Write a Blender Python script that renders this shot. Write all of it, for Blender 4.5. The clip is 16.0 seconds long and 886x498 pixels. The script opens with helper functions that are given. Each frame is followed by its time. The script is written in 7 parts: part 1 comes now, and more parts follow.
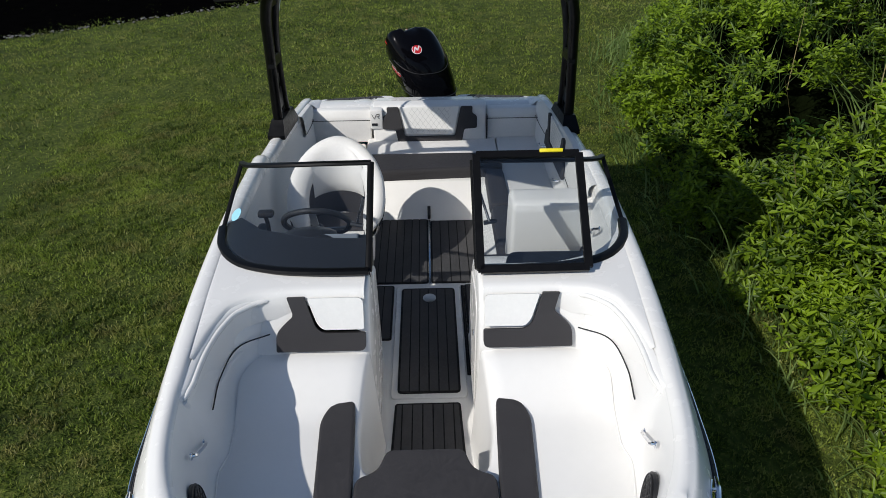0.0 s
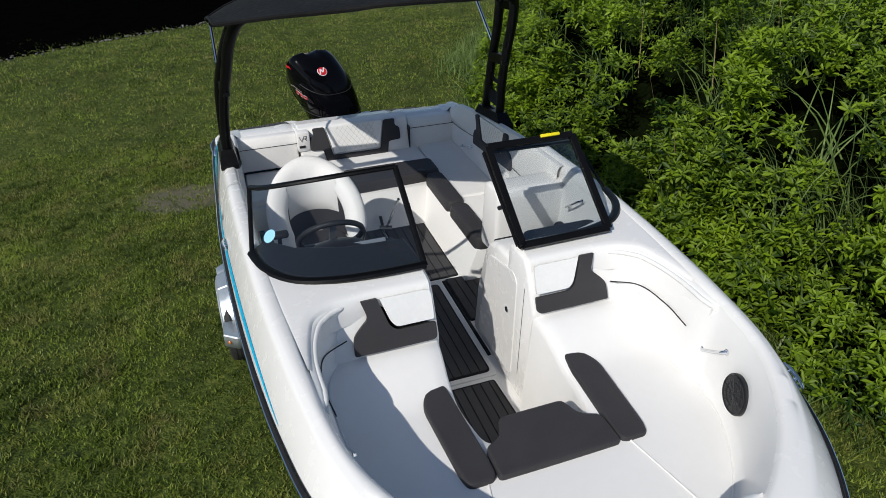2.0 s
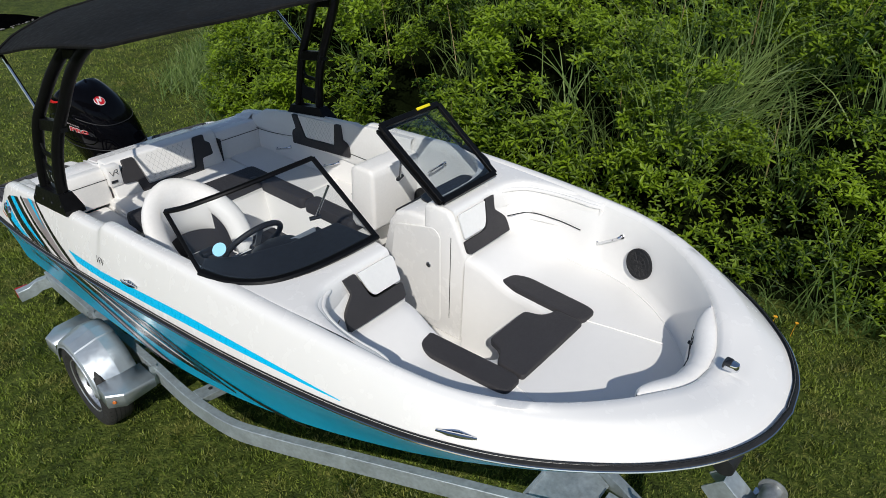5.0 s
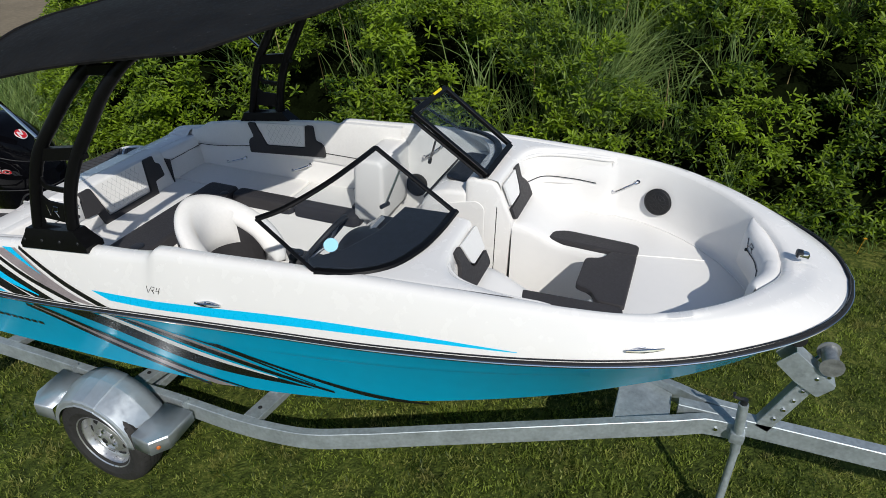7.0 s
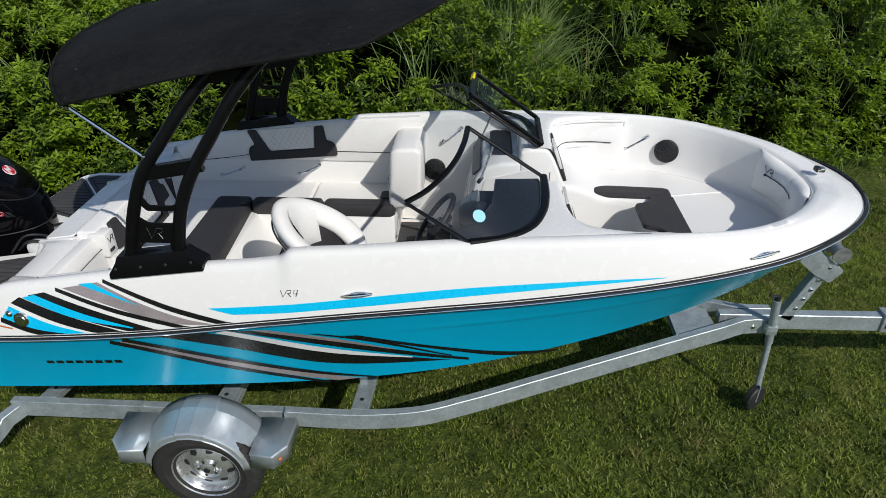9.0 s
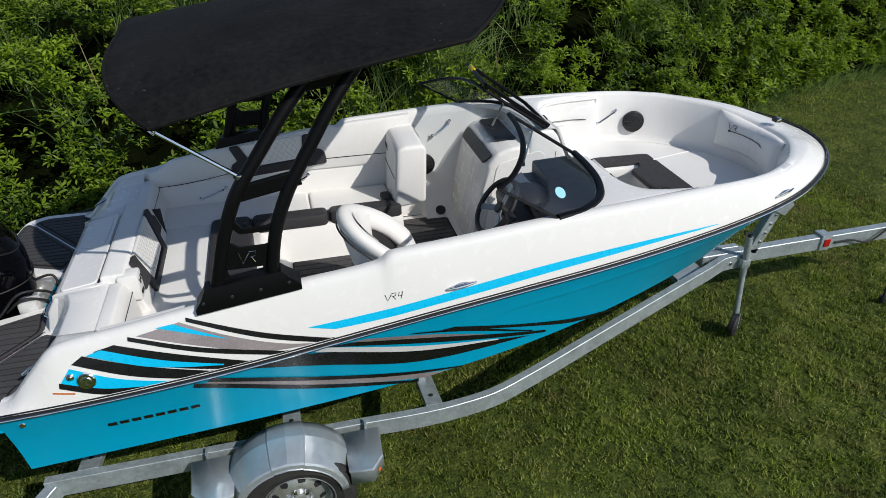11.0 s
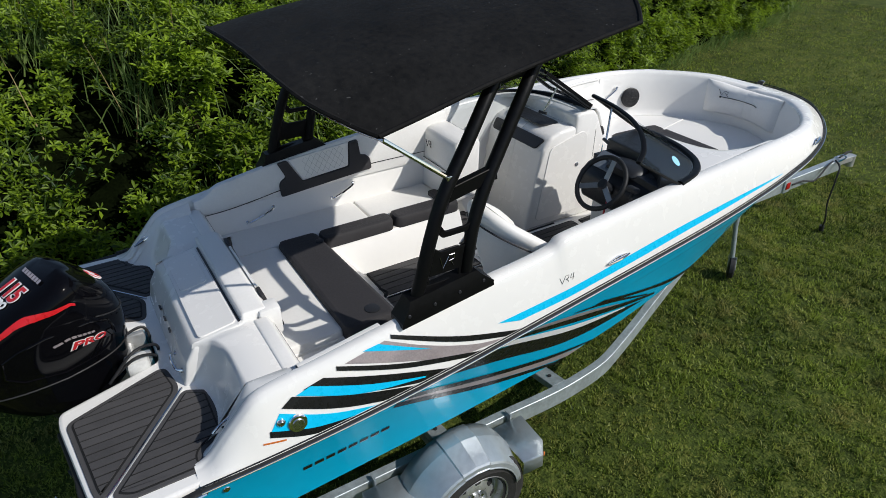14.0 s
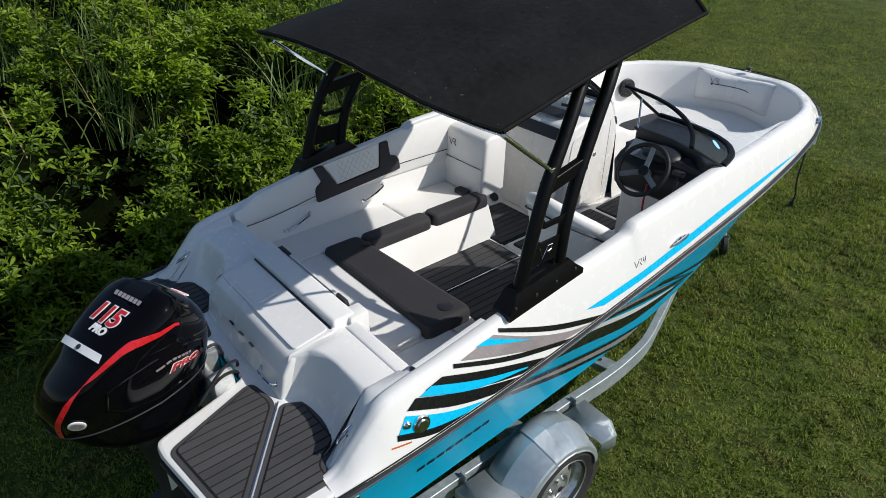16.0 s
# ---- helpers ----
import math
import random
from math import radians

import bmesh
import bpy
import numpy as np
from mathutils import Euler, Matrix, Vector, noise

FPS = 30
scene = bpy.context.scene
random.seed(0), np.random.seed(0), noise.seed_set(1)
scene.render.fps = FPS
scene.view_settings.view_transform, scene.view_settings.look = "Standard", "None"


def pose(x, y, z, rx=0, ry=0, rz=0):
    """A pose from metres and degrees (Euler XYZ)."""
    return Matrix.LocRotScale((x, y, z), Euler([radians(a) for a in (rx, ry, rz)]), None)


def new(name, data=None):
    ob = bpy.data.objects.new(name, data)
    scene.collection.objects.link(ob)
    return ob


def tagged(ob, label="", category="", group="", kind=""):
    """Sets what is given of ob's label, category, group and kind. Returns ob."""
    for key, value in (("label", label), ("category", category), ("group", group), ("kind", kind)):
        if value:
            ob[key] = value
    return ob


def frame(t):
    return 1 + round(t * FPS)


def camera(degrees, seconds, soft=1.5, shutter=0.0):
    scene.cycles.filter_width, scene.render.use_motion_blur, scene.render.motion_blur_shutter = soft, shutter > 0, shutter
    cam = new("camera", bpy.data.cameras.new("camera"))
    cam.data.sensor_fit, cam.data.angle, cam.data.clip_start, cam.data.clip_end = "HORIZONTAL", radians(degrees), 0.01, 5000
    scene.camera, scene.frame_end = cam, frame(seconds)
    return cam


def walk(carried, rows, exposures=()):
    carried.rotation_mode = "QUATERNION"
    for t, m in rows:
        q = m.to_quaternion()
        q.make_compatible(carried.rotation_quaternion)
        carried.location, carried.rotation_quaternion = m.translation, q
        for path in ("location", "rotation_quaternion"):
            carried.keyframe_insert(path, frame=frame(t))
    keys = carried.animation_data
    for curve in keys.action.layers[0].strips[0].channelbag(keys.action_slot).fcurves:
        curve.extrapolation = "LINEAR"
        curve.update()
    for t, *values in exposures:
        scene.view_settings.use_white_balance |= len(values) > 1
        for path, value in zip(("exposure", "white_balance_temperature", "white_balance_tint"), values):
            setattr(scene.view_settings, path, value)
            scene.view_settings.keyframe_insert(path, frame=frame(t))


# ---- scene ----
cam = camera(68.5, 16.0, soft=0.8)
METRES, EYE, TILT, LEAN, TURN, OFFX = 9.5, 3.6, -34.5, 0.5, -1.4, 0.045
ROWS = [
    (0.0, 0.0, 0.0, 0.0, 0.0, 0.0, -0.0),
    (0.5, -0.0332, -0.0026, -0.003, -3.93, 0.7, 2.52),
    (1.0, -0.0636, -0.0053, -0.0057, -7.85, 1.19, 5.05),
    (1.5, -0.0901, -0.0076, -0.0071, -11.73, 1.16, 7.53),
    (2.0, -0.1134, -0.0088, -0.0088, -15.63, 0.8, 10.0),
    (2.5, -0.134, -0.0101, -0.0083, -19.78, 0.2, 12.51),
    (3.0, -0.1512, -0.0123, -0.0087, -24.12, -0.67, 15.08),
    (3.5, -0.1714, -0.01, -0.0077, -28.48, -1.9, 17.64),
    (4.0, -0.1931, -0.0035, -0.0044, -33.04, -3.33, 20.04),
    (4.5, -0.2156, 0.003, -0.0003, -37.76, -4.96, 22.32),
    (7.0, -0.3446, 0.1071, 0.0644, -63.15, -16.15, 31.35),
    (7.5, -0.3726, 0.1396, 0.0854, -68.36, -18.83, 32.49),
    (8.0, -0.3947, 0.171, 0.1074, -73.75, -21.74, 33.35),
    (8.5, -0.41, 0.2031, 0.1293, -79.16, -24.71, 34.03),
    (9.0, -0.4205, 0.2351, 0.1513, -84.46, -27.66, 34.51),
    (11.5, -0.4244, 0.3874, 0.2538, -109.9, -41.81, 33.17),
    (12.0, -0.4162, 0.4161, 0.2725, -113.35, -43.68, 32.54),
    (12.5, -0.4045, 0.4413, 0.2888, -116.6, -45.39, 31.87),
    (13.0, -0.3905, 0.4635, 0.3035, -119.75, -47.0, 31.13),
    (13.5, -0.3758, 0.4851, 0.318, -122.73, -48.51, 30.34),
    (14.0, -0.3605, 0.5044, 0.3314, -125.56, -49.91, 29.52),
    (14.5, -0.3453, 0.5212, 0.3438, -127.87, -51.03, 28.8),
    (15.0, -0.3338, 0.5381, 0.3543, -129.94, -52.01, 28.11),
    (15.5, -0.3232, 0.5532, 0.3646, -131.91, -52.9, 27.41),
    (16.0, -0.3142, 0.5666, 0.3738, -133.81, -53.78, 26.7),
]
walk(cam, [(t, pose(OFFX, 0, EYE, TILT, LEAN, TURN) @ pose(METRES * x, METRES * y, METRES * z, 90 + pitch, roll, yaw)) for t, x, y, z, yaw, pitch, roll in ROWS],
     exposures=[(0.0, 0.0), (9.0, 0.0), (13.0, 0.03), (16.0, 0.17)])

# ---- light ----
SUN = Vector((-0.594, -0.472, 0.651)).normalized()
world = bpy.data.worlds.new("world")
scene.world = world
world.use_nodes = True
wn = world.node_tree.nodes
sky = wn.new("ShaderNodeTexSky")
sky.sky_type = "NISHITA"
sky.sun_disc = False
sky.ozone_density, sky.dust_density = 1.6, 0.6
sky.sun_elevation = math.asin(SUN.z)
sky.sun_rotation = math.atan2(SUN.x, SUN.y)
wn["Background"].inputs["Strength"].default_value = 0.098
world.node_tree.links.new(sky.outputs[0], wn["Background"].inputs["Color"])
sun = new("sun", bpy.data.lights.new("sun", "SUN"))
sun.data.energy, sun.data.angle, sun.data.color = 3.55, radians(0.53), (1.0, 0.968, 0.915)
sun.matrix_world = Matrix.Translation((0, 0, 20)) @ SUN.to_track_quat("Z", "Y").to_matrix().to_4x4()

# ---- materials ----
def pbr(name, color, rough=0.5, metal=0.0, var=0.12, vscale=3.0, fine=40.0, bump=0.0, bscale=120.0, coat=0.0, island=0.0, spec=0.5, each=0.0):
    """A surface with variation at two scales, roughness wear and fine relief."""
    m = bpy.data.materials.new(name)
    m.use_nodes = True
    n, l = m.node_tree.nodes, m.node_tree.links
    b = n["Principled BSDF"]
    tc = n.new("ShaderNodeTexCoord")
    big, small = n.new("ShaderNodeTexNoise"), n.new("ShaderNodeTexNoise")
    for node, s in ((big, vscale), (small, fine)):
        node.inputs["Scale"].default_value, node.inputs["Detail"].default_value = s, 6
        l.new(tc.outputs["Object"], node.inputs["Vector"])
    add = n.new("ShaderNodeMath")
    add.operation = "ADD"
    l.new(big.outputs["Fac"], add.inputs[0])
    l.new(small.outputs["Fac"], add.inputs[1])
    last = add.outputs[0]
    if island or each:
        geo = n.new("ShaderNodeNewGeometry") if island else n.new("ShaderNodeObjectInfo")
        mul = n.new("ShaderNodeMath")
        mul.operation = "MULTIPLY_ADD"
        l.new(geo.outputs["Random Per Island" if island else "Random"], mul.inputs[0])
        mul.inputs[1].default_value = (island or each) * 2
        l.new(last, mul.inputs[2])
        sub = n.new("ShaderNodeMath")
        sub.operation = "SUBTRACT"
        l.new(mul.outputs[0], sub.inputs[0])
        sub.inputs[1].default_value = island or each
        last = sub.outputs[0]
    ramp = n.new("ShaderNodeMapRange")
    ramp.inputs["From Min"].default_value, ramp.inputs["From Max"].default_value = 0.6, 1.4
    ramp.inputs["To Min"].default_value, ramp.inputs["To Max"].default_value = 1 - var, 1 + var
    l.new(last, ramp.inputs["Value"])
    mix = n.new("ShaderNodeVectorMath")
    mix.operation = "SCALE"
    mix.inputs[0].default_value = color[:3]
    l.new(ramp.outputs[0], mix.inputs["Scale"])
    l.new(mix.outputs[0], b.inputs["Base Color"])
    rr = n.new("ShaderNodeMapRange")
    rr.inputs["From Min"].default_value, rr.inputs["From Max"].default_value = 0.3, 0.7
    rr.inputs["To Min"].default_value, rr.inputs["To Max"].default_value = max(0.02, rough * 0.8), min(1, rough * 1.2)
    l.new(small.outputs["Fac"], rr.inputs["Value"])
    l.new(rr.outputs[0], b.inputs["Roughness"])
    b.inputs["Metallic"].default_value = metal
    b.inputs["Coat Weight"].default_value = coat
    b.inputs["Coat Roughness"].default_value = 0.06
    b.inputs["Specular IOR Level"].default_value = spec
    if bump:
        tex, bp = n.new("ShaderNodeTexNoise"), n.new("ShaderNodeBump")
        tex.inputs["Scale"].default_value, tex.inputs["Detail"].default_value = bscale, 4
        l.new(tc.outputs["Object"], tex.inputs["Vector"])
        bp.inputs["Strength"].default_value, bp.inputs["Distance"].default_value = bump, 0.01
        l.new(tex.outputs["Fac"], bp.inputs["Height"])
        l.new(bp.outputs[0], b.inputs["Normal"])
    return m


WHITE = pbr("white_gelcoat", (0.795, 0.78, 0.75), 0.25, var=0.012, vscale=1.5, fine=14, coat=0.18, spec=0.4)
LINER = pbr("white_liner", (0.81, 0.795, 0.765), 0.35, var=0.015, vscale=2, fine=25, bump=0.04, bscale=300)
VINYL = pbr("white_vinyl", (0.80, 0.785, 0.755), 0.5, var=0.04, vscale=4, fine=60, bump=0.10, bscale=420)
QUILT = pbr("quilted_white_vinyl", (0.80, 0.79, 0.76), 0.5, var=0.04, vscale=4, fine=60, bump=0.1, bscale=420)
SPOKE = pbr("grey_spoke", (0.34, 0.35, 0.36), 0.4, metal=0.5, var=0.12)
STITCH = pbr("grey_stitching", (0.50, 0.495, 0.48), 0.6, var=0.1)
GREY = pbr("charcoal_vinyl", (0.036, 0.034, 0.036), 0.6, var=0.18, vscale=5, fine=70, bump=0.14, bscale=420, spec=0.35)
TEAL = pbr("teal_gelcoat", (0.0, 0.37, 0.60), 0.2, var=0.05, vscale=1.2, fine=10, coat=0.08, spec=0.22)
CYAN = pbr("cyan_vinyl_film", (0.0, 0.50, 0.82), 0.3, var=0.03)
BLACKFILM = pbr("black_vinyl_film", (0.008, 0.008, 0.009), 0.28, var=0.15)
SILVERFILM = pbr("silver_vinyl_film", (0.42, 0.36, 0.37), 0.35, metal=0.4, var=0.25, vscale=6, fine=120)
BLACK = pbr("black_powder_coat", (0.004, 0.004, 0.0045), 0.38, var=0.2, bump=0.05, bscale=500, spec=0.16)
RUBBER = pbr("black_rubber", (0.012, 0.012, 0.013), 0.6, var=0.25, vscale=8, bump=0.1, bscale=200)
TYRE = pbr("tyre_rubber", (0.022, 0.021, 0.020), 0.75, var=0.3, vscale=9, bump=0.2, bscale=90)
PLASTIC = pbr("dark_plastic", (0.016, 0.017, 0.020), 0.45, var=0.2, bump=0.1, bscale=400)
CHROME = pbr("chrome", (0.75, 0.76, 0.78), 0.08, metal=1.0, var=0.05)
STEEL = pbr("brushed_steel", (0.62, 0.63, 0.65), 0.22, metal=1.0, var=0.08)
GALV = pbr("galvanised_steel", (0.40, 0.45, 0.47), 0.48, metal=0.55, var=0.28, vscale=9, fine=45, bump=0.08, bscale=60)
GALVF = pbr("galvanised_sheet", (0.46, 0.50, 0.53), 0.36, metal=0.6, var=0.10, vscale=5, fine=30, bump=0.05, bscale=30)
FOAM = pbr("grey_foam_decking", (0.055, 0.053, 0.054), 0.75, var=0.2, vscale=8, fine=90, bump=0.2, bscale=260, each=0.25)
FOAMGAP = pbr("black_foam_groove", (0.006, 0.006, 0.006), 0.8, var=0.2)
CANVAS = pbr("black_canvas", (0.0105, 0.0103, 0.0102), 0.8, var=0.6, vscale=3, fine=30, bump=0.3, bscale=24, spec=0.10)


def specks(m, scale, cut, color):
    """Small pale flecks of dirt over a surface."""
    n, l = m.node_tree.nodes, m.node_tree.links
    b = n["Principled BSDF"]
    old = b.inputs["Base Color"].links[0].from_socket
    tc, t, r, mx = n.new("ShaderNodeTexCoord"), n.new("ShaderNodeTexNoise"), n.new("ShaderNodeMapRange"), n.new("ShaderNodeMix")
    t.inputs["Scale"].default_value, t.inputs["Detail"].default_value = scale, 3
    r.inputs["From Min"].default_value, r.inputs["From Max"].default_value = cut, cut + 0.06
    mx.data_type = "RGBA"
    mx.inputs[7].default_value = (*color, 1)
    l.new(tc.outputs["Object"], t.inputs["Vector"])
    l.new(t.outputs["Fac"], r.inputs["Value"])
    l.new(r.outputs[0], mx.inputs[0])
    l.new(old, mx.inputs[6])
    l.new(mx.outputs[2], b.inputs["Base Color"])


specks(CANVAS, 42.0, 0.70, (0.06, 0.06, 0.058))
COWL = pbr("black_gloss_cowl", (0.0025, 0.0025, 0.0035), 0.07, var=0.15, coat=0.03, spec=0.10)
RED = pbr("red_film", (0.55, 0.012, 0.018), 0.3, var=0.1)
WHITEFILM = pbr("white_film", (0.75, 0.75, 0.75), 0.35, var=0.05)
YELLOW = pbr("yellow_sticker", (0.75, 0.62, 0.01), 0.5, var=0.05)
BLUEST = pbr("pale_blue_sticker", (0.30, 0.62, 0.80), 0.5, var=0.05)
AMBER = pbr("amber_lens", (0.55, 0.15, 0.03), 0.25, var=0.1)
REDLENS = pbr("red_lens", (0.35, 0.01, 0.01), 0.2, var=0.1)
SPEAKER = pbr("speaker_mesh", (0.008, 0.008, 0.009), 0.5, var=0.2)
ALU = pbr("cast_aluminium", (0.55, 0.55, 0.54), 0.4, metal=0.7, var=0.2, vscale=12)


def clear(name, tint, alpha):
    m = bpy.data.materials.new(name)
    m.use_nodes = True
    n, l = m.node_tree.nodes, m.node_tree.links
    n.remove(n["Principled BSDF"])
    tr, gl, mx = n.new("ShaderNodeBsdfTransparent"), n.new("ShaderNodeBsdfGlossy"), n.new("ShaderNodeMixShader")
    tr.inputs[0].default_value = (*tint, 1)
    gl.inputs["Roughness"].default_value = 0.02
    mx.inputs[0].default_value = alpha
    l.new(tr.outputs[0], mx.inputs[1])
    l.new(gl.outputs[0], mx.inputs[2])
    l.new(mx.outputs[0], n["Material Output"].inputs["Surface"])
    return m


GLASS = clear("smoked_screen", (0.87, 0.89, 0.90), 0.06)


# ---- mesh helpers ----
def base(name, at, label, category, group="", kind=""):
    ob = new(name)
    ob.location = at
    ob.empty_display_size = 0.2
    return tagged(ob, label, category, group, kind)


def part(name, bm, material, parent=None, label="", smooth=40):
    """One mesh object from a bmesh in world metres, under a thing or a part."""
    me = bpy.data.meshes.new(name)
    bmesh.ops.recalc_face_normals(bm, faces=bm.faces)
    bm.to_mesh(me)
    bm.free()
    me.materials.append(material)
    ob = new(name, me)
    if smooth:
        me.shade_smooth()
        me.set_sharp_from_angle(angle=radians(smooth))
    if parent:
        ob.parent = parent
        if parent.type == "EMPTY":
            ob.matrix_parent_inverse = Matrix.Translation(-parent.location)
    if label:
        ob["label"] = label
    return ob


def spline(pts, n):
    """n points along a smooth curve through pts, evenly spaced."""
    p = np.array(pts, float)
    d = np.r_[0, np.cumsum(np.linalg.norm(np.diff(p, axis=0), axis=1))]
    m = np.gradient(p, d, axis=0)
    s = np.linspace(0, d[-1], n)
    i = np.clip(np.searchsorted(d, s, side="right") - 1, 0, len(d) - 2)
    h = (d[i + 1] - d[i])[:, None]
    u = ((s - d[i]) / h[:, 0])[:, None]
    return ((2 * u**3 - 3 * u**2 + 1) * p[i] + (u**3 - 2 * u**2 + u) * h * m[i] + (3 * u**2 - 2 * u**3) * p[i + 1] + (u**3 - u**2) * h * m[i + 1])


def func(xs, ys):
    """A smooth function through the given values."""
    xs, ys = np.array(xs, float), np.array(ys, float)
    d = np.diff(ys) / np.diff(xs)
    m = np.r_[d[0], [2 * a * b / (a + b) if a * b > 0 else 0.0 for a, b in zip(d, d[1:])], d[-1]]

    def f(x):
        x = min(max(x, xs[0]), xs[-1])
        i = min(int(np.searchsorted(xs, x, side="right")) - 1, len(xs) - 2)
        h = xs[i + 1] - xs[i]
        u = (x - xs[i]) / h
        return float((2 * u**3 - 3 * u**2 + 1) * ys[i] + (u**3 - 2 * u**2 + u) * h * m[i] + (3 * u**2 - 2 * u**3) * ys[i + 1] + (u**3 - u**2) * h * m[i + 1])

    return f


def grid(bm, rows, close=False):
    """Faces between rows of points."""
    vs = [[bm.verts.new(p) for p in r] for r in rows]
    for a, b in zip(vs, vs[1:]):
        k = len(a)
        for i in range(k if close else k - 1):
            j = (i + 1) % k
            bm.faces.new((a[i], a[j], b[j], b[i]))
    return vs


def tube(bm, pts, r, seg=8, cap=True, flat=1.0, up=(0, 0, 1)):
    """A round (or, with flat, oval) bar along pts; r one number or one for each point."""
    pts = [Vector(p) for p in pts]
    rs = r if isinstance(r, (list, tuple)) else [r] * len(pts)
    rings = []
    side = None
    for i, p in enumerate(pts):
        t = (pts[min(i + 1, len(pts) - 1)] - pts[max(i - 1, 0)]).normalized()
        if side is None:
            side = t.cross(Vector(up))
            if side.length < 0.1:
                side = t.cross(Vector((1, 0, 0)))
        side = (side - t * side.dot(t)).normalized()
        nor = side.cross(t)
        rings.append([p + rs[i] * (math.cos(a) * side + flat * math.sin(a) * nor) for a in (2 * math.pi * k / seg for k in range(seg))])
    vs = grid(bm, rings, close=True)
    if cap:
        bm.faces.new(vs[0][::-1])
        bm.faces.new(vs[-1])


def bar(bm, pts, w, h, up=(0, 0, 1)):
    """A rectangular bar along pts, w wide and h high."""
    pts = [Vector(p) for p in pts]
    rings = []
    for i, p in enumerate(pts):
        t = (pts[min(i + 1, len(pts) - 1)] - pts[max(i - 1, 0)]).normalized()
        s = t.cross(Vector(up)).normalized()
        n = s.cross(t)
        c = min(w, h) * 0.06
        a, b = w / 2, h / 2
        rings.append([p + s * x + n * z for x, z in ((-a, -b + c), (-a + c, -b), (a - c, -b), (a, -b + c), (a, b - c), (a - c, b), (-a + c, b), (-a, b - c))])
    vs = grid(bm, rings, close=True)
    bm.faces.new(vs[0][::-1])
    bm.faces.new(vs[-1])


def box(bm, lo, hi, bevel=0.01, m=None, seg=2):
    made = bmesh.ops.create_cube(bm, size=1)["verts"]
    lo, hi = Vector(lo), Vector(hi)
    for v in made:
        v.co = Vector([lo[k] + (v.co[k] + 0.5) * (hi[k] - lo[k]) for k in range(3)])
    if bevel:
        es = {e for v in made for e in v.link_edges}
        r = bmesh.ops.bevel(bm, geom=list(es), offset=bevel, segments=seg, affect="EDGES", profile=0.5)
        made = list({v for f in r["faces"] for v in f.verts} | {v for v in made if v.is_valid})
    if m is not None:
        bmesh.ops.transform(bm, matrix=m, verts=[v for v in made if v.is_valid])


def rounded(pts, r, n=4):
    """A polygon with its corners rounded; r one number or one for each corner."""
    out = []
    k = len(pts)
    rs = r if isinstance(r, (list, tuple)) else [r] * k
    for i in range(k):
        a, b, c = Vector(pts[i - 1]), Vector(pts[i]), Vector(pts[(i + 1) % k])
        u, v = a - b, c - b
        q = min(rs[i], u.length * 0.45, v.length * 0.45)
        if q < 1e-4:
            out.append(b)
            continue
        p0, p1 = b + u.normalized() * q, b + v.normalized() * q
        for j in range(n + 1):
            s = j / n
            out.append((1 - s) ** 2 * p0 + 2 * s * (1 - s) * b + s * s * p1)
    return out


def area2(p):
    return sum(p[i - 1].x * p[i].y - p[i].x * p[i - 1].y for i in range(len(p))) / 2


def inset(p, d):
    """A polygon moved inwards by d."""
    if area2(p) < 0:
        d = -d
    out = []
    for i in range(len(p)):
        a, b, c = p[i - 1], p[i], p[(i + 1) % len(p)]
        t1, t2 = b - a, c - b
        if t1.length < 1e-6 or t2.length < 1e-6:
            t = (c - a)
        else:
            t = t1.normalized() + t2.normalized()
        t = t.normalized()
        out.append(b + Vector((-t.y, t.x)) * d)
    return out


def slab(bm, poly, z0, z1, r=0.01, m=None, crown=0.0):
    """A padded plate: a flat outline from z0 to z1 with a rounded upper edge. m lays it elsewhere."""
    poly = [Vector(p).to_2d() for p in poly]
    rings = [(poly, z0), (poly, z1 - r), (inset(poly, r * 0.3), z1 - r * 0.3), (inset(poly, r), z1)]
    rings.append((inset(poly, r + 0.003), z1))
    if crown:
        rings.append((inset(poly, r + crown * 3), z1 + crown))
    rows = [[(m @ Vector((p.x, p.y, z))) if m else Vector((p.x, p.y, z)) for p in q] for q, z in rings]
    vs = grid(bm, rows, close=True)
    bm.faces.new(vs[-1])
    bm.faces.new(vs[0][::-1])


def disc(bm, at, normal, r, depth, seg=24, lip=0.0):
    """A round plate whose face looks along normal."""
    q = Vector(normal).to_track_quat("Z", "Y").to_matrix().to_4x4()
    m = Matrix.Translation(at) @ q
    ring = lambda rad, z: [m @ Vector((rad * math.cos(a), rad * math.sin(a), z)) for a in (2 * math.pi * k / seg for k in range(seg))]
    vs = grid(bm, [ring(r, 0), ring(r, depth * 0.7), ring(r - depth * 0.3 - lip, depth)], close=True)
    bm.faces.new(vs[-1])
    bm.faces.new(vs[0][::-1])


def frame_on(o, x, y):
    """A matrix with its origin at o, its X along x and its Y near y."""
    x = Vector(x).normalized()
    z = x.cross(Vector(y)).normalized()
    y = z.cross(x)
    return Matrix(((x.x, y.x, z.x, o[0]), (x.y, y.y, z.y, o[1]), (x.z, y.z, z.z, o[2]), (0, 0, 0, 1)))


def emblem(parent, material, place, r, more=False, name="maker_mark"):
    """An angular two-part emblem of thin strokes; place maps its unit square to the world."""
    lines = [[(0.0, 1.0), (0.30, 0.0), (0.58, 0.86)], [(0.58, 1.0), (0.98, 1.0), (0.96, 0.58), (0.66, 0.50)], [(0.76, 0.48), (1.02, 0.0)]]
    if more:
        lines += [[(1.28, 1.0), (1.20, 0.42), (1.62, 0.42)], [(1.56, 1.0), (1.48, 0.0)]]
    bm = bmesh.new()
    for line in lines:
        tube(bm, [place(*p) for p in line], r, 5)
    part(name, bm, material, parent, smooth=0)


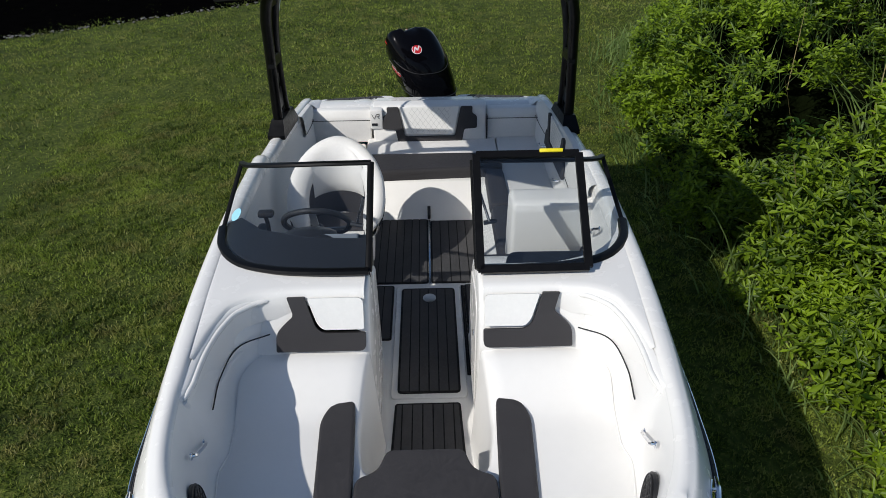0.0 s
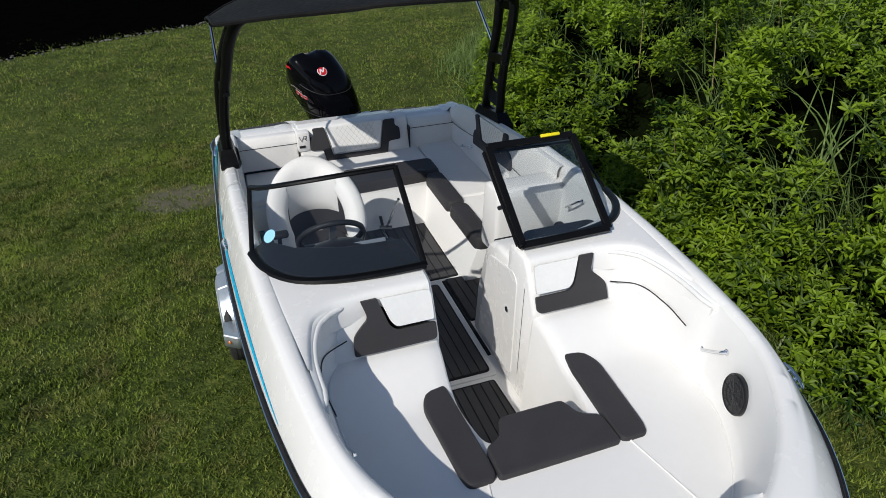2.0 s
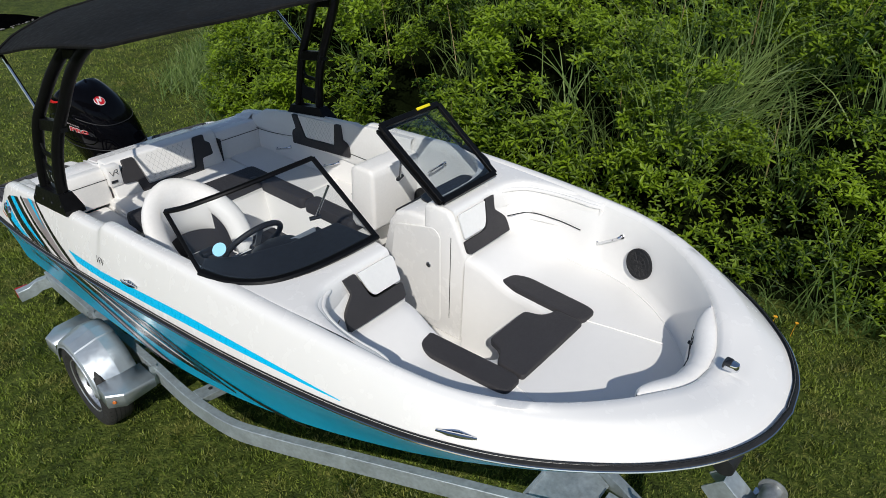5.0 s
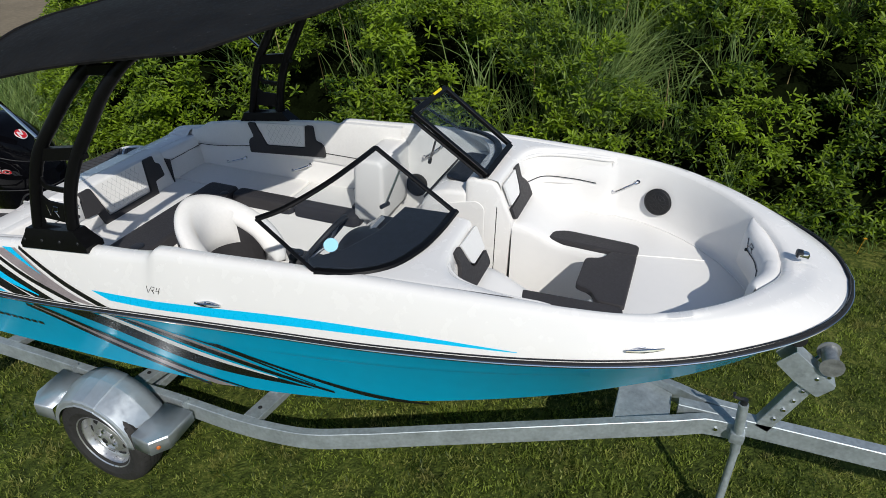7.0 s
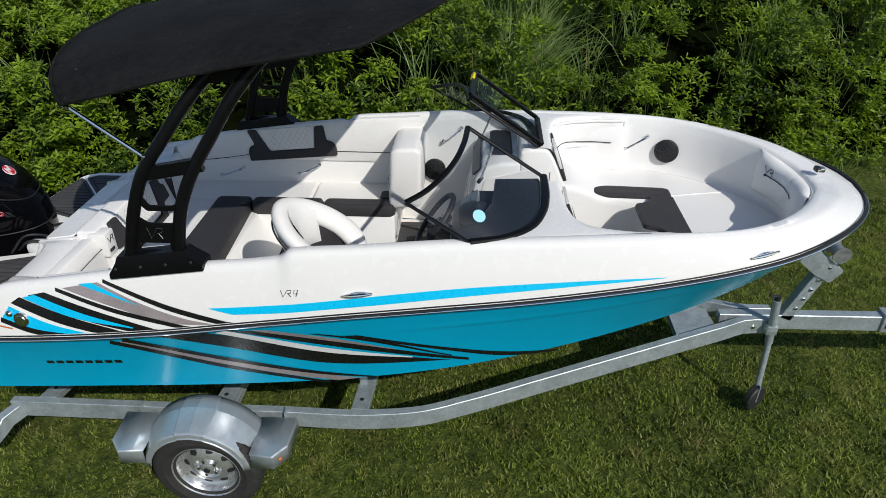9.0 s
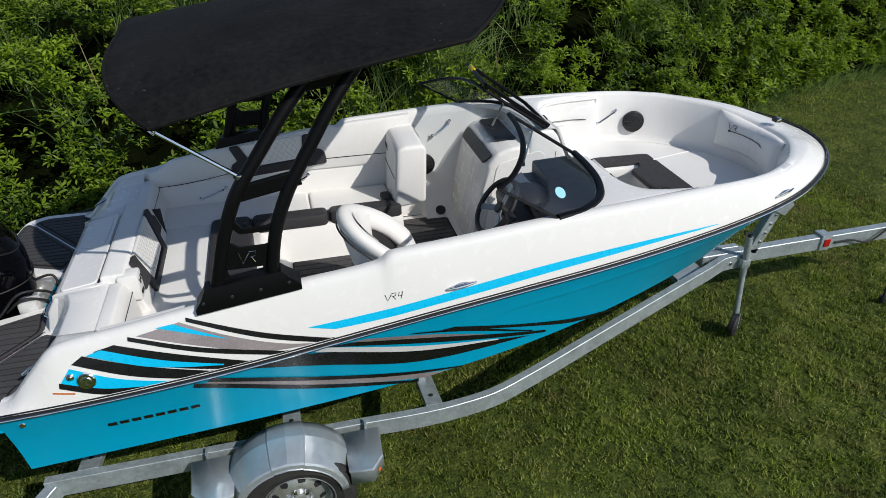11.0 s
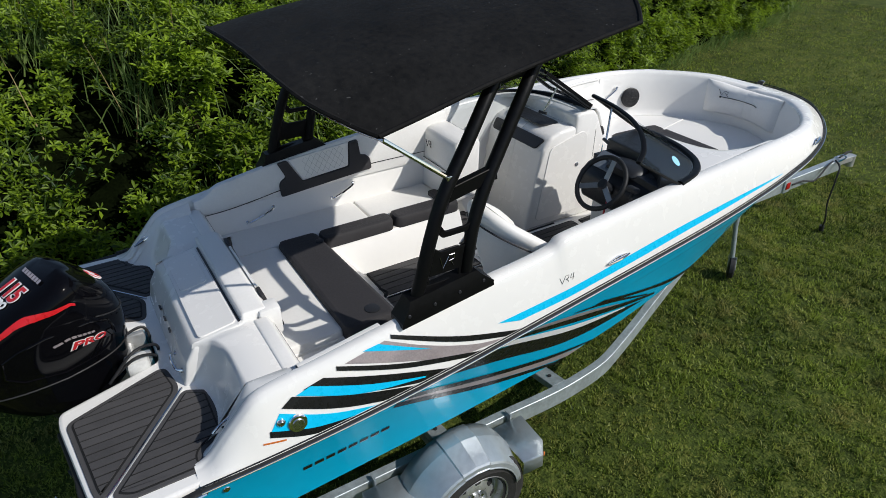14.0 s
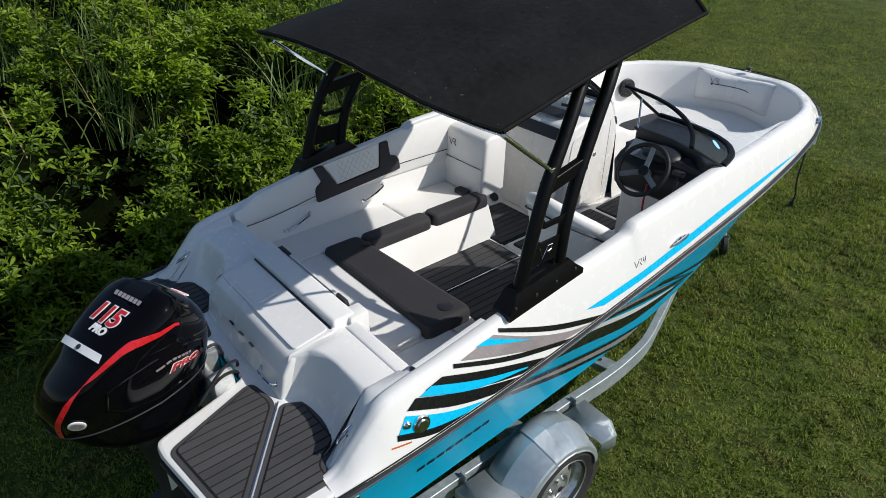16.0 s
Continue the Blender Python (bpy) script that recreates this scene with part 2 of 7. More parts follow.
# ---- ground ----
def lawn_material():
    m = bpy.data.materials.new("lawn")
    m.use_nodes = True
    n, l = m.node_tree.nodes, m.node_tree.links
    b = n["Principled BSDF"]
    tc = n.new("ShaderNodeTexCoord")
    ramp = n.new("ShaderNodeValToRGB")
    e = ramp.color_ramp.elements
    e[0].position, e[0].color = 0.32, (0.008, 0.014, 0.003, 1)
    e[1].position, e[1].color = 0.70, (0.20, 0.205, 0.048, 1)
    k = ramp.color_ramp.elements.new(0.52)
    k.color = (0.066, 0.090, 0.015, 1)
    s = []
    for scale, w in ((0.35, 0.22), (3.0, 0.3), (24.0, 0.48)):
        t = n.new("ShaderNodeTexNoise")
        t.inputs["Scale"].default_value, t.inputs["Detail"].default_value = scale, 8
        l.new(tc.outputs["Object"], t.inputs["Vector"])
        q = n.new("ShaderNodeMath")
        q.operation = "MULTIPLY_ADD"
        q.inputs[1].default_value = w
        l.new(t.outputs["Fac"], q.inputs[0])
        if s:
            l.new(s[-1].outputs[0], q.inputs[2])
        else:
            q.inputs[2].default_value = 0
        s.append(q)
    l.new(s[-1].outputs[0], ramp.inputs[0])
    # a worn patch of dry earth beside the boat
    sp = n.new("ShaderNodeVectorMath")
    sp.operation = "DISTANCE"
    flatten = n.new("ShaderNodeVectorMath")
    flatten.operation = "MULTIPLY"
    flatten.inputs[1].default_value = (1, 1.5, 0)
    l.new(tc.outputs["Object"], flatten.inputs[0])
    l.new(flatten.outputs[0], sp.inputs[0])
    sp.inputs[1].default_value = (-1.6, 7.35 * 1.5, 0)
    edge = n.new("ShaderNodeMath")
    edge.operation = "MULTIPLY_ADD"
    edge.inputs[1].default_value = -0.5
    l.new(s[-1].outputs[0], edge.inputs[0])
    l.new(sp.outputs["Value"], edge.inputs[2])
    worn = n.new("ShaderNodeMapRange")
    worn.inputs["From Min"].default_value, worn.inputs["From Max"].default_value = 0.12, 0.38
    worn.inputs["To Min"].default_value, worn.inputs["To Max"].default_value = 0.85, 0.0
    l.new(edge.outputs[0], worn.inputs["Value"])
    dry = n.new("ShaderNodeMix")
    dry.data_type = "RGBA"
    l.new(worn.outputs[0], dry.inputs[0])
    l.new(ramp.outputs[0], dry.inputs[6])
    dry.inputs[7].default_value = (0.14, 0.125, 0.088, 1)
    l.new(dry.outputs[2], b.inputs["Base Color"])
    b.inputs["Roughness"].default_value = 0.9
    b.inputs["Specular IOR Level"].default_value = 0.15
    t = n.new("ShaderNodeTexNoise")
    t.inputs["Scale"].default_value, t.inputs["Detail"].default_value = 55, 8
    l.new(tc.outputs["Object"], t.inputs["Vector"])
    bp = n.new("ShaderNodeBump")
    bp.inputs["Strength"].default_value, bp.inputs["Distance"].default_value = 0.9, 0.03
    l.new(t.outputs["Fac"], bp.inputs["Height"])
    l.new(bp.outputs[0], b.inputs["Normal"])
    return m


def ground_sheet():
    bm = bmesh.new()
    xs = [-900, -200, -60, *np.linspace(-24, 24, 49), 60, 200, 900]
    ys = [-900, -200, -60, *np.linspace(-24, 30, 55), 60, 200, 900]
    grid(bm, [[(x, y, 0.02 * noise.noise((x * 0.35, y * 0.35, 0)) - 0.02 if abs(x) < 25 and -25 < y < 31 else -0.02) for x in xs] for y in ys])
    tagged(part("ground", bm, lawn_material(), smooth=60), "mown green lawn with dry patches", "lawn", kind="structure")


ground_sheet()

# ---- boat: lines ----
RAILPTS = [(0, 0.36, 1.752), (0.18, 0.385, 1.75), (0.36, 0.46, 1.748), (0.54, 0.60, 1.742), (0.72, 0.81, 1.735), (0.87, 1.06, 1.718), (0.975, 1.34, 1.695), (1.04, 1.70, 1.645),
           (1.085, 2.1, 1.595), (1.115, 2.5, 1.548), (1.14, 3.0, 1.497), (1.155, 3.5, 1.44), (1.16, 4.0, 1.372), (1.155, 4.5, 1.295), (1.15, 5.0, 1.24), (1.14, 5.45, 1.205), (1.13, 5.72, 1.19)]
NR = 224
RAIL = spline(RAILPTS, NR)
RAILH = func([p[1] for p in RAILPTS[5:]], [p[0] for p in RAILPTS[5:]])
RAILZ = func([p[1] for p in RAILPTS[1:]], [p[2] for p in RAILPTS[1:]])
KEELPTS = [(0, 0.365, 1.735), (0, 0.40, 1.62), (0, 0.50, 1.42), (0, 0.68, 1.22), (0, 0.95, 1.02), (0, 1.3, 0.83), (0, 1.7, 0.67), (0, 2.15, 0.56), (0, 2.7, 0.51), (0, 3.4, 0.50), (0, 4.5, 0.50), (0, 5.72, 0.50)]
CHINEPTS = [(0, 0.37, 1.73), (0.10, 0.45, 1.58), (0.25, 0.66, 1.42), (0.42, 0.95, 1.32), (0.58, 1.25, 1.27), (0.71, 1.55, 1.22), (0.81, 1.9, 1.15), (0.885, 2.25, 1.08), (0.945, 2.7, 0.99), (0.985, 3.1, 0.93), (1.01, 3.5, 0.885), (1.02, 4.3, 0.81), (1.0201, 5.0, 0.765), (1.0202, 5.72, 0.725)]
CHINE = spline(CHINEPTS, NR)
CHINEH = func([p[1] for p in CHINEPTS[3:]], [p[0] for p in CHINEPTS[3:]])
CHINEZ = func([p[1] for p in CHINEPTS[3:]], [p[2] for p in CHINEPTS[3:]])
ZTOP = func([0.36, 0.6, 1.0, 1.6, 2.3, 2.8, 3.4, 3.715, 3.775, 4.2, 4.68, 5.1, 5.38, 5.43, 5.50, 5.60, 5.66, 5.70, 5.72], [1.80, 1.838, 1.855, 1.868, 1.86, 1.845, 1.805, 1.783, 1.738, 1.685, 1.62, 1.55, 1.502, 1.480, 1.412, 1.302, 1.236, 1.215, 1.212])
LIPD = func([0.36, 0.5, 0.7, 0.9, 1.1, 1.35, 1.6, 1.75, 2.2, 5.3, 5.72], [0.305, 0.285, 0.238, 0.195, 0.165, 0.145, 0.146, 0.156, 0.168, 0.160, 0.15])
PROFILE = [(0.0, 0.0), (0.012, 0.2), (0.03, 0.42), (0.052, 0.65), (0.078, 0.88), (0.086, 0.94), (0.096, 0.98), (0.11, 1.0)]


def inward(i):
    a, b = RAIL[max(i - 1, 0)], RAIL[min(i + 1, NR - 1)]
    t = np.array([b[0] - a[0], b[1] - a[1]])
    if i == 0:
        t = np.array([1.0, 0.0])
    t /= np.linalg.norm(t)
    return -t[1], t[0]


def off(i, o, z, sd):
    """A point o metres inside the rail at station i."""
    n = inward(i)
    return Vector((sd * max(RAIL[i][0] + n[0] * o, 0.0), RAIL[i][1] + n[1] * o, z))


def round_boat(make):
    """Rows round the bow from starboard stern to port stern."""
    return [make(i, -1) for i in range(NR - 1, 0, -1)] + [make(i, 1) for i in range(NR)]


def side_x(y, z):
    """The half breadth of the boat's outside at y and z."""
    zr, h = RAILZ(y), RAILH(y)
    if z <= zr:
        s = np.clip((RAIL[:, 2] - z) / np.maximum(RAIL[:, 2] - CHINE[:, 2], 1e-3), -0.2, 1.2)
        x = RAIL[:, 0] + (CHINE[:, 0] - RAIL[:, 0]) * s - 0.048 * s * (1 - s) * np.minimum(1, np.arange(NR) / 60)
        at = RAIL[:, 1] + (CHINE[:, 1] - RAIL[:, 1]) * s
        return float(np.interp(y, at[60:], x[60:]))
    s = (z - zr) / (ZTOP(y) - zr)
    return h - np.interp(s, [p[1] for p in PROFILE], [p[0] for p in PROFILE])


boat = base("motorboat", (0, 3.3, 0.5), "white and teal bowrider motorboat with striped graphics on a trailer", "motorboat")


def hull():
    rail, chine, keel = RAIL, CHINE, spline(KEELPTS, NR)
    bm = bmesh.new()

    def row(i, sd):
        r, c, k = rail[i], chine[i], keel[i]
        pts = []
        for s in (0, 0.12, 0.3, 0.5, 0.7, 0.88, 1.0):
            p = r + (c - r) * s
            p[0] = max(p[0] - 0.012 * 4 * s * (1 - s) * min(1, i / 60), 0)
            pts.append(p)
        pts.append(c + np.array([-min(0.035, c[0]), 0, 0.0]))
        for s in (0.3, 0.6, 0.85, 1.0):
            p = c + (k - c) * s
            p[2] -= 0.02 * math.sin(math.pi * s) * min(1, i / 60)
            pts.append(p)
        return [Vector((sd * p[0], p[1], p[2])) for p in pts]

    for sd in (-1, 1):
        rows = [row(i, sd) for i in range(NR)]
        vs = grid(bm, rows)
        last = vs[-1]
        mid = [bm.verts.new((0, 5.72, v.co.z)) for v in last[:-1]]
        for a, b, c, d in zip(last, last[1:], mid[1:] + [last[-1]], mid):
            bm.faces.new((a, b, c, d) if c is not b else (a, b, d))
    bmesh.ops.remove_doubles(bm, verts=bm.verts, dist=0.0005)
    part("hull", bm, TEAL, boat, "glossy teal hull")
    # flared knuckle pressed along the topsides, undercut below
    ys = np.linspace(1.45, 3.25, 40)
    for sd in (-1, 1):
        bm = bmesh.new()
        rows = []
        for y in ys:
            z = RAILZ(y) - 0.15 - 0.03 * (y - 1.5) / 4
            k = min(1.0, (y - 1.44) / 0.5, (3.26 - y) / 0.4)
            rows.append([(sd * (side_x(y, z + dz) + o * k + 0.0006), y, z + dz) for dz, o in ((0.05, 0.0), (0.025, 0.0015), (0.0, 0.0032), (-0.008, 0.0))])
        grid(bm, rows)
        part("hull_knuckle", bm, TEAL, boat, smooth=30)


def deck_rim():
    bm = bmesh.new()

    def row(i, sd):
        zr, y = RAIL[i][2], RAIL[i][1]
        zt, d = ZTOP(y), LIPD(y)
        pts = [off(i, o * (1 if i > 50 else 1 + (50 - i) * 0.019), zr + s * (zt - zr), sd) for o, s in PROFILE]
        pts += [off(i, max(0.115, d - 0.05), zt + 0.003, sd), off(i, d - 0.012, zt + 0.004, sd), off(i, d, zt - 0.004, sd), off(i, d + 0.012, zt - 0.02, sd), off(i, d + 0.018, zt - 0.06, sd)]
        return pts

    grid(bm, round_boat(row))
    part("deck", bm, WHITE, boat, "glossy white moulded deck", smooth=60)


def rub_rail():
    for name, dz, o, r, m, flat in (("rub_rail", 0.0, -0.003, 0.0145, RUBBER, 0.9), ("rub_rail_insert", 0.001, -0.0145, 0.0055, CHROME, 0.9)):
        bm = bmesh.new()
        tube(bm, round_boat(lambda i, sd: off(i, o, RAIL[i][2] + dz, sd)) , r, 8, flat=flat)
        part(name, bm, m, boat, "black rubber rub rail" if m is RUBBER else "bright metal insert strip")
    bm = bmesh.new()
    tube(bm, round_boat(lambda i, sd: off(i, 0.001, RAIL[i][2] + 0.022, sd)), 0.004, 6)
    part("deck_joint", bm, BLACKFILM, boat)


hull()
deck_rim()
rub_rail()


# ---- boat: graphics on the starboard side ----
def film(name, upper, lower, material, lift=0.003, n=22, rows=4):
    a, b = spline([(0, *p) for p in upper], n), spline([(0, *p) for p in lower], n)
    above = sum(z - RAILZ(y) for y, z in list(upper) + list(lower)) > 0
    bm = bmesh.new()
    rr = []
    for k in range(rows + 1):
        s = k / rows
        q = a * (1 - s) + b * s
        q = [(y, max(z, RAILZ(y) + 0.03) if above else min(z, RAILZ(y) - 0.018)) for _, y, z in q]
        rr.append([(-(side_x(y, z) + lift), y, z) for y, z in q])
    grid(bm, rr)
    part(name, bm, material, boat)


def graphics():
    bands = [
        ([(4.759, 1.593), (4.392, 1.47), (4.071, 1.396)], [(4.76, 1.574), (4.395, 1.441), (4.074, 1.368)], BLACKFILM, 0.004),
        ([(4.793, 1.574), (4.564, 1.476), (4.305, 1.398), (4.093, 1.371)], [(5.001, 1.529), (4.717, 1.445), (4.405, 1.369), (4.348, 1.365)], SILVERFILM, 0.0025),
        ([(4.826, 1.569), (4.566, 1.46)], [(4.906, 1.558), (4.566, 1.46)], CYAN, 0.0035),
        ([(5.041, 1.531), (4.717, 1.438), (4.351, 1.365)], [(5.043, 1.511), (4.721, 1.413), (4.355, 1.341)], BLACKFILM, 0.004),
        ([(5.111, 1.5), (4.85, 1.424), (4.538, 1.34)], [(5.209, 1.477), (4.956, 1.376), (4.594, 1.295)], BLACKFILM, 0.004),
        ([(5.175, 1.483), (4.887, 1.393), (4.617, 1.332)], [(5.246, 1.462), (4.957, 1.369), (4.618, 1.325)], CYAN, 0.0045),
        ([(5.263, 1.464), (5.021, 1.385), (4.721, 1.312)], [(5.319, 1.428), (5.062, 1.336), (4.778, 1.271)], BLACKFILM, 0.004),
        ([(5.332, 1.409), (5.13, 1.332), (4.86, 1.273)], [(5.385, 1.339), (5.205, 1.287), (4.913, 1.253)], CYAN, 0.003),
        ([(5.391, 1.344), (5.205, 1.291), (4.944, 1.265)], [(5.395, 1.316), (5.211, 1.259), (5.049, 1.238)], BLACKFILM, 0.0038),
        ([(4.7, 1.255), (4.154, 1.079), (3.662, 0.963), (3.312, 0.908)], [(4.715, 1.221), (4.163, 1.046), (3.666, 0.936), (3.313, 0.898)], BLACKFILM, 0.004),
        ([(4.715, 1.221), (4.163, 1.046), (3.666, 0.936), (3.403, 0.895)], [(4.772, 1.208), (4.173, 1.007), (3.673, 0.893), (3.54, 0.873)], SILVERFILM, 0.003),
        ([(4.778, 1.231), (4.173, 1.007), (3.588, 0.867)], [(4.794, 1.196), (4.181, 0.974), (3.591, 0.846)], BLACKFILM, 0.004),
        ([(4.25, 1.322), (4.10, 1.288), (3.593, 1.141), (3.094, 1.078)], [(4.518, 1.281), (4.126, 1.178), (3.67, 1.050), (2.867, 1.037)], BLACKFILM, 0.0035),
        ([(4.101, 1.335), (3.586, 1.182), (3.093, 1.085)], [(4.163, 1.313), (3.593, 1.139), (3.094, 1.075)], WHITEFILM, 0.0045),
        ([(3.878, 1.341), (3.49, 1.256), (3.185, 1.159)], [(3.97, 1.341), (3.579, 1.229), (3.186, 1.149)], SILVERFILM, 0.003),
        ([(3.971, 1.336), (3.494, 1.23), (2.769, 1.05)], [(4.095, 1.335), (3.531, 1.193), (2.768, 1.028)], BLACKFILM, 0.004),
        ([(3.383, 1.291), (2.917, 1.166), (2.54, 1.084), (2.251, 1.058)], [(3.455, 1.287), (2.917, 1.139), (2.538, 1.045), (2.249, 1.04)], BLACKFILM, 0.004),
        ([(3.607, 1.308), (3.364, 1.265), (2.867, 1.086)], [(3.653, 1.308), (3.366, 1.244), (2.867, 1.076)], BLACKFILM, 0.004),
        ([(4.179, 1.468), (3.762, 1.51), (3.457, 1.55), (3.158, 1.59), (2.864, 1.624), (2.572, 1.648), (2.138, 1.673), (1.76, 1.685)], [(4.041, 1.441), (3.766, 1.464), (3.459, 1.503), (3.159, 1.54), (2.863, 1.578), (2.571, 1.609), (2.136, 1.652), (1.759, 1.682)], CYAN, 0.003),
    ]
    def to_rail(line):
        (y0, z0), (y1, z1) = line[-2:]
        for k in range(60):
            s = 0.01 * k
            y, z = y1 - s, z1 + (z0 - z1) / (y0 - y1) * -s
            if z < RAILZ(y) + 0.024:
                break
        return line + [(y, z)] if 0 < k < 59 else line

    for n, (a, b, m, lift) in enumerate(bands):
        if n < 9 and n not in (2, 5) and m is not SILVERFILM:
            a, b = to_rail(a), to_rail(b)
        film("graphic_band", a, b, m, lift)
    # maker's and model marks as plain bars
    for k in range(8):
        y = 5.262 - 0.06 * k
        film("maker_mark", [(y, 1.004 + 0.0035 * k), (y - 0.045, 1.006 + 0.0035 * k)], [(y, 0.980 + 0.0035 * k), (y - 0.045, 0.982 + 0.0035 * k)], BLACKFILM, n=3, rows=1)
        film("maker_mark_edge", [(y, 0.980 + 0.0035 * k), (y - 0.045, 0.982 + 0.0035 * k)], [(y, 0.976 + 0.0035 * k), (y - 0.045, 0.978 + 0.0035 * k)], CHROME, n=3, rows=1)
    on_side = lambda y, z: Vector((-(side_x(y, z) + 0.001), y, z))
    emblem(boat, BLACKFILM, lambda u, v: on_side(3.775 - 0.060 * u - 0.006 * v, 1.552 + 0.036 * v + 0.006 * u), 0.0022, more=True, name="model_mark")
    film("orange_label", [(5.43, 1.30), (5.33, 1.285)], [(5.43, 1.292), (5.33, 1.277)], AMBER, n=3, rows=1)


graphics()


# ---- boat: bow cockpit ----
FLOOR, BOWSEAT = 0.95, 1.47


def smooth01(a, b, x):
    s = min(max((x - a) / (b - a), 0), 1)
    return s * s * (3 - 2 * s)


def bow_liner():
    last = max(i for i in range(NR) if RAIL[i][1] < 2.22)
    seat_z = lambda y: BOWSEAT + 0.10 * smooth01(1.80, 2.12, y)

    def wall(i, sd):
        y = RAIL[i][1]
        zt, d = ZTOP(y), LIPD(y)
        fat = 0.03 * smooth01(1.56, 1.66, y) + 0.17 * smooth01(1.94, 2.22, y) ** 1.5
        zs = seat_z(y)
        return [off(i, d + 0.012, zt - 0.02, sd), off(i, d + 0.02, zt - 0.05, sd), off(i, d + 0.028 + fat * 0.5, zt - 0.09, sd), off(i, d + 0.034 + fat, (zt + zs) / 2, sd), off(i, d + 0.042 + fat, zs + 0.06, sd), off(i, d + 0.052 + fat, zs + 0.015, sd), off(i, d + 0.075 + fat, zs, sd)]

    order = [(i, -1) for i in range(last, 0, -1)] + [(i, 1) for i in range(last + 1)]
    rows = [wall(*q) for q in order]
    bm = bmesh.new()
    grid(bm, rows)
    part("bow_liner", bm, LINER, boat, "white moulded bow cockpit side", smooth=60)
    # seat sheet between the side and the footwell
    well = spline([(-0.262, 2.16, 0), (-0.285, 1.95, 0), (-0.275, 1.70, 0), (-0.24, 1.58, 0), (-0.12, 1.54, 0), (0.12, 1.54, 0), (0.24, 1.58, 0), (0.275, 1.70, 0), (0.285, 1.95, 0), (0.262, 2.16, 0)], len(rows))
    bm = bmesh.new()
    rr = []
    for r, w in zip(rows, well):
        a, b = r[-1], Vector(w)
        line = []
        for k in range(9):
            p = a.lerp(b, k / 8)
            p.z = seat_z(p.y) + 0.012 * math.sin(math.pi * k / 8)
            line.append(p)
        e = line[-1]
        inn = (Vector((0, 1.95, 0)) - Vector((e.x, e.y, 0))).normalized()
        line += [Vector((e.x + inn.x * 0.012, e.y + inn.y * 0.012, e.z - 0.012)), Vector((e.x + inn.x * 0.02, e.y + inn.y * 0.02, e.z - 0.05)), Vector((e.x * 0.84, e.y + inn.y * 0.03, 1.05)), Vector((e.x * 0.80, e.y + inn.y * 0.05, FLOOR))]
        rr.append(line)
    grid(bm, rr)
    part("bow_seat_base", bm, LINER, boat, "white moulded bow seats round a footwell", smooth=60)
    # piping between side and seat
    bm = bmesh.new()
    tube(bm, [r[-1] + Vector((0, 0, 0.003)) for r in rows], 0.004, 6)
    part("seat_seam", bm, LINER, boat)
    # padded shoulder along the side and round the corner of the recess
    for sd in (-1, 1):
        ids = [i for i in range(NR) if 1.60 < RAIL[i][1] < 1.80]
        path = [off(i, LIPD(RAIL[i][1]) + 0.006, ZTOP(RAIL[i][1]) - 0.014, 1) for i in ids[::4]]
        path += [Vector(p) for p in ((0.878, 1.95, 1.850), (0.855, 2.06, 1.849), (0.816, 2.15, 1.848), (0.745, 2.212, 1.845), (0.66, 2.236, 1.842))]
        path = [Vector(p) for p in spline(path, 44)]
        rows = []
        for k, a in enumerate(path):
            d = (path[min(k + 1, 43)] - path[max(k - 1, 0)]).normalized()
            r = Vector((-d.y, d.x, 0))
            w = min(1, (k + 0.01) / 6) ** 0.5 * min(1, (43 - k + 0.01) / 8) ** 0.5
            row = [a, a + r * 0.016 * w + Vector((0, 0, -0.003)), a + r * 0.026 * w + Vector((0, 0, -0.010)), a + r * 0.031 * w + Vector((0, 0, -0.026)), a + r * 0.033 * w + Vector((0, 0, -0.10)), a + r * 0.036 * w + Vector((0, 0, -0.20)), a + r * 0.02 * w + Vector((0, 0, -0.26))]
            rows.append([Vector((sd * p.x, p.y, p.z)) for p in row])
        bm = bmesh.new()
        grid(bm, rows)
        part("coaming_bolster", bm, LINER, boat, "rounded white coaming bolster", smooth=60)
        bm = bmesh.new()
        tube(bm, [r[3] + Vector((0, 0, 0.006)) for r in rows[1:]], [0.006, 0.010] + [0.012] * (len(rows) - 5) + [0.010, 0.006], 10)
        part("coaming_bead", bm, WHITE, boat, "rounded white bead along the recess edge")
        bm = bmesh.new()
        low = [rows[1][3], rows[2][4], rows[4][5] + Vector((0, 0, 0.02))] + [r[5] + Vector((0, 0, -0.01)) for r in rows[8:-3:3]]
        tube(bm, spline(low, 50), 0.013, 8)
        part("bolster_border", bm, LINER, boat, "raised white border round the side backrest")
        bm = bmesh.new()
        tube(bm, spline([off(i, LIPD(y) + 0.042 + 0.03 * smooth01(1.56, 1.66, y) + 0.17 * smooth01(1.94, 2.22, y) ** 1.5, 1.675, sd) for i in range(0, NR, 7) for y in [RAIL[i][1]] if 1.66 < y < 2.10] + [Vector((sd * 0.68, 2.166, 1.675))], 40), 0.0032, 6)
        part("backrest_seam", bm, BLACKFILM, boat, "thin dark seam")
    # padded panel at the inside of the bow
    k = max(i for i in range(NR) if off(i, LIPD(RAIL[i][1]) + 0.05, 1.7, 1).x < 0.36)
    rows = []
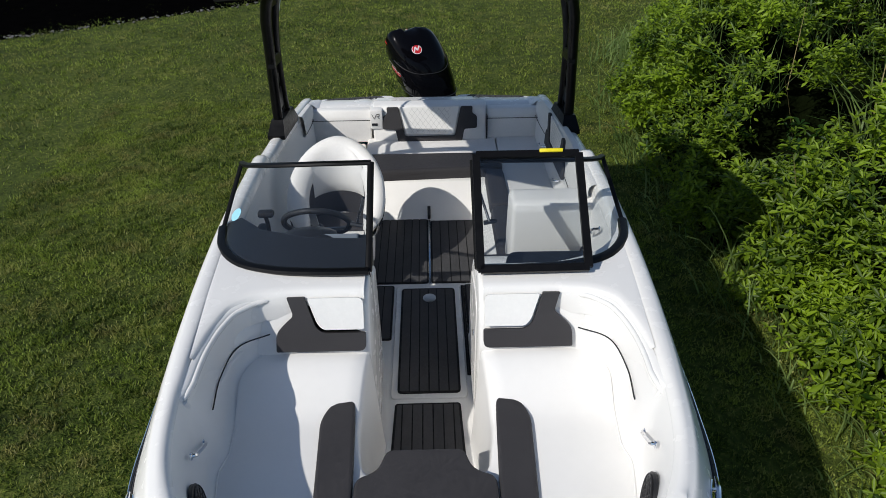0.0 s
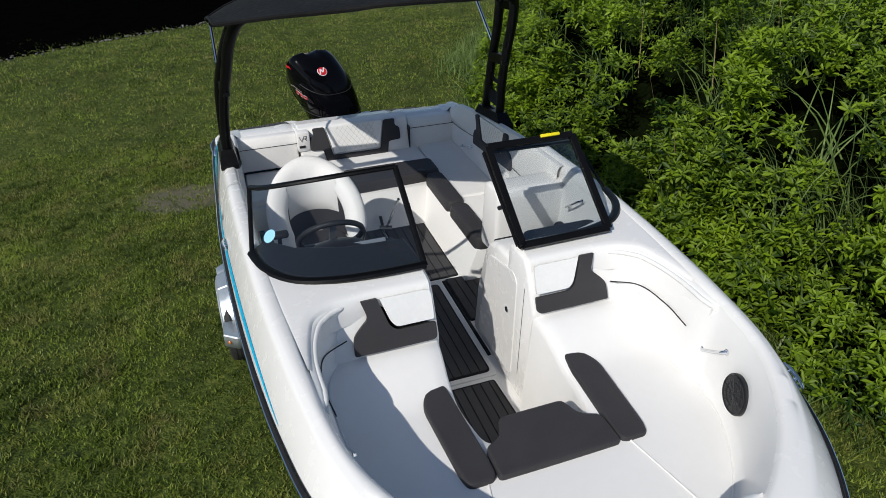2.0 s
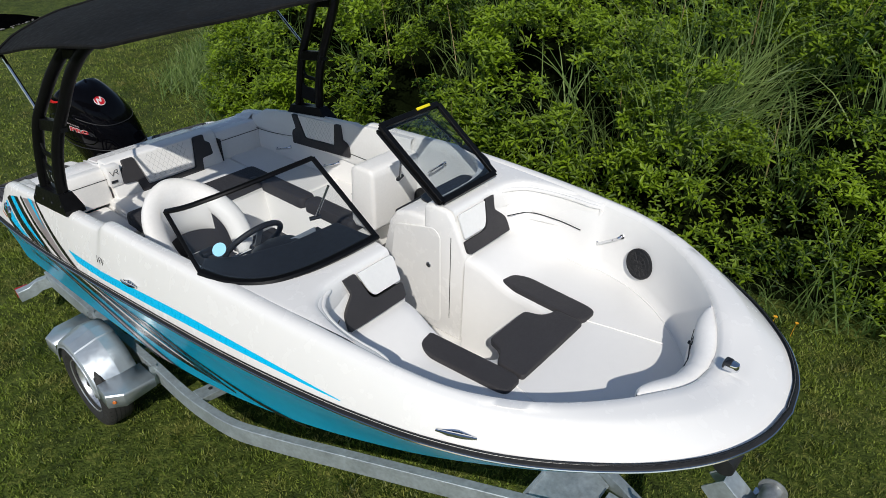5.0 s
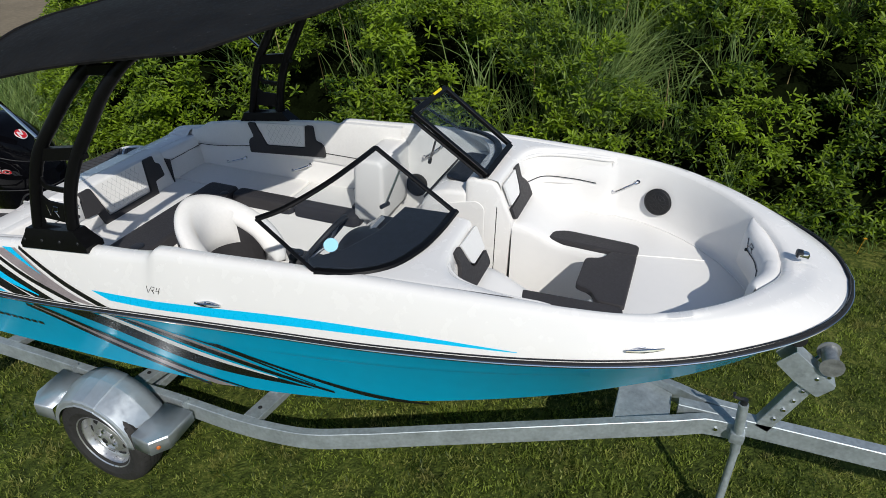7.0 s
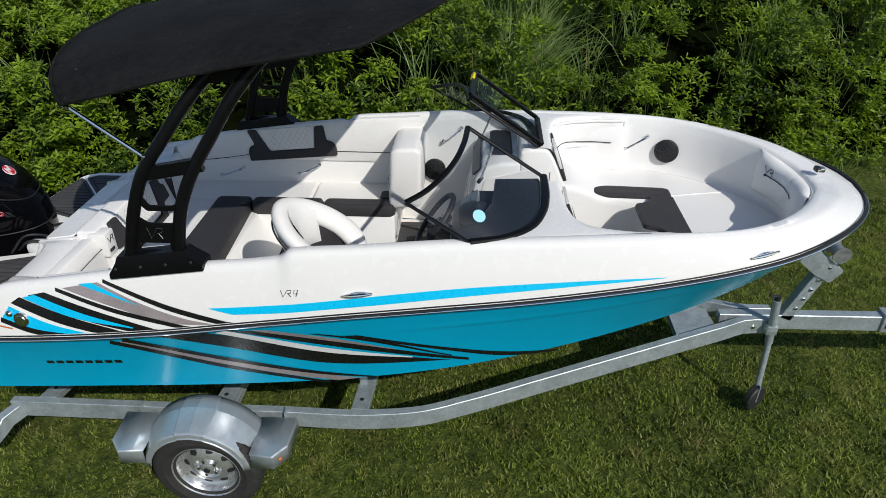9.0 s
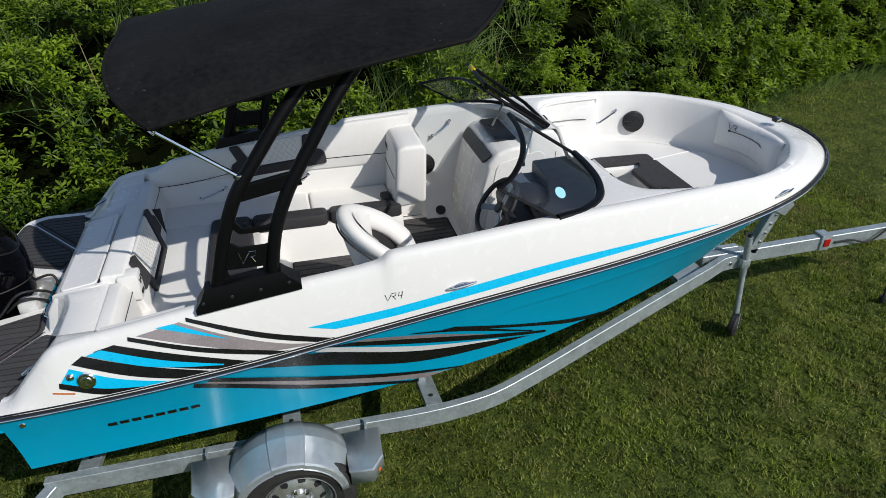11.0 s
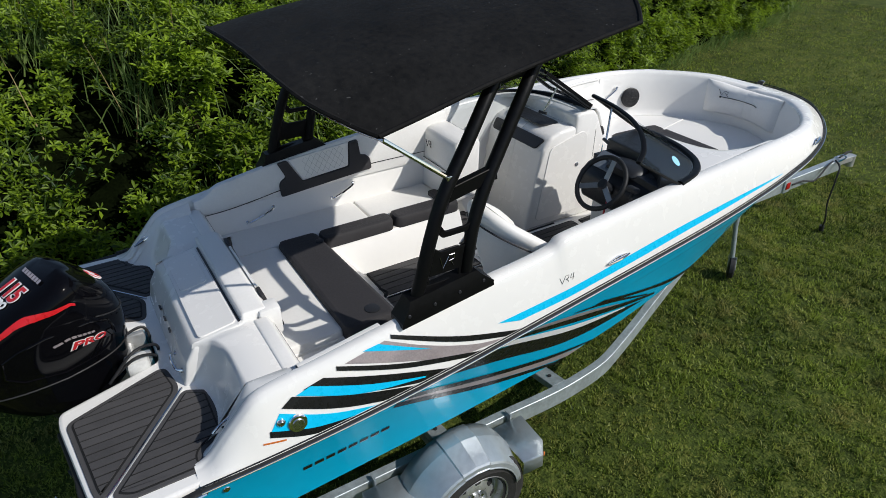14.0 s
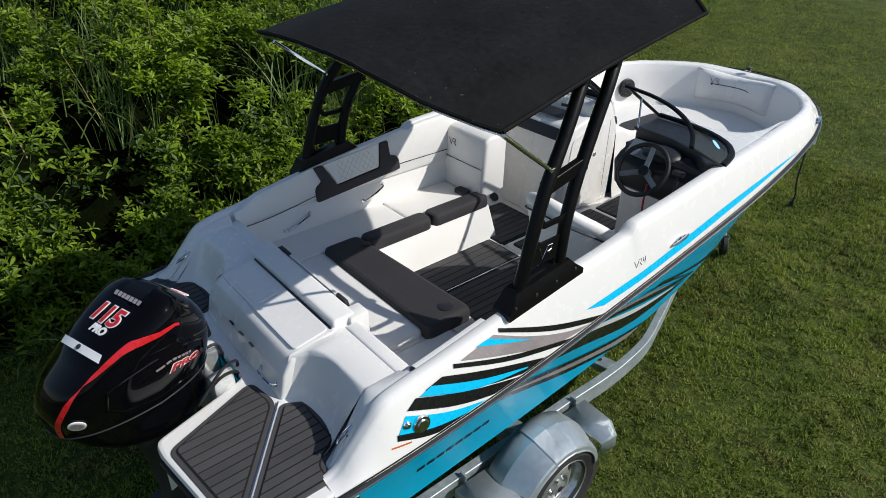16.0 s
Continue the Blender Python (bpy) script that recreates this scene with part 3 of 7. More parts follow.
    for i, sd in [(i, -1) for i in range(k, 0, -1)] + [(i, 1) for i in range(k + 1)]:
        zt, d = ZTOP(RAIL[i][1]), LIPD(RAIL[i][1])
        t = 0.075 * (1 - (i / k) ** 8) ** 0.5
        rows.append([off(i, d + 0.008, zt - 0.045, sd), off(i, d + 0.010, zt - 0.022, sd), off(i, d + 0.016 + t * 0.25, zt - 0.010, sd), off(i, d + 0.02 + t * 0.7, zt - 0.014, sd), off(i, d + 0.026 + t, zt - 0.05, sd), off(i, d + 0.034 + t, 1.68, sd), off(i, d + 0.038 + t, 1.585, sd), off(i, d + 0.036 + t * 0.6, 1.555, sd), off(i, d + 0.03, 1.545, sd)])
    bm = bmesh.new()
    grid(bm, rows)
    part("bow_panel", bm, VINYL, boat, "white padded bow backrest panel", smooth=60)
    bm = bmesh.new()
    tube(bm, [r[5] + Vector((0, 0.002, 0.03 - 0.05 * (r[5].x < -0.1) * (abs(r[5].x) - 0.1) / 0.25)) for r in rows[12:-6]], 0.0032, 5)
    disc(bm, rows[-7][5] + Vector((0, 0.002, 0.03)), (0, 1, 0.1), 0.009, 0.01, 10)
    part("panel_seam", bm, BLACKFILM, boat, "thin dark seam")
    # maker's mark on the panel as thin strokes
    def on_panel(u, v):
        x = 0.225 - 0.075 * u
        j = max(i for i in range(len(rows)) if rows[i][5].x <= x)
        j = min(j, len(rows) - 2)
        q = (x - rows[j][5].x) / (rows[j + 1][5].x - rows[j][5].x)
        lo, hi = rows[j][5].lerp(rows[j + 1][5], q), rows[j][4].lerp(rows[j + 1][4], q)
        return lo.lerp(hi, 0.45 + 0.45 * v) + Vector((0, 0.004, 0))

    emblem(boat, PLASTIC, on_panel, 0.0020)
    # seams across the forward cushions
    for sd in (-1, 1):
        bm = bmesh.new()
        tube(bm, spline([(sd * 0.31, 1.42, BOWSEAT + 0.012), (sd * 0.36, 1.2, BOWSEAT + 0.013), (sd * 0.41, 1.0, BOWSEAT + 0.008)], 8), 0.004, 6)
        part("cushion_seam", bm, LINER, boat)


def bow_pads():
    z = BOWSEAT + 0.002
    for sd in (-1, 1):
        pts = [(sd * 0.300, 1.95), (sd * 0.40, 1.915), (sd * 0.437, 1.83), (sd * 0.415, 1.44), (sd * 0.40, 1.38), (sd * 0.275, 1.38), (sd * 0.275, 1.50)]
        bm = bmesh.new()
        slab(bm, rounded(pts, 0.045), z, z + 0.032, 0.012)
        part("bow_side_pad", bm, GREY, boat, "charcoal vinyl seat pad")
    pts = [(-0.272, 1.38), (-0.268, 1.535), (-0.185, 1.57), (-0.155, 1.665), (0.15, 1.665), (0.18, 1.57), (0.268, 1.535), (0.272, 1.38)]
    bm = bmesh.new()
    slab(bm, rounded(pts, [0.02, 0.03, 0.05, 0.03, 0.03, 0.05, 0.03, 0.02]), z + 0.004, z + 0.036, 0.012)
    part("bow_filler_pad", bm, GREY, boat, "charcoal vinyl filler pad")
    for sd in (-1, 1):
        m = frame_on((sd * 0.245, 2.128, 1.602), (sd, 0, 0), (0, 0.4, 1))
        m = m if sd < 0 else m @ Matrix.Diagonal((1, 1, -1, 1))
        pad = [(0.015, 0), (0.41, 0), (0.405, 0.09), (0.36, 0.135), (0.325, 0.165), (0.35, 0.25), (0.275, 0.25), (0.232, 0.11), (0.20, 0.085), (0.015, 0.085)]
        bm = bmesh.new()
        slab(bm, rounded([Vector(p) for p in pad], [0.03, 0.01, 0.04, 0.03, 0.02, 0.004, 0.004, 0.04, 0.05, 0.01]), -0.004, 0.02, 0.007, m=m)
        part("bow_backrest_pad", bm, GREY, boat, "charcoal vinyl backrest pad")
        quilt = [(0.02, 0.10), (0.20, 0.10), (0.225, 0.13), (0.262, 0.245), (0.02, 0.245)]
        bm = bmesh.new()
        slab(bm, rounded([Vector(p) for p in quilt], [0.01, 0.04, 0.03, 0.01, 0.03]), -0.004, 0.012, 0.006, m=m)
        q = part("quilted_panel", bm, QUILT, boat, "white diamond-quilted vinyl panel")
        bm = bmesh.new()
        for k in range(-2, 8):
            for s in (1, -1):
                a = [(0.03 * k + 0.012 + s * (v - 0.175) * 0.7, v) for v in np.linspace(0.108, 0.238, 6)]
                a = [p for p in a if 0.026 < p[0] < 0.205 + (p[1] - 0.1) * 0.3]
                if len(a) > 1:
                    tube(bm, [m @ Vector((p[0], p[1], 0.0120)) for p in a], 0.0020, 4, up=(0, 1, 0))
        part("quilt_stitching", bm, STITCH, q)


bow_liner()
bow_pads()


# ---- boat: consoles ----
BOT = [(0.245, 2.35, 1.872), (0.48, 2.355, 1.870), (0.68, 2.385, 1.864), (0.85, 2.46, 1.855), (0.96, 2.60, 1.850), (1.005, 2.78, 1.845)]
def prism(bm, profile, x0, x1, bevel=0.02, seg=3):
    """A (y, z) outline drawn out from x0 to x1, with rounded edges."""
    a = [bm.verts.new((x0, y, z)) for y, z in profile]
    b = [bm.verts.new((x1, y, z)) for y, z in profile]
    n = len(profile)
    bm.faces.new(a)
    bm.faces.new(b[::-1])
    for i in range(n):
        bm.faces.new((a[i], b[i], b[(i + 1) % n], a[(i + 1) % n]))
    if bevel:
        es = list({e for v in a + b for e in v.link_edges})
        bmesh.ops.bevel(bm, geom=es, offset=bevel, segments=seg, affect="EDGES", profile=0.5)


def consoles():
    front = [(2.17, FLOOR), (2.16, 1.45), (2.14, 1.585), (2.235, 1.79), (2.275, 1.842)]
    raised = front[:3] + [(2.235, 1.79), (2.275, 1.842), (2.40, 1.848), (2.46, 1.83), (2.48, 1.3)]
    for sd, nm, lab in ((-1, "helm_console", "white moulded helm console"), (1, "port_console", "white moulded passenger console")):
        bm = bmesh.new()
        prism(bm, [(y, max(z, 1.32)) for y, z in raised[1:]], *sorted((sd * 0.56, sd * 0.95)), 0.02)
        part("foredeck_wing", bm, WHITE, boat, "white moulded deck under the windscreen", smooth=50)
        bm = bmesh.new()
        prism(bm, raised[:-1] + [(2.49, FLOOR)], *sorted((sd * 0.242, sd * 0.58)), 0.024)
        part(nm, bm, WHITE, boat, lab, smooth=50)
    # deck between the recess lip and the windscreen, rolled down into the recess
    for sd in (-1, 1):
        n = 44
        lip = [Vector(p) for p in spline([(0.262, 2.262, 1.846), (0.45, 2.258, 1.850), (0.62, 2.245, 1.855), (0.74, 2.215, 1.859), (0.825, 2.15, 1.862), (0.858, 2.06, 1.863), (0.880, 1.95, 1.864), (0.892, 1.83, 1.864)], n)]
        scr = [Vector(p) for p in spline([(0.262, 2.40, 1.853), (0.48, 2.405, 1.853), (0.66, 2.435, 1.853), (0.82, 2.51, 1.851), (0.93, 2.64, 1.849), (0.985, 2.80, 1.845), (0.99, 2.84, 1.843)], n)]
        rows = []
        for k in range(n):
            d = (lip[min(k + 1, n - 1)] - lip[max(k - 1, 0)]).normalized()
            r = Vector((-d.y, d.x, 0)) * -1
            if r.y > 0.1 or r.x > 0:
                r = -r
            a, b = lip[k], scr[k]
            row = [a + r * 0.034 + Vector((0, 0, -0.13)), a + r * 0.030 + Vector((0, 0, -0.07)), a + r * 0.022 + Vector((0, 0, -0.026)), a + r * 0.010 + Vector((0, 0, -0.006)), a] + [a.lerp(b, q) + Vector((0, 0, 0.004 * math.sin(math.pi * q))) for q in (0.15, 0.4, 0.7, 1)] + [b + Vector((0, 0.004, -0.03))]
            rows.append([Vector((sd * p.x, p.y, p.z)) for p in row])
        bm = bmesh.new()
        grid(bm, rows)
        part("screen_deck", bm, WHITE, boat, "white moulded deck under the windscreen", smooth=60)
    bm = bmesh.new()
    prism(bm, [(2.44, FLOOR), (2.44, 1.745), (2.60, 1.735), (2.70, 1.70), (2.765, 1.61), (2.83, 1.3), (2.90, FLOOR)], 0.245, 0.60, 0.03)
    part("console_locker", bm, WHITE, boat, "white curved console locker", smooth=50)
    bm = bmesh.new()
    prism(bm, [(2.44, FLOOR), (2.44, 1.745), (2.60, 1.735), (2.70, 1.70), (2.765, 1.61), (2.83, 1.3), (2.895, FLOOR)], 0.57, 0.945, 0.03)
    part("console_locker", bm, WHITE, boat, "white curved console locker", smooth=50)
    bm = bmesh.new()
    prism(bm, [(2.46, FLOOR), (2.46, 1.70), (2.70, 1.66), (2.72, FLOOR)], -0.60, -0.25, 0.02)
    part("helm_base", bm, WHITE, boat, "white helm base")
    # locker door on the port console
    bm = bmesh.new()
    slab(bm, rounded([(2.33, 1.02), (2.80, 1.02), (2.70, 1.62), (2.38, 1.70), (2.33, 1.66)], 0.05), 0, 0.008, 0.004, m=Matrix(((0, 0, -1, 0.246), (1, 0, 0, 0), (0, 1, 0, 0), (0, 0, 0, 1))))
    d = part("locker_door", bm, WHITE, boat, "white locker door with a round lock")
    bm = bmesh.new()
    disc(bm, (0.240, 2.42, 1.43), (-1, 0, 0), 0.018, 0.008)
    part("lock", bm, STEEL, d, "round steel lock")
    bm = bmesh.new()
    bar(bm, [(0.244, 2.26, 1.10), (0.244, 2.25, 1.68)], 0.004, 0.006)
    part("door_seam", bm, PLASTIC, d)
    # dark tray in the port console's top
    bm = bmesh.new()
    slab(bm, rounded([(0.38, 2.50), (0.86, 2.50), (0.86, 2.66), (0.42, 2.665)], 0.05), 1.732, 1.746, 0.006)
    part("dash_tray", bm, PLASTIC, boat, "black recessed tray")
    bm = bmesh.new()
    slab(bm, rounded([(0.33, 0), (0.88, 0), (0.90, 0.095), (0.28, 0.095)], 0.03), 0, 0.012, 0.005, m=frame_on((0, 2.778, 1.60), (1, 0, 0), (0, -0.72, 1)) @ Matrix.Diagonal((1, 1, -1, 1)))
    part("glove_panel", bm, PLASTIC, boat, "dark textured glovebox panel")
    # helm dash
    bm = bmesh.new()
    prism(bm, [(2.43, 1.74), (2.46, 1.785), (2.60, 1.79), (2.72, 1.785), (2.83, 1.745), (2.90, 1.69), (2.86, 1.50), (2.74, 1.45), (2.56, 1.70)], -0.915, -0.275, 0.03)
    scr = spline([(0.285, 2.42, 0), (0.48, 2.425, 0), (0.65, 2.455, 0), (0.80, 2.53, 0), (0.905, 2.65, 0), (0.955, 2.80, 0)], 16)
    slab(bm, [Vector((-p[0], p[1])) for p in scr] + [Vector((-0.90, 2.83)), Vector((-0.285, 2.78))], 1.74, 1.79, 0.006)
    tube(bm, spline([(-0.577, 2.64, 1.755), (-0.577, 2.69, 1.78), (-0.577, 2.78, 1.79), (-0.577, 2.84, 1.775)], 10), [0.06, 0.10, 0.125, 0.135, 0.14, 0.14, 0.14, 0.135, 0.13, 0.11], 18, flat=0.26)
    dash = part("dash", bm, PLASTIC, boat, "dark grey helm dashboard")
    bm = bmesh.new()
    edge = [Vector((-p[0] * 0.985, p[1] + 0.022)) for p in spline(BOT, 20)]
    slab(bm, edge + [Vector((-0.93, 2.86)), Vector((-0.80, 2.74)), Vector((-0.56, 2.66)), Vector((-0.262, 2.64))], 1.76, 1.862, 0.012)
    part("dash_cowl", bm, PLASTIC, dash, "dark moulded top of the dashboard under the glass")
    bm = bmesh.new()
    m = frame_on((-0.60, 2.80, 1.765), (1, 0, 0), (0, -0.8, 0.6))
    slab(bm, rounded([(0.09, -0.05), (0.27, -0.05), (0.27, 0.08), (0.09, 0.08)], 0.012), -0.01, 0.014, 0.004, m=m @ Matrix.Diagonal((1, 1, 1, 1)))
    part("dash_screen", bm, pbr("screen_glass", (0.22, 0.25, 0.29), 0.18, var=0.05), dash, "flat instrument screen")
    for dx in (-0.13, 0.0):
        bm = bmesh.new()
        disc(bm, m @ Vector((dx - 0.03, 0.03, 0.0)), m.to_3x3() @ Vector((0, 0, 1)), 0.042, 0.016)
        part("gauge", bm, RUBBER, dash, "round black gauge")
    # steering wheel
    c, ax = Vector((-0.577, 2.985, 1.735)), Vector((0, 0.80, 0.60)).normalized()
    q = frame_on(c, (1, 0, 0), Vector((0, -0.6, 0.8)))
    bm = bmesh.new()
    R = 0.175
    ring = [q @ Vector((R * math.cos(a), R * math.sin(a), 0)) for a in (2 * math.pi * k / 40 for k in range(41))]
    tube(bm, ring, 0.016, 10, cap=False)
    w = part("steering_wheel", bm, RUBBER, boat, "black steering wheel with grey spokes")
    sgn = 1 if (q.to_3x3() @ Vector((0, 0, 1))).dot(ax) > 0 else -1
    for a in (90, 210, 330):
        bm = bmesh.new()
        bar(bm, [q @ Vector((0.02 * math.cos(radians(a)), 0.02 * math.sin(radians(a)), sgn * -0.03)), q @ Vector((R * 0.97 * math.cos(radians(a)), R * 0.97 * math.sin(radians(a)), 0))], 0.036, 0.008, up=ax)
        part("spoke", bm, SPOKE, w, "brushed grey spoke")
    bm = bmesh.new()
    disc(bm, q @ Vector((0, 0, sgn * -0.03)), ax, 0.035, 0.02)
    part("hub", bm, PLASTIC, w)
    bm = bmesh.new()
    tube(bm, [c - ax * 0.03, c - ax * 0.17], 0.03, 10)
    part("steering_column", bm, PLASTIC, w)
    bm = bmesh.new()
    tube(bm, spline([(-0.60, 2.93, 1.62), (-0.61, 2.96, 1.50), (-0.60, 2.93, 1.36), (-0.61, 2.92, 1.22)], 14), 0.007, 6)
    part("kill_cord", bm, RED, boat, "red kill switch cord")
    # throttle
    bm = bmesh.new()
    box(bm, (-0.935, 2.93, 1.48), (-0.87, 3.13, 1.66), 0.02)
    th = part("throttle_box", bm, PLASTIC, boat, "black throttle control")
    bm = bmesh.new()
    tube(bm, spline([(-0.865, 3.03, 1.60), (-0.85, 3.02, 1.70), (-0.85, 2.99, 1.79)], 6), 0.011, 8)
    box(bm, (-0.885, 2.965, 1.78), (-0.80, 3.015, 1.815), 0.014)
    part("throttle_lever", bm, RUBBER, th)


consoles()


# ---- boat: windscreen ----
TOP = [(0.245, 2.81, 2.18), (0.48, 2.83, 2.168), (0.66, 2.87, 2.145), (0.80, 2.935, 2.112), (0.90, 3.02, 2.072), (0.955, 3.11, 2.04)]


def windscreen():
    n = 24
    for sd in (-1, 1):
        b, t = spline(BOT, n), spline(TOP, n)
        side = lambda p: Vector((sd * p[0], p[1], p[2]))
        bm = bmesh.new()
        grid(bm, [[side(b[i] + (t[i] - b[i]) * k / 6) for k in range(7)] for i in range(n)])
        glass = part("windscreen_pane", bm, GLASS, boat, "smoked curved windscreen pane")
        glass.visible_shadow = True
        edges = {"bottom_frame": ([side(p) + Vector((0, -0.004, 0.004)) for p in b], 0.024), "top_frame": ([side(p) for p in t], 0.017), "inner_post": ([side(b[0]), side(t[0])], 0.016), "rear_post": ([side(b[-1]), side(t[-1])], 0.012)}
        for name, (pts, r) in edges.items():
            bm = bmesh.new()
            tube(bm, pts, r, 8, flat=0.7)
            part(name, bm, BLACK, glass, "black windscreen frame")
        bm = bmesh.new()
        tube(bm, [side((0.275, 2.66, 2.075)), side((0.33, 2.73, 1.875))], 0.007, 8)
        part("windscreen_stay", bm, STEEL, boat, "thin metal windscreen stay")
        bm = bmesh.new()
        tube(bm, [side((0.30, 2.72, 1.882)), side((0.36, 2.74, 1.882))], 0.012, 8)
        part("stay_foot", bm, PLASTIC, boat)
    # opened centre pane folded on to the port pane
    A, B, C, D = Vector((0.255, 2.325, 1.885)), Vector((0.735, 2.32, 1.892)), Vector((0.745, 2.785, 2.22)), Vector((0.258, 2.80, 2.212))
    bm = bmesh.new()
    grid(bm, [[A, B], [D, C]])
    g = part("centre_pane", bm, GLASS, boat, "opened centre windscreen pane folded flat")
    for name, pts in (("pane_frame", [A, B]), ("pane_frame", [B, C]), ("pane_frame", [C, D]), ("pane_frame", [D, A])):
        bm = bmesh.new()
        bar(bm, pts, 0.036, 0.024, up=(B - A).cross(D - A))
        part(name, bm, BLACK, g, "black pane frame")
    bm = bmesh.new()
    m = frame_on(C.lerp(D, 0.27), D - C, (0, -1, 1))
    box(bm, (-0.055, -0.01, 0.004), (0.055, 0.0205, 0.0215), 0.002, m=m)
    part("yellow_tag", bm, YELLOW, g, "small yellow tag")
    # round inspection sticker
    b, t = spline(BOT, n), spline(TOP, n)
    k, f = min(((k, f) for k in range(1, n - 1) for f in np.linspace(0, 1, 21)), key=lambda q: np.linalg.norm(b[q[0]] + (t[q[0]] - b[q[0]]) * q[1] - np.array((0.92, 2.733, 1.931))))
    p = b[k] + (t[k] - b[k]) * f
    nn = Vector(b[k + 1] - b[k - 1]).cross(Vector(t[k] - b[k])).normalized()
    nn = Vector((-nn.x, nn.y, nn.z))
    if nn.x > 0:
        nn = -nn
    bm = bmesh.new()
    disc(bm, Vector((-p[0], p[1], p[2])) + nn * 0.003, nn, 0.035, 0.001)
    part("round_sticker", bm, BLUEST, boat, "pale blue round sticker on the screen")


windscreen()


# ---- boat: main cockpit ----
def cockpit():
    ids = [i for i in range(NR) if 2.42 < RAIL[i][1] < 5.45]
    for sd in (-1, 1):
        bm = bmesh.new()
        rows = []
        for i in ids:
            y = RAIL[i][1]
            zt, d = ZTOP(y), LIPD(y)
            rows.append([off(i, d + 0.012, zt - 0.02, sd), off(i, d + 0.02, zt - 0.08, sd), off(i, d + 0.03, 1.42, sd), off(i, d + 0.05, 1.36, sd), off(i, d + 0.06, 1.15, sd), off(i, d + (0.08 if y > 3.12 else 0.10), (FLOOR - 0.01) if y > 3.12 else 1.06, sd), off(i, d + (0.09 if y > 3.12 else 0.24), FLOOR - 0.012, sd)])
        grid(bm, rows)
        part("cockpit_side", bm, LINER, boat, "white cockpit side liner", smooth=50)
    bm = bmesh.new()
    box(bm, (-0.86, 2.95, FLOOR - 0.03), (0.86, 5.2, FLOOR), 0.004)
    box(bm, (-0.30, 1.66, FLOOR - 0.03), (0.30, 2.95, FLOOR), 0.004)
    box(bm, (-0.75, 2.4, FLOOR - 0.03), (0.75, 2.96, FLOOR - 0.001), 0.004)
    part("cockpit_sole", bm, LINER, boat, "white moulded cockpit floor")


def planked(name, outline, z, label, along="y", pitch=0.058, gap=0.007, parent=None, border=0.0):
    """Foam decking: a dark base, and strips that stand proud of it, clipped to a convex outline."""
    par = parent or boat
    bm = bmesh.new()
    slab(bm, [Vector(p) for p in outline], z, z + 0.006, 0.002)
    mat = part(name, bm, FOAM if border else FOAMGAP, par, label)
    if border:
        outline = inset([Vector(p) for p in outline], border)
        z += 0.0025
        bm = bmesh.new()
        slab(bm, outline, z, z + 0.006, 0.001)
        part("groove", bm, FOAMGAP, mat)
    k = 0 if along == "y" else 1
    inn = inset([Vector(p) for p in outline], 0.009 if border else 0.013)
    lo, hi = min(p[k] for p in inn) - gap / 2, max(p[k] for p in inn) + gap / 2
    n = max(1, round((hi - lo) / pitch))
    step = (hi - lo) / n
    for j in range(n):
        a, b = lo + j * step + gap / 2, lo + (j + 1) * step - gap / 2
        poly = inn
        for lim, s in ((a, 1), (b, -1)):
            out = []
            for i in range(len(poly)):
                p, q = poly[i - 1], poly[i]
                ip, iq = s * (p[k] - lim) >= 0, s * (q[k] - lim) >= 0
                if ip != iq:
                    out.append(p.lerp(q, (lim - p[k]) / (q[k] - p[k])))
                if iq:
                    out.append(q)
            poly = out
            if len(poly) < 3:
                break
        if len(poly) >= 3 and abs(area2(poly)) > 2e-5:
            bm = bmesh.new()
            bot = [bm.verts.new((p.x, p.y, z + 0.004)) for p in poly]
            top = [bm.verts.new((p.x, p.y, z + 0.0095)) for p in poly]
            bm.faces.new(top)
            for i in range(len(poly)):
                bm.faces.new((bot[i - 1], bot[i], top[i], top[i - 1]))
            part("plank", bm, FOAM, mat, smooth=0)
    return mat


def rect(x0, x1, y0, y1, r=0.02):
    return rounded([(x0, y0), (x1, y0), (x1, y1), (x0, y1)], r)


def mats():
    z = FLOOR
    lab = "dark grey planked foam floor mat"
    planked("bow_mat", rounded([(-0.20, 1.64), (0.20, 1.64), (0.175, 2.40), (-0.175, 2.40)], 0.02), z, lab)
    bm = bmesh.new()
    slab(bm, rect(-0.20, 0.215, 2.43, 3.42, 0.03), z, z + 0.012, 0.006)
    hatch = part("floor_hatch", bm, WHITE, boat, "white floor hatch with a dark planked top")
    planked("hatch_mat", rect(-0.165, 0.18, 2.46, 3.38, 0.03), z + 0.012, lab, parent=hatch)
    bm = bmesh.new()
    disc(bm, (0.015, 3.27, z + 0.021), (0, 0, 1), 0.042, 0.006, lip=0.004)
    part("hatch_latch", bm, ALU, hatch, "round metal hatch latch")
    planked("side_mat", rect(0.222, 0.244, 2.6, 3.42, 0.004), z, lab, pitch=0.03)
    planked("cockpit_mat", rect(0.028, 0.362, 3.45, 4.235), z, lab)
    planked("cockpit_mat", rect(-0.85, 0.012, 3.45, 4.47), z, lab)
    planked("side_mat", rect(-0.80, -0.215, 2.90, 3.43), z, lab)
    planked("side_mat", rect(0.245, 0.80, 2.94, 3.43), z, lab)
    bm = bmesh.new()
    box(bm, (0.014, 3.44, z), (0.026, 4.24, z + 0.012), 0.003)
    part("floor_track", bm, STEEL, boat, "bright metal floor seam")


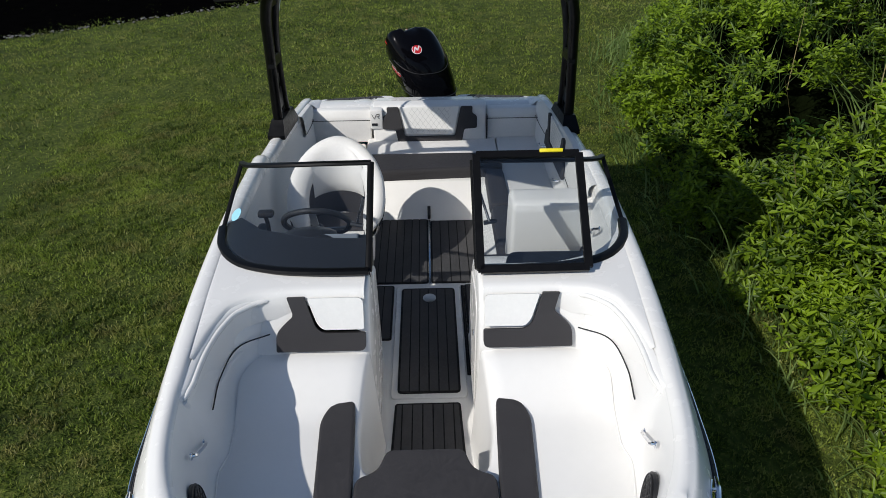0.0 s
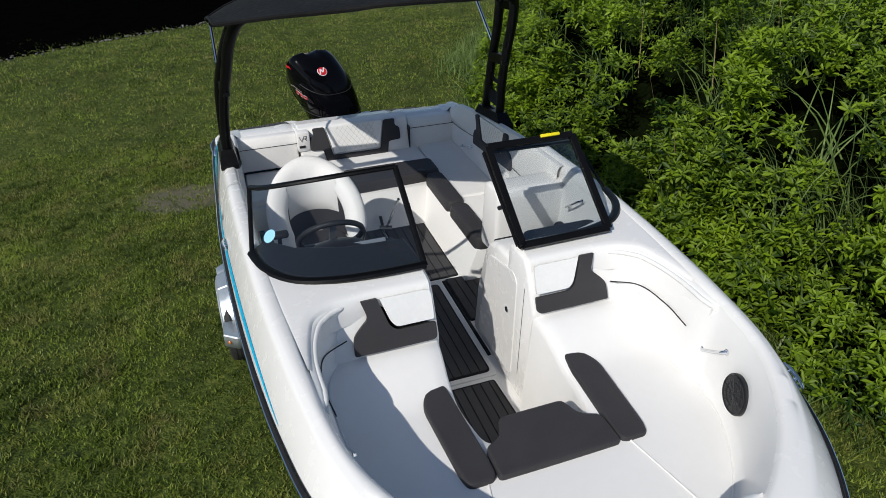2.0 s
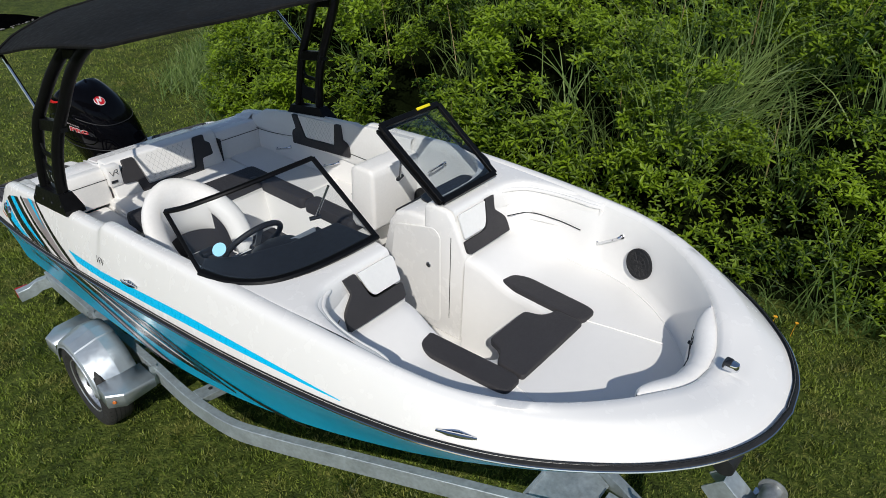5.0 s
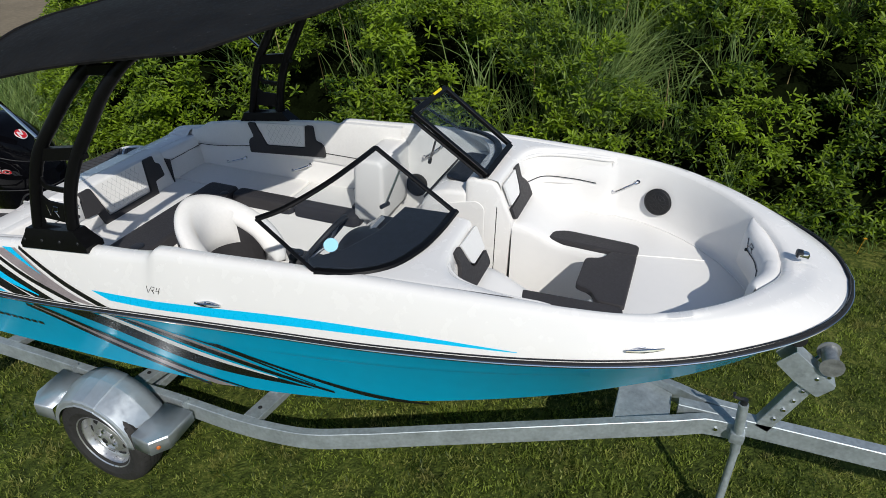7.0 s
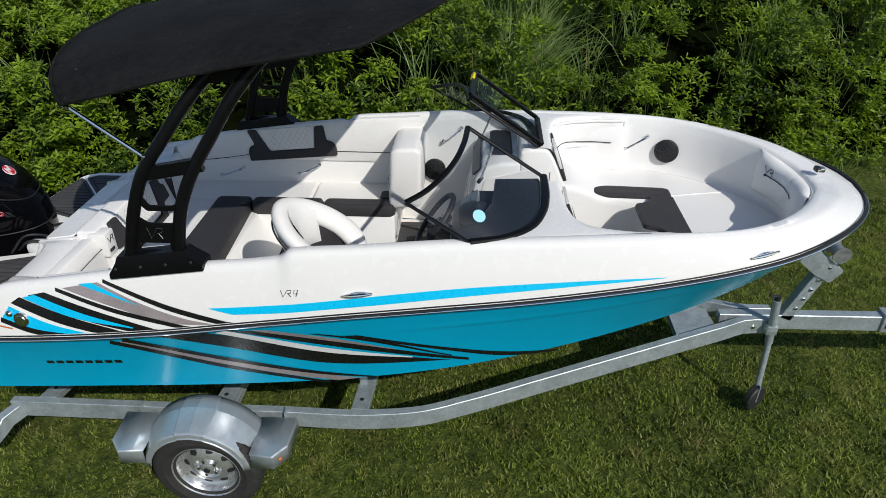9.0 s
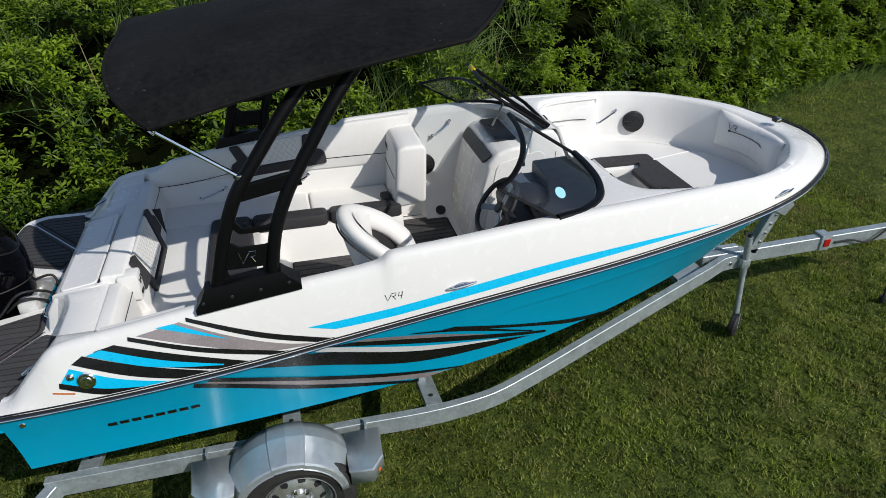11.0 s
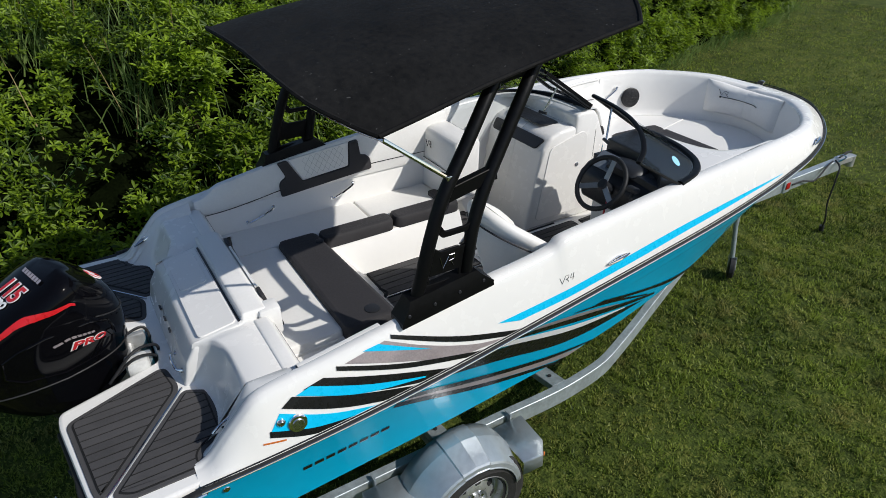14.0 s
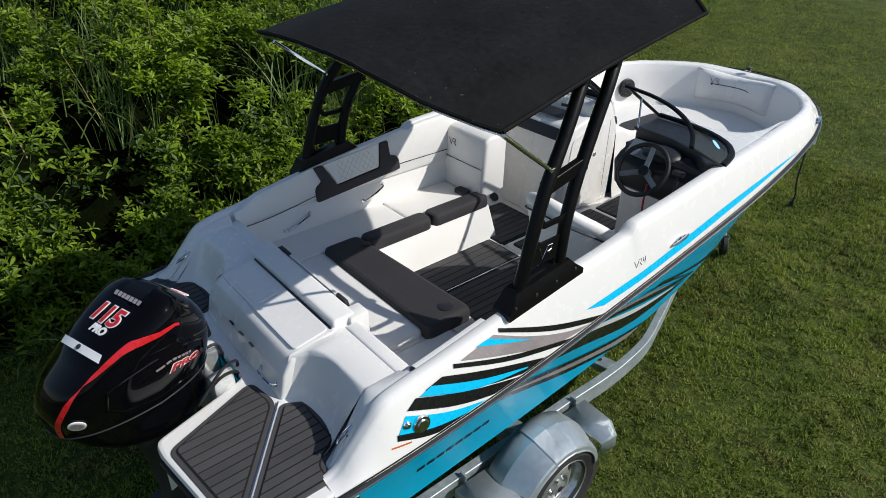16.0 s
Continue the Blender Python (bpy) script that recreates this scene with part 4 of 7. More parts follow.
def u_pad(m, w, h, flat, name):
    """A U of charcoal vinyl round a quilted white panel, on the plane of m."""
    out = [(0.17, 0), (0.83, 0), (0.865, 0.44), (1.0, 0.46), (1.0, 0.76), (0.95, 0.83), (0.955, 1.0), (0.83, 1.0), (0.765, 0.28), (0.235, 0.28), (0.17, 1.0), (0.045, 1.0), (0.05, 0.83), (0, 0.76), (0, 0.46), (0.135, 0.44)]
    if flat:
        out = [(0, 0), (1, 0), (1, 0.32), (0.965, 0.46), (0.90, 0.52), (0.895, 1.0), (0.795, 1.0), (0.755, 0.28), (0.245, 0.28), (0.13, 1.0), (0.03, 1.0), (0.085, 0.54), (0.02, 0.46), (0, 0.32)]
    out = [(w * a, h * b) for a, b in out]
    bm = bmesh.new()
    slab(bm, rounded([Vector(p) for p in out], 0.015, 2), -0.004, 0.016, 0.006, m=m)
    part(name, bm, GREY, boat, "charcoal vinyl backrest surround")
    low = 0.31 if flat else 0.32
    inn = [(w * 0.19 - 0.006, h), (w * 0.81 + 0.006, h), (w * 0.752, h * low), (w * 0.248, h * low)]
    if flat:
        inn = [(w * 0.14, h), (w * 0.79, h), (w * 0.748, h * low), (w * 0.252, h * low)]
    bm = bmesh.new()
    slab(bm, rounded([Vector(p) for p in inn], 0.012, 2), -0.004, 0.010, 0.005, m=m)
    q = part("quilted_backrest", bm, QUILT, boat, "white diamond-quilted backrest panel")
    bm = bmesh.new()
    for k in range(-6, 26):
        for s in (1, -1):
            a = [(0.045 * k + s * (v - h * 0.5) * 0.75, v) for v in np.linspace(h * low + 0.015, h * 0.96, 8)]
            a = [p for p in a if w * 0.27 < p[0] < w * 0.73]
            if len(a) > 1:
                tube(bm, [m @ Vector((p[0], p[1], 0.0098)) for p in a], 0.0014, 4)
    part("quilt_stitching", bm, STITCH, q)


SEAT = 1.24


def benches():
    def base_block(bm, low, high, z0, z1):
        """A moulded block with sloping sides: plan rectangles x0, x1, y0, y1 at its foot and its top."""
        ring = lambda q, z: [Vector((q[0], q[2], z)), Vector((q[1], q[2], z)), Vector((q[1], q[3], z)), Vector((q[0], q[3], z))]
        vs = grid(bm, [ring(low, z0), ring(high, z1)], close=True)
        bm.faces.new(vs[1])
        bmesh.ops.bevel(bm, geom=list(bm.edges), offset=0.012, segments=2, affect="EDGES", profile=0.5)

    # bases
    bm = bmesh.new()
    base_block(bm, (0.372, 0.96, 3.36, 5.2), (0.462, 0.96, 3.37, 5.2), FLOOR, SEAT - 0.05)
    part("port_bench_base", bm, LINER, boat, "white moulded bench base")
    bm = bmesh.new()
    base_block(bm, (-0.50, 0.52, 4.245, 5.2), (-0.50, 0.52, 4.435, 5.2), FLOOR, SEAT - 0.05)
    part("aft_bench_base", bm, LINER, boat, "white moulded bench base")
    bm = bmesh.new()
    prism(bm, [(4.55, FLOOR), (4.55, SEAT - 0.09), (5.2, SEAT - 0.09), (5.2, FLOOR)], -0.93, -0.50, 0.012)
    part("side_step", bm, LINER, boat, "white moulded step")
    # cushions
    for pts in ([(0.585, 3.42), (0.945, 3.42), (0.945, 4.04), (0.585, 4.04)], [(0.585, 4.05), (0.945, 4.05), (0.945, 5.14), (0.60, 5.14), (0.585, 4.5)], [(-0.49, 4.765), (0.59, 4.765), (0.59, 5.14), (-0.49, 5.14)], [(-0.92, 4.60), (-0.51, 4.60), (-0.51, 5.14), (-0.92, 5.14)]):
        low = 0.05 if pts[0][0] < -0.9 else 0.0
        bm = bmesh.new()
        slab(bm, rounded([Vector(p) for p in pts], 0.03), SEAT - 0.06 - low, SEAT - low, 0.018)
        part("seat_cushion", bm, VINYL, boat, "white vinyl seat cushion")
    for pts in ([(0.455, 3.37), (0.60, 3.37), (0.60, 3.92), (0.455, 3.92)], [(0.455, 3.93), (0.60, 3.93), (0.60, 4.48), (0.455, 4.48)], [(-0.54, 4.435), (0.60, 4.49), (0.60, 4.77), (-0.54, 4.77)]):
        bm = bmesh.new()
        slab(bm, rounded([Vector(p) for p in pts], 0.055), SEAT - 0.055, SEAT + 0.035, 0.03)
        part("seat_front_pad", bm, GREY, boat, "charcoal vinyl seat pad")
    # backrests along the port side and the stern
    for sd in (1, -1):
        ids = [i for i in range(NR) if (3.2 if sd > 0 else 4.75) < RAIL[i][1] < 5.2]
        bm = bmesh.new()
        rows = []
        for i in ids:
            y = RAIL[i][1]
            zt, d = ZTOP(y), LIPD(y)
            rise = (0.05 if sd > 0 else 0.0) * smooth01(3.70, 3.85, y) * (1 - smooth01(5.0, 5.15, y))
            rows.append([off(i, d - 0.012, zt - 0.01, sd), off(i, d - 0.008, zt - 0.012 + rise, sd), off(i, d + 0.006, zt - 0.006 + rise, sd), off(i, d + 0.035, zt - 0.012 + rise, sd), off(i, d + 0.048, zt - 0.035 + rise, sd), off(i, d + 0.055, 1.45, sd), off(i, d + 0.045, 1.425, sd), off(i, d + 0.01, 1.42, sd)])
        grid(bm, rows)
        part("side_backrest", bm, VINYL, boat, "white vinyl side backrest")
        bm = bmesh.new()
        tube(bm, [off(i, LIPD(RAIL[i][1]) + 0.055, 1.51 - 0.095 * smooth01(4.2, 5.1, RAIL[i][1]), sd) for i in ids], 0.003, 5)
        part("backrest_seam", bm, BLACKFILM, boat, "thin dark seam")
    u_pad(frame_on((0.934, 4.59, 1.418), (0, -1, 0.085), (0.05, 0, 1)), 0.72, 0.255, True, "side_backrest_pad")
    bm = bmesh.new()
    prism(bm, [(5.055, SEAT - 0.06), (5.140, 1.49), (5.165, 1.513), (5.278, 1.513), (5.290, 1.50), (5.290, SEAT - 0.06)], -0.435, 0.515, 0.014)
    part("stern_backrest", bm, VINYL, boat, "raised white vinyl stern backrest")
    for x0, x1 in ((-0.95, -0.455), (0.523, 0.95)):
        bm = bmesh.new()
        prism(bm, [(5.105, SEAT - 0.03), (5.135, 1.42), (5.165, 1.478), (5.24, 1.478), (5.24, SEAT - 0.03)], x0, x1, 0.014)
        part("aft_backrest", bm, VINYL, boat, "white vinyl stern backrest")
        bm = bmesh.new()
        tube(bm, [(x0, 5.131, 1.40), (x1, 5.131, 1.40)], 0.003, 5)
        part("backrest_seam", bm, BLACKFILM, boat, "thin dark seam")
    u_pad(frame_on((-0.355, 5.048, 1.185), (1, 0, 0), (0, 0.095, 0.33)), 0.79, 0.338, False, "stern_backrest_pad")
    bm = bmesh.new()
    box(bm, (0.516, 5.075, 1.21), (0.522, 5.135, 1.44), 0.001)
    part("backrest_gap", bm, GREY, boat)
    # latch block beside the walk-through
    bm = bmesh.new()
    box(bm, (-0.457, 5.085, 1.335), (-0.352, 5.20, 1.505), 0.014)
    lb = part("walkthrough_block", bm, VINYL, boat, "white walk-through latch block")
    bm = bmesh.new()
    box(bm, (-0.445, 5.078, 1.372), (-0.395, 5.088, 1.392), 0.003)
    part("latch", bm, PLASTIC, lb, "small black latch")
    emblem(lb, BLACKFILM, lambda u, v: Vector((-0.44 + 0.062 * u, 5.083, 1.430 + 0.042 * v)), 0.0026)
    # forward backrest block of the port bench
    bm = bmesh.new()
    prism(bm, [(3.17, FLOOR + 0.3), (3.16, 1.69), (3.19, 1.725), (3.34, 1.72), (3.39, 1.69), (3.42, SEAT - 0.02)], 0.50, 0.98, 0.03)
    pb = part("companion_backrest", bm, VINYL, boat, "white companion seat backrest")
    bm = bmesh.new()
    tube(bm, [(0.52, 3.412, 1.47), (0.96, 3.412, 1.47)], 0.003, 5)
    part("backrest_seam", bm, BLACKFILM, pb)
    emblem(pb, BLACKFILM, lambda u, v: Vector((0.90 - 0.075 * u, 3.412 - 0.10 * 0.06, 1.575 + 0.05 * v)), 0.0028)
    bm = bmesh.new()
    slab(bm, rect(0.61, 0.74, 3.42, 3.50, 0.03), SEAT, SEAT + 0.03, 0.01)
    part("seat_corner_pad", bm, GREY, boat, "charcoal vinyl corner pad")


def handle(a, b, out, r=0.009, name="grab_handle"):
    a, b, out = Vector(a), Vector(b), Vector(out)
    bm = bmesh.new()
    tube(bm, spline([a, a + out * 0.8 + (b - a) * 0.06, a + out + (b - a) * 0.25, b + out - (b - a) * 0.25, b + out * 0.8 - (b - a) * 0.06, b], 18), r, 8)
    h = part(name, bm, CHROME, boat, "bent chrome grab handle")
    for p in (a, b):
        bm = bmesh.new()
        disc(bm, p, out, r * 1.9, 0.006, 14)
        part("handle_foot", bm, CHROME, h)


def helm_seat():
    cx, cy = -0.56, 3.60
    seat = base("helm_seat", (cx, cy, FLOOR), "white bucket helm seat with charcoal inserts on a pedestal", "boat seat")
    bm = bmesh.new()
    tube(bm, [(cx, cy, FLOOR), (cx, cy, FLOOR + 0.02), (cx, cy, FLOOR + 0.021), (cx, cy, 1.19)], [0.14, 0.13, 0.05, 0.05], 20)
    part("pedestal", bm, STEEL, seat, "grey metal pedestal")
    turn = lambda u: radians(128) * u
    rim_z = lambda u: 1.752 - 0.38 * abs(u) ** 1.6

    def at(u, r, z):
        """A point round the seat: u from one arm over the back to the other, r out from the middle."""
        lean = 0.06 * max(0.0, math.cos(turn(u))) * (z - 1.2) / 0.6
        return Vector((cx + r * 1.04 * math.sin(turn(u)), cy + r * math.cos(turn(u)) + lean, z))

    US, VS = np.linspace(-1, 1, 41), np.linspace(0, 1, 10)
    bm = bmesh.new()
    grid(bm, [[at(u, 0.13 + 0.155 * v**0.5, 1.16 + (rim_z(u) - 0.015 - 1.16) * v) for u in US] for v in VS])
    grid(bm, [[at(u, 0.215 - 0.02 * math.sin(math.pi * v), 1.22 + (rim_z(u) - 1.22) * v) for u in US] for v in VS])
    for e in (-1, 1):
        grid(bm, [[at(e, r, z) for r, z in ((0.13 + 0.155 * v**0.5, 1.16 + (rim_z(e) - 0.015 - 1.16) * v), (0.215, 1.22 + (rim_z(e) - 1.22) * v))] for v in VS])
    part("shell", bm, VINYL, seat, "white moulded bucket shell", smooth=60)
    # padded roll along the upper edge, widest over the back
    bm = bmesh.new()
    tube(bm, [at(u, 0.234, rim_z(u)) for u in np.linspace(-1, 1, 61)], [float(0.072 * min(1.0, 0.45 + 4 * (1 - abs(u)))) for u in np.linspace(-1, 1, 61)], 16, flat=0.66)
    part("padded_rim", bm, VINYL, seat, "white padded rim", smooth=80)
    bm = bmesh.new()
    tube(bm, [at(u, 0.292, rim_z(u) - 0.028) for u in np.linspace(-0.97, 0.97, 50)], 0.0055, 6)
    part("piping", bm, GREY, seat, "thin charcoal piping")

    def lining(name, u0, u1, z0, z1, r, material, label, swell=0.0):
        bm = bmesh.new()
        rows = []
        for v in np.linspace(0, 1, 9):
            row = []
            for k in np.linspace(0, 1, 25):
                u = u0 + (u1 - u0) * k
                top = rim_z(u) + z1 if z1 < 0.2 else z1
                row.append(at(u, r - swell * (math.sin(math.pi * k) * math.sin(math.pi * v)) ** 0.5, z0 + (top - z0) * v))
            rows.append(row)
        grid(bm, rows)
        part(name, bm, material, seat, label, smooth=60)

    lining("back_insert", -0.78, 0.78, 1.30, -0.03, 0.190, GREY, "charcoal back insert", 0.004)
    lining("head_pad", -0.44, 0.44, 1.47, 0.035, 0.186, VINYL, "white padded upper backrest", 0.035)
    # cushion: white front, charcoal rear part with a rounded edge
    bm = bmesh.new()
    slab(bm, rounded([(cx - 0.235, cy - 0.24), (cx + 0.235, cy - 0.24), (cx + 0.22, cy + 0.06), (cx + 0.15, cy + 0.16), (cx - 0.15, cy + 0.16), (cx - 0.22, cy + 0.06)], 0.07), 1.19, 1.32, 0.035)
    part("cushion", bm, VINYL, seat, "white vinyl cushion")
    bm = bmesh.new()
    slab(bm, rounded([(cx - 0.19, cy - 0.06), (cx + 0.19, cy - 0.06), (cx + 0.18, cy + 0.06), (cx + 0.12, cy + 0.15), (cx - 0.12, cy + 0.15), (cx - 0.18, cy + 0.06)], 0.06), 1.31, 1.345, 0.014)
    part("cushion_insert", bm, GREY, seat, "charcoal cushion insert")
    bm = bmesh.new()
    tube(bm, [Vector((cx + 0.195 * math.cos(q), cy - 0.05 + 0.205 * math.sin(q), 1.333)) for q in np.linspace(0, math.pi, 24)], 0.006, 6)
    part("cushion_piping", bm, VINYL, seat, "white piping")


def stern():
    LOW = 1.19
    # transom top with its raised lid, and the slope down to the platform
    bm = bmesh.new()
    prism(bm, [(5.22, LOW), (5.22, 1.462), (5.25, 1.474), (5.31, 1.474), (5.495, 1.446), (5.545, 1.42), (5.60, 1.33), (5.63, 1.20), (5.63, 1.0), (5.22, 1.0)], -0.455, 0.455, 0.016)
    part("transom_top", bm, WHITE, boat, "white moulded transom top", smooth=50)
    for sd in (-1, 1):
        bm = bmesh.new()
        rows = []
        for k in range(17):
            s = k / 16
            bow = math.sin(math.pi * s) ** 0.4
            x = sd * (0.44 + 0.455 * s)
            end = (5.605, 0.06) if s < 0.5 else (5.645, 0.235)
            back = lambda t: (end[0] - end[1] * t) * (1 - bow) + (5.52 - 0.105 * t) * bow
            top = 1.474 - 0.032 * (1 - smooth01(0.0, 0.18, s))
            rows.append([(x, 5.22, LOW), (x, 5.22, 1.462), (x, 5.25, 1.474)] + [(x, back(t) - 0.012 * (t > 0.98), LOW + 0.015 + (top - LOW - 0.015) * t) for t in (1.0, 0.97, 0.85, 0.6, 0.3, 0.08)] + [(x, back(0) + 0.03, LOW + 0.012)])
        grid(bm, rows)
        part("quarter_niche", bm, WHITE, boat, "white scooped boarding niche", smooth=50)
        # solid quarter between the niche and the rail, with its ramp down to the platform
        ids = [i for i in range(NR) if 5.20 < RAIL[i][1] < 5.668]
        bm = bmesh.new()
        rows = []
        for i in ids:
            y = RAIL[i][1]
            lip = off(i, LIPD(y) + 0.006, ZTOP(y) - 0.012, sd)
            x = 0.885 + 0.19 * max(0.0, y - 5.40)
            z = max(1.203, min(1.478, 1.478 - 1.16 * (y - 5.412)))
            hi = min(lip.z, z + 0.03)
            rows.append([lip, (sd * (abs(lip.x) * 0.7 + x * 0.3), lip.y, (hi + lip.z) / 2), (sd * (x + 0.035), y, z + 0.006), (sd * (x + 0.012), y, z), (sd * x, y, z - 0.014), (sd * x, y, 1.185)])
        grid(bm, rows)
        part("quarter_ramp", bm, WHITE, boat, "white moulded quarter ramp", smooth=40)
        ids = [i for i in range(NR) if RAIL[i][1] > 5.6]
        bm = bmesh.new()
        grid(bm, [[off(i, LIPD(RAIL[i][1]) + 0.012, ZTOP(RAIL[i][1]) - 0.02, sd), off(i, LIPD(RAIL[i][1]) + 0.03, max(1.20, ZTOP(RAIL[i][1]) - 0.12), sd), off(i, LIPD(RAIL[i][1]) + 0.05, 1.19, sd)] for i in ids])
        part("quarter_side", bm, WHITE, boat, "white quarter moulding")
    tilt = Matrix.Translation((0, 5.312, 1.473)) @ Matrix.Rotation(-math.atan(0.028 / 0.185), 4, "X")
    bm = bmesh.new()
    slab(bm, rect(-0.425, 0.425, 0.0, 0.20, 0.03), -0.006, 0.007, 0.004, m=tilt)
    lid = part("transom_lid", bm, WHITE, boat, "white hatch lid on the transom")
    bm = bmesh.new()
    box(bm, (-0.43, -0.018, -0.004), (0.43, -0.006, 0.003), 0.001, m=tilt)
    part("lid_groove", bm, PLASTIC, lid, "dark groove")
    bm = bmesh.new()
    slab(bm, rect(0.03, 0.39, 0.025, 0.18, 0.03), 0.006, 0.010, 0.002, m=tilt)
    part("lid_panel", bm, WHITE, lid)
    # swim platform round the motor well
    half = [(1.09, 5.40), (1.115, 5.99), (1.05, 6.125), (0.42, 6.205), (0.32, 6.20), (0.20, 5.80), (0.165, 5.70)]
    outline = [Vector((-x, y)) for x, y in half] + [Vector((x, y)) for x, y in half[::-1]]
    bm = bmesh.new()
    slab(bm, rounded(outline, [0, 0.03, 0.09, 0.04, 0.04, 0.05, 0.03, 0.03, 0.05, 0.04, 0.04, 0.09, 0.03, 0]), 1.15, 1.205, 0.02)
    part("swim_platform", bm, WHITE, boat, "white swim platform")
    low = [Vector((p.x * (0.99 if abs(p.x) > 0.5 else 1.03), p.y - (0.012 if p.y > 5.9 else 0.0))) for p in outline]
    bm = bmesh.new()
    slab(bm, rounded(low, [0, 0.03, 0.09, 0.04, 0.04, 0.05, 0.03, 0.03, 0.05, 0.04, 0.04, 0.09, 0.03, 0]), 1.075, 1.165, 0.004)
    part("platform_underside", bm, TEAL, boat, "teal platform underside")
    ring = [(-1.13, 5.70, 1.186), (-1.125, 5.95, 1.17), (-1.08, 6.07, 1.165), (-1.0, 6.125, 1.163), (-0.7, 6.165, 1.16), (-0.42, 6.20, 1.16)]
    for sd in (1, -1):
        bm = bmesh.new()
        tube(bm, [(sd * x, y, z) for x, y, z in spline(ring, 26)], 0.021, 8, flat=0.8)
        part("rub_rail", bm, RUBBER, boat, "black rubber rub rail")
        bm = bmesh.new()
        tube(bm, [(sd * x * 1.018, y + 0.004, z) for x, y, z in spline(ring, 26)], 0.007, 6)
        part("rub_rail_insert", bm, CHROME, boat, "bright metal insert strip")
    lab = "dark grey planked foam platform mat"
    for sd in (-1, 1):
        inner = [(sd * 0.425, 6.175), (sd * 1.015, 6.107), (sd * 0.452, 5.650), (sd * 0.235, 5.685)]
        outer = [(sd * 0.979, 6.056), (sd * 1.035, 5.98), (sd * 1.035, 5.70), (sd * 1.005, 5.668), (sd * 0.935, 5.668), (sd * 0.845, 5.535), (sd * 0.54, 5.53), (sd * 0.473, 5.643)]
        for o, r in ((inner, [0.05, 0.11, 0.06, 0.06]), (outer, 0.038)):
            planked("platform_mat", rounded([Vector(p) for p in o], r, 6), 1.205, lab, pitch=0.05, gap=0.009, border=0.022)
        bm = bmesh.new()
        bar(bm, [(sd * 0.975, 6.066, 1.209), (sd * 0.458, 5.645, 1.209)], 0.008, 0.012)
        part("mat_divider", bm, STEEL, boat, "bright metal strip between the mats")
    # white wall of the motor well
    bm = bmesh.new()
    cut = rounded([Vector(p) for p in ((-0.335, 6.19), (-0.205, 5.80), (-0.165, 5.69), (0.165, 5.69), (0.205, 5.80), (0.335, 6.19))], [0, 0.06, 0.06, 0.06, 0.06, 0], 5)
    grid(bm, [[Vector((p.x * k, p.y, z)) for p in cut] for k, z in ((1.0, 1.195), (0.985, 1.12), (0.95, 0.95), (0.90, 0.84))])
    pan = [Vector((p.x * 0.90, p.y, 0.84)) for p in cut if p.y < 6.0]
    bm.faces.new([bm.verts.new(p) for p in pan])
    part("motor_well", bm, WHITE, boat, "white motor well wall")
    handle((-0.40, 5.615, 1.27), (-0.24, 5.615, 1.27), (0, 0.03, 0.01), 0.008)
    for x in (-0.12, 0.0, 0.12):
        bm = bmesh.new()
        box(bm, (x - 0.022, 5.600, 1.335), (x + 0.022, 5.6115, 1.342), 0.001)
        part("transom_vent", bm, PLASTIC, boat, "small dark vent")


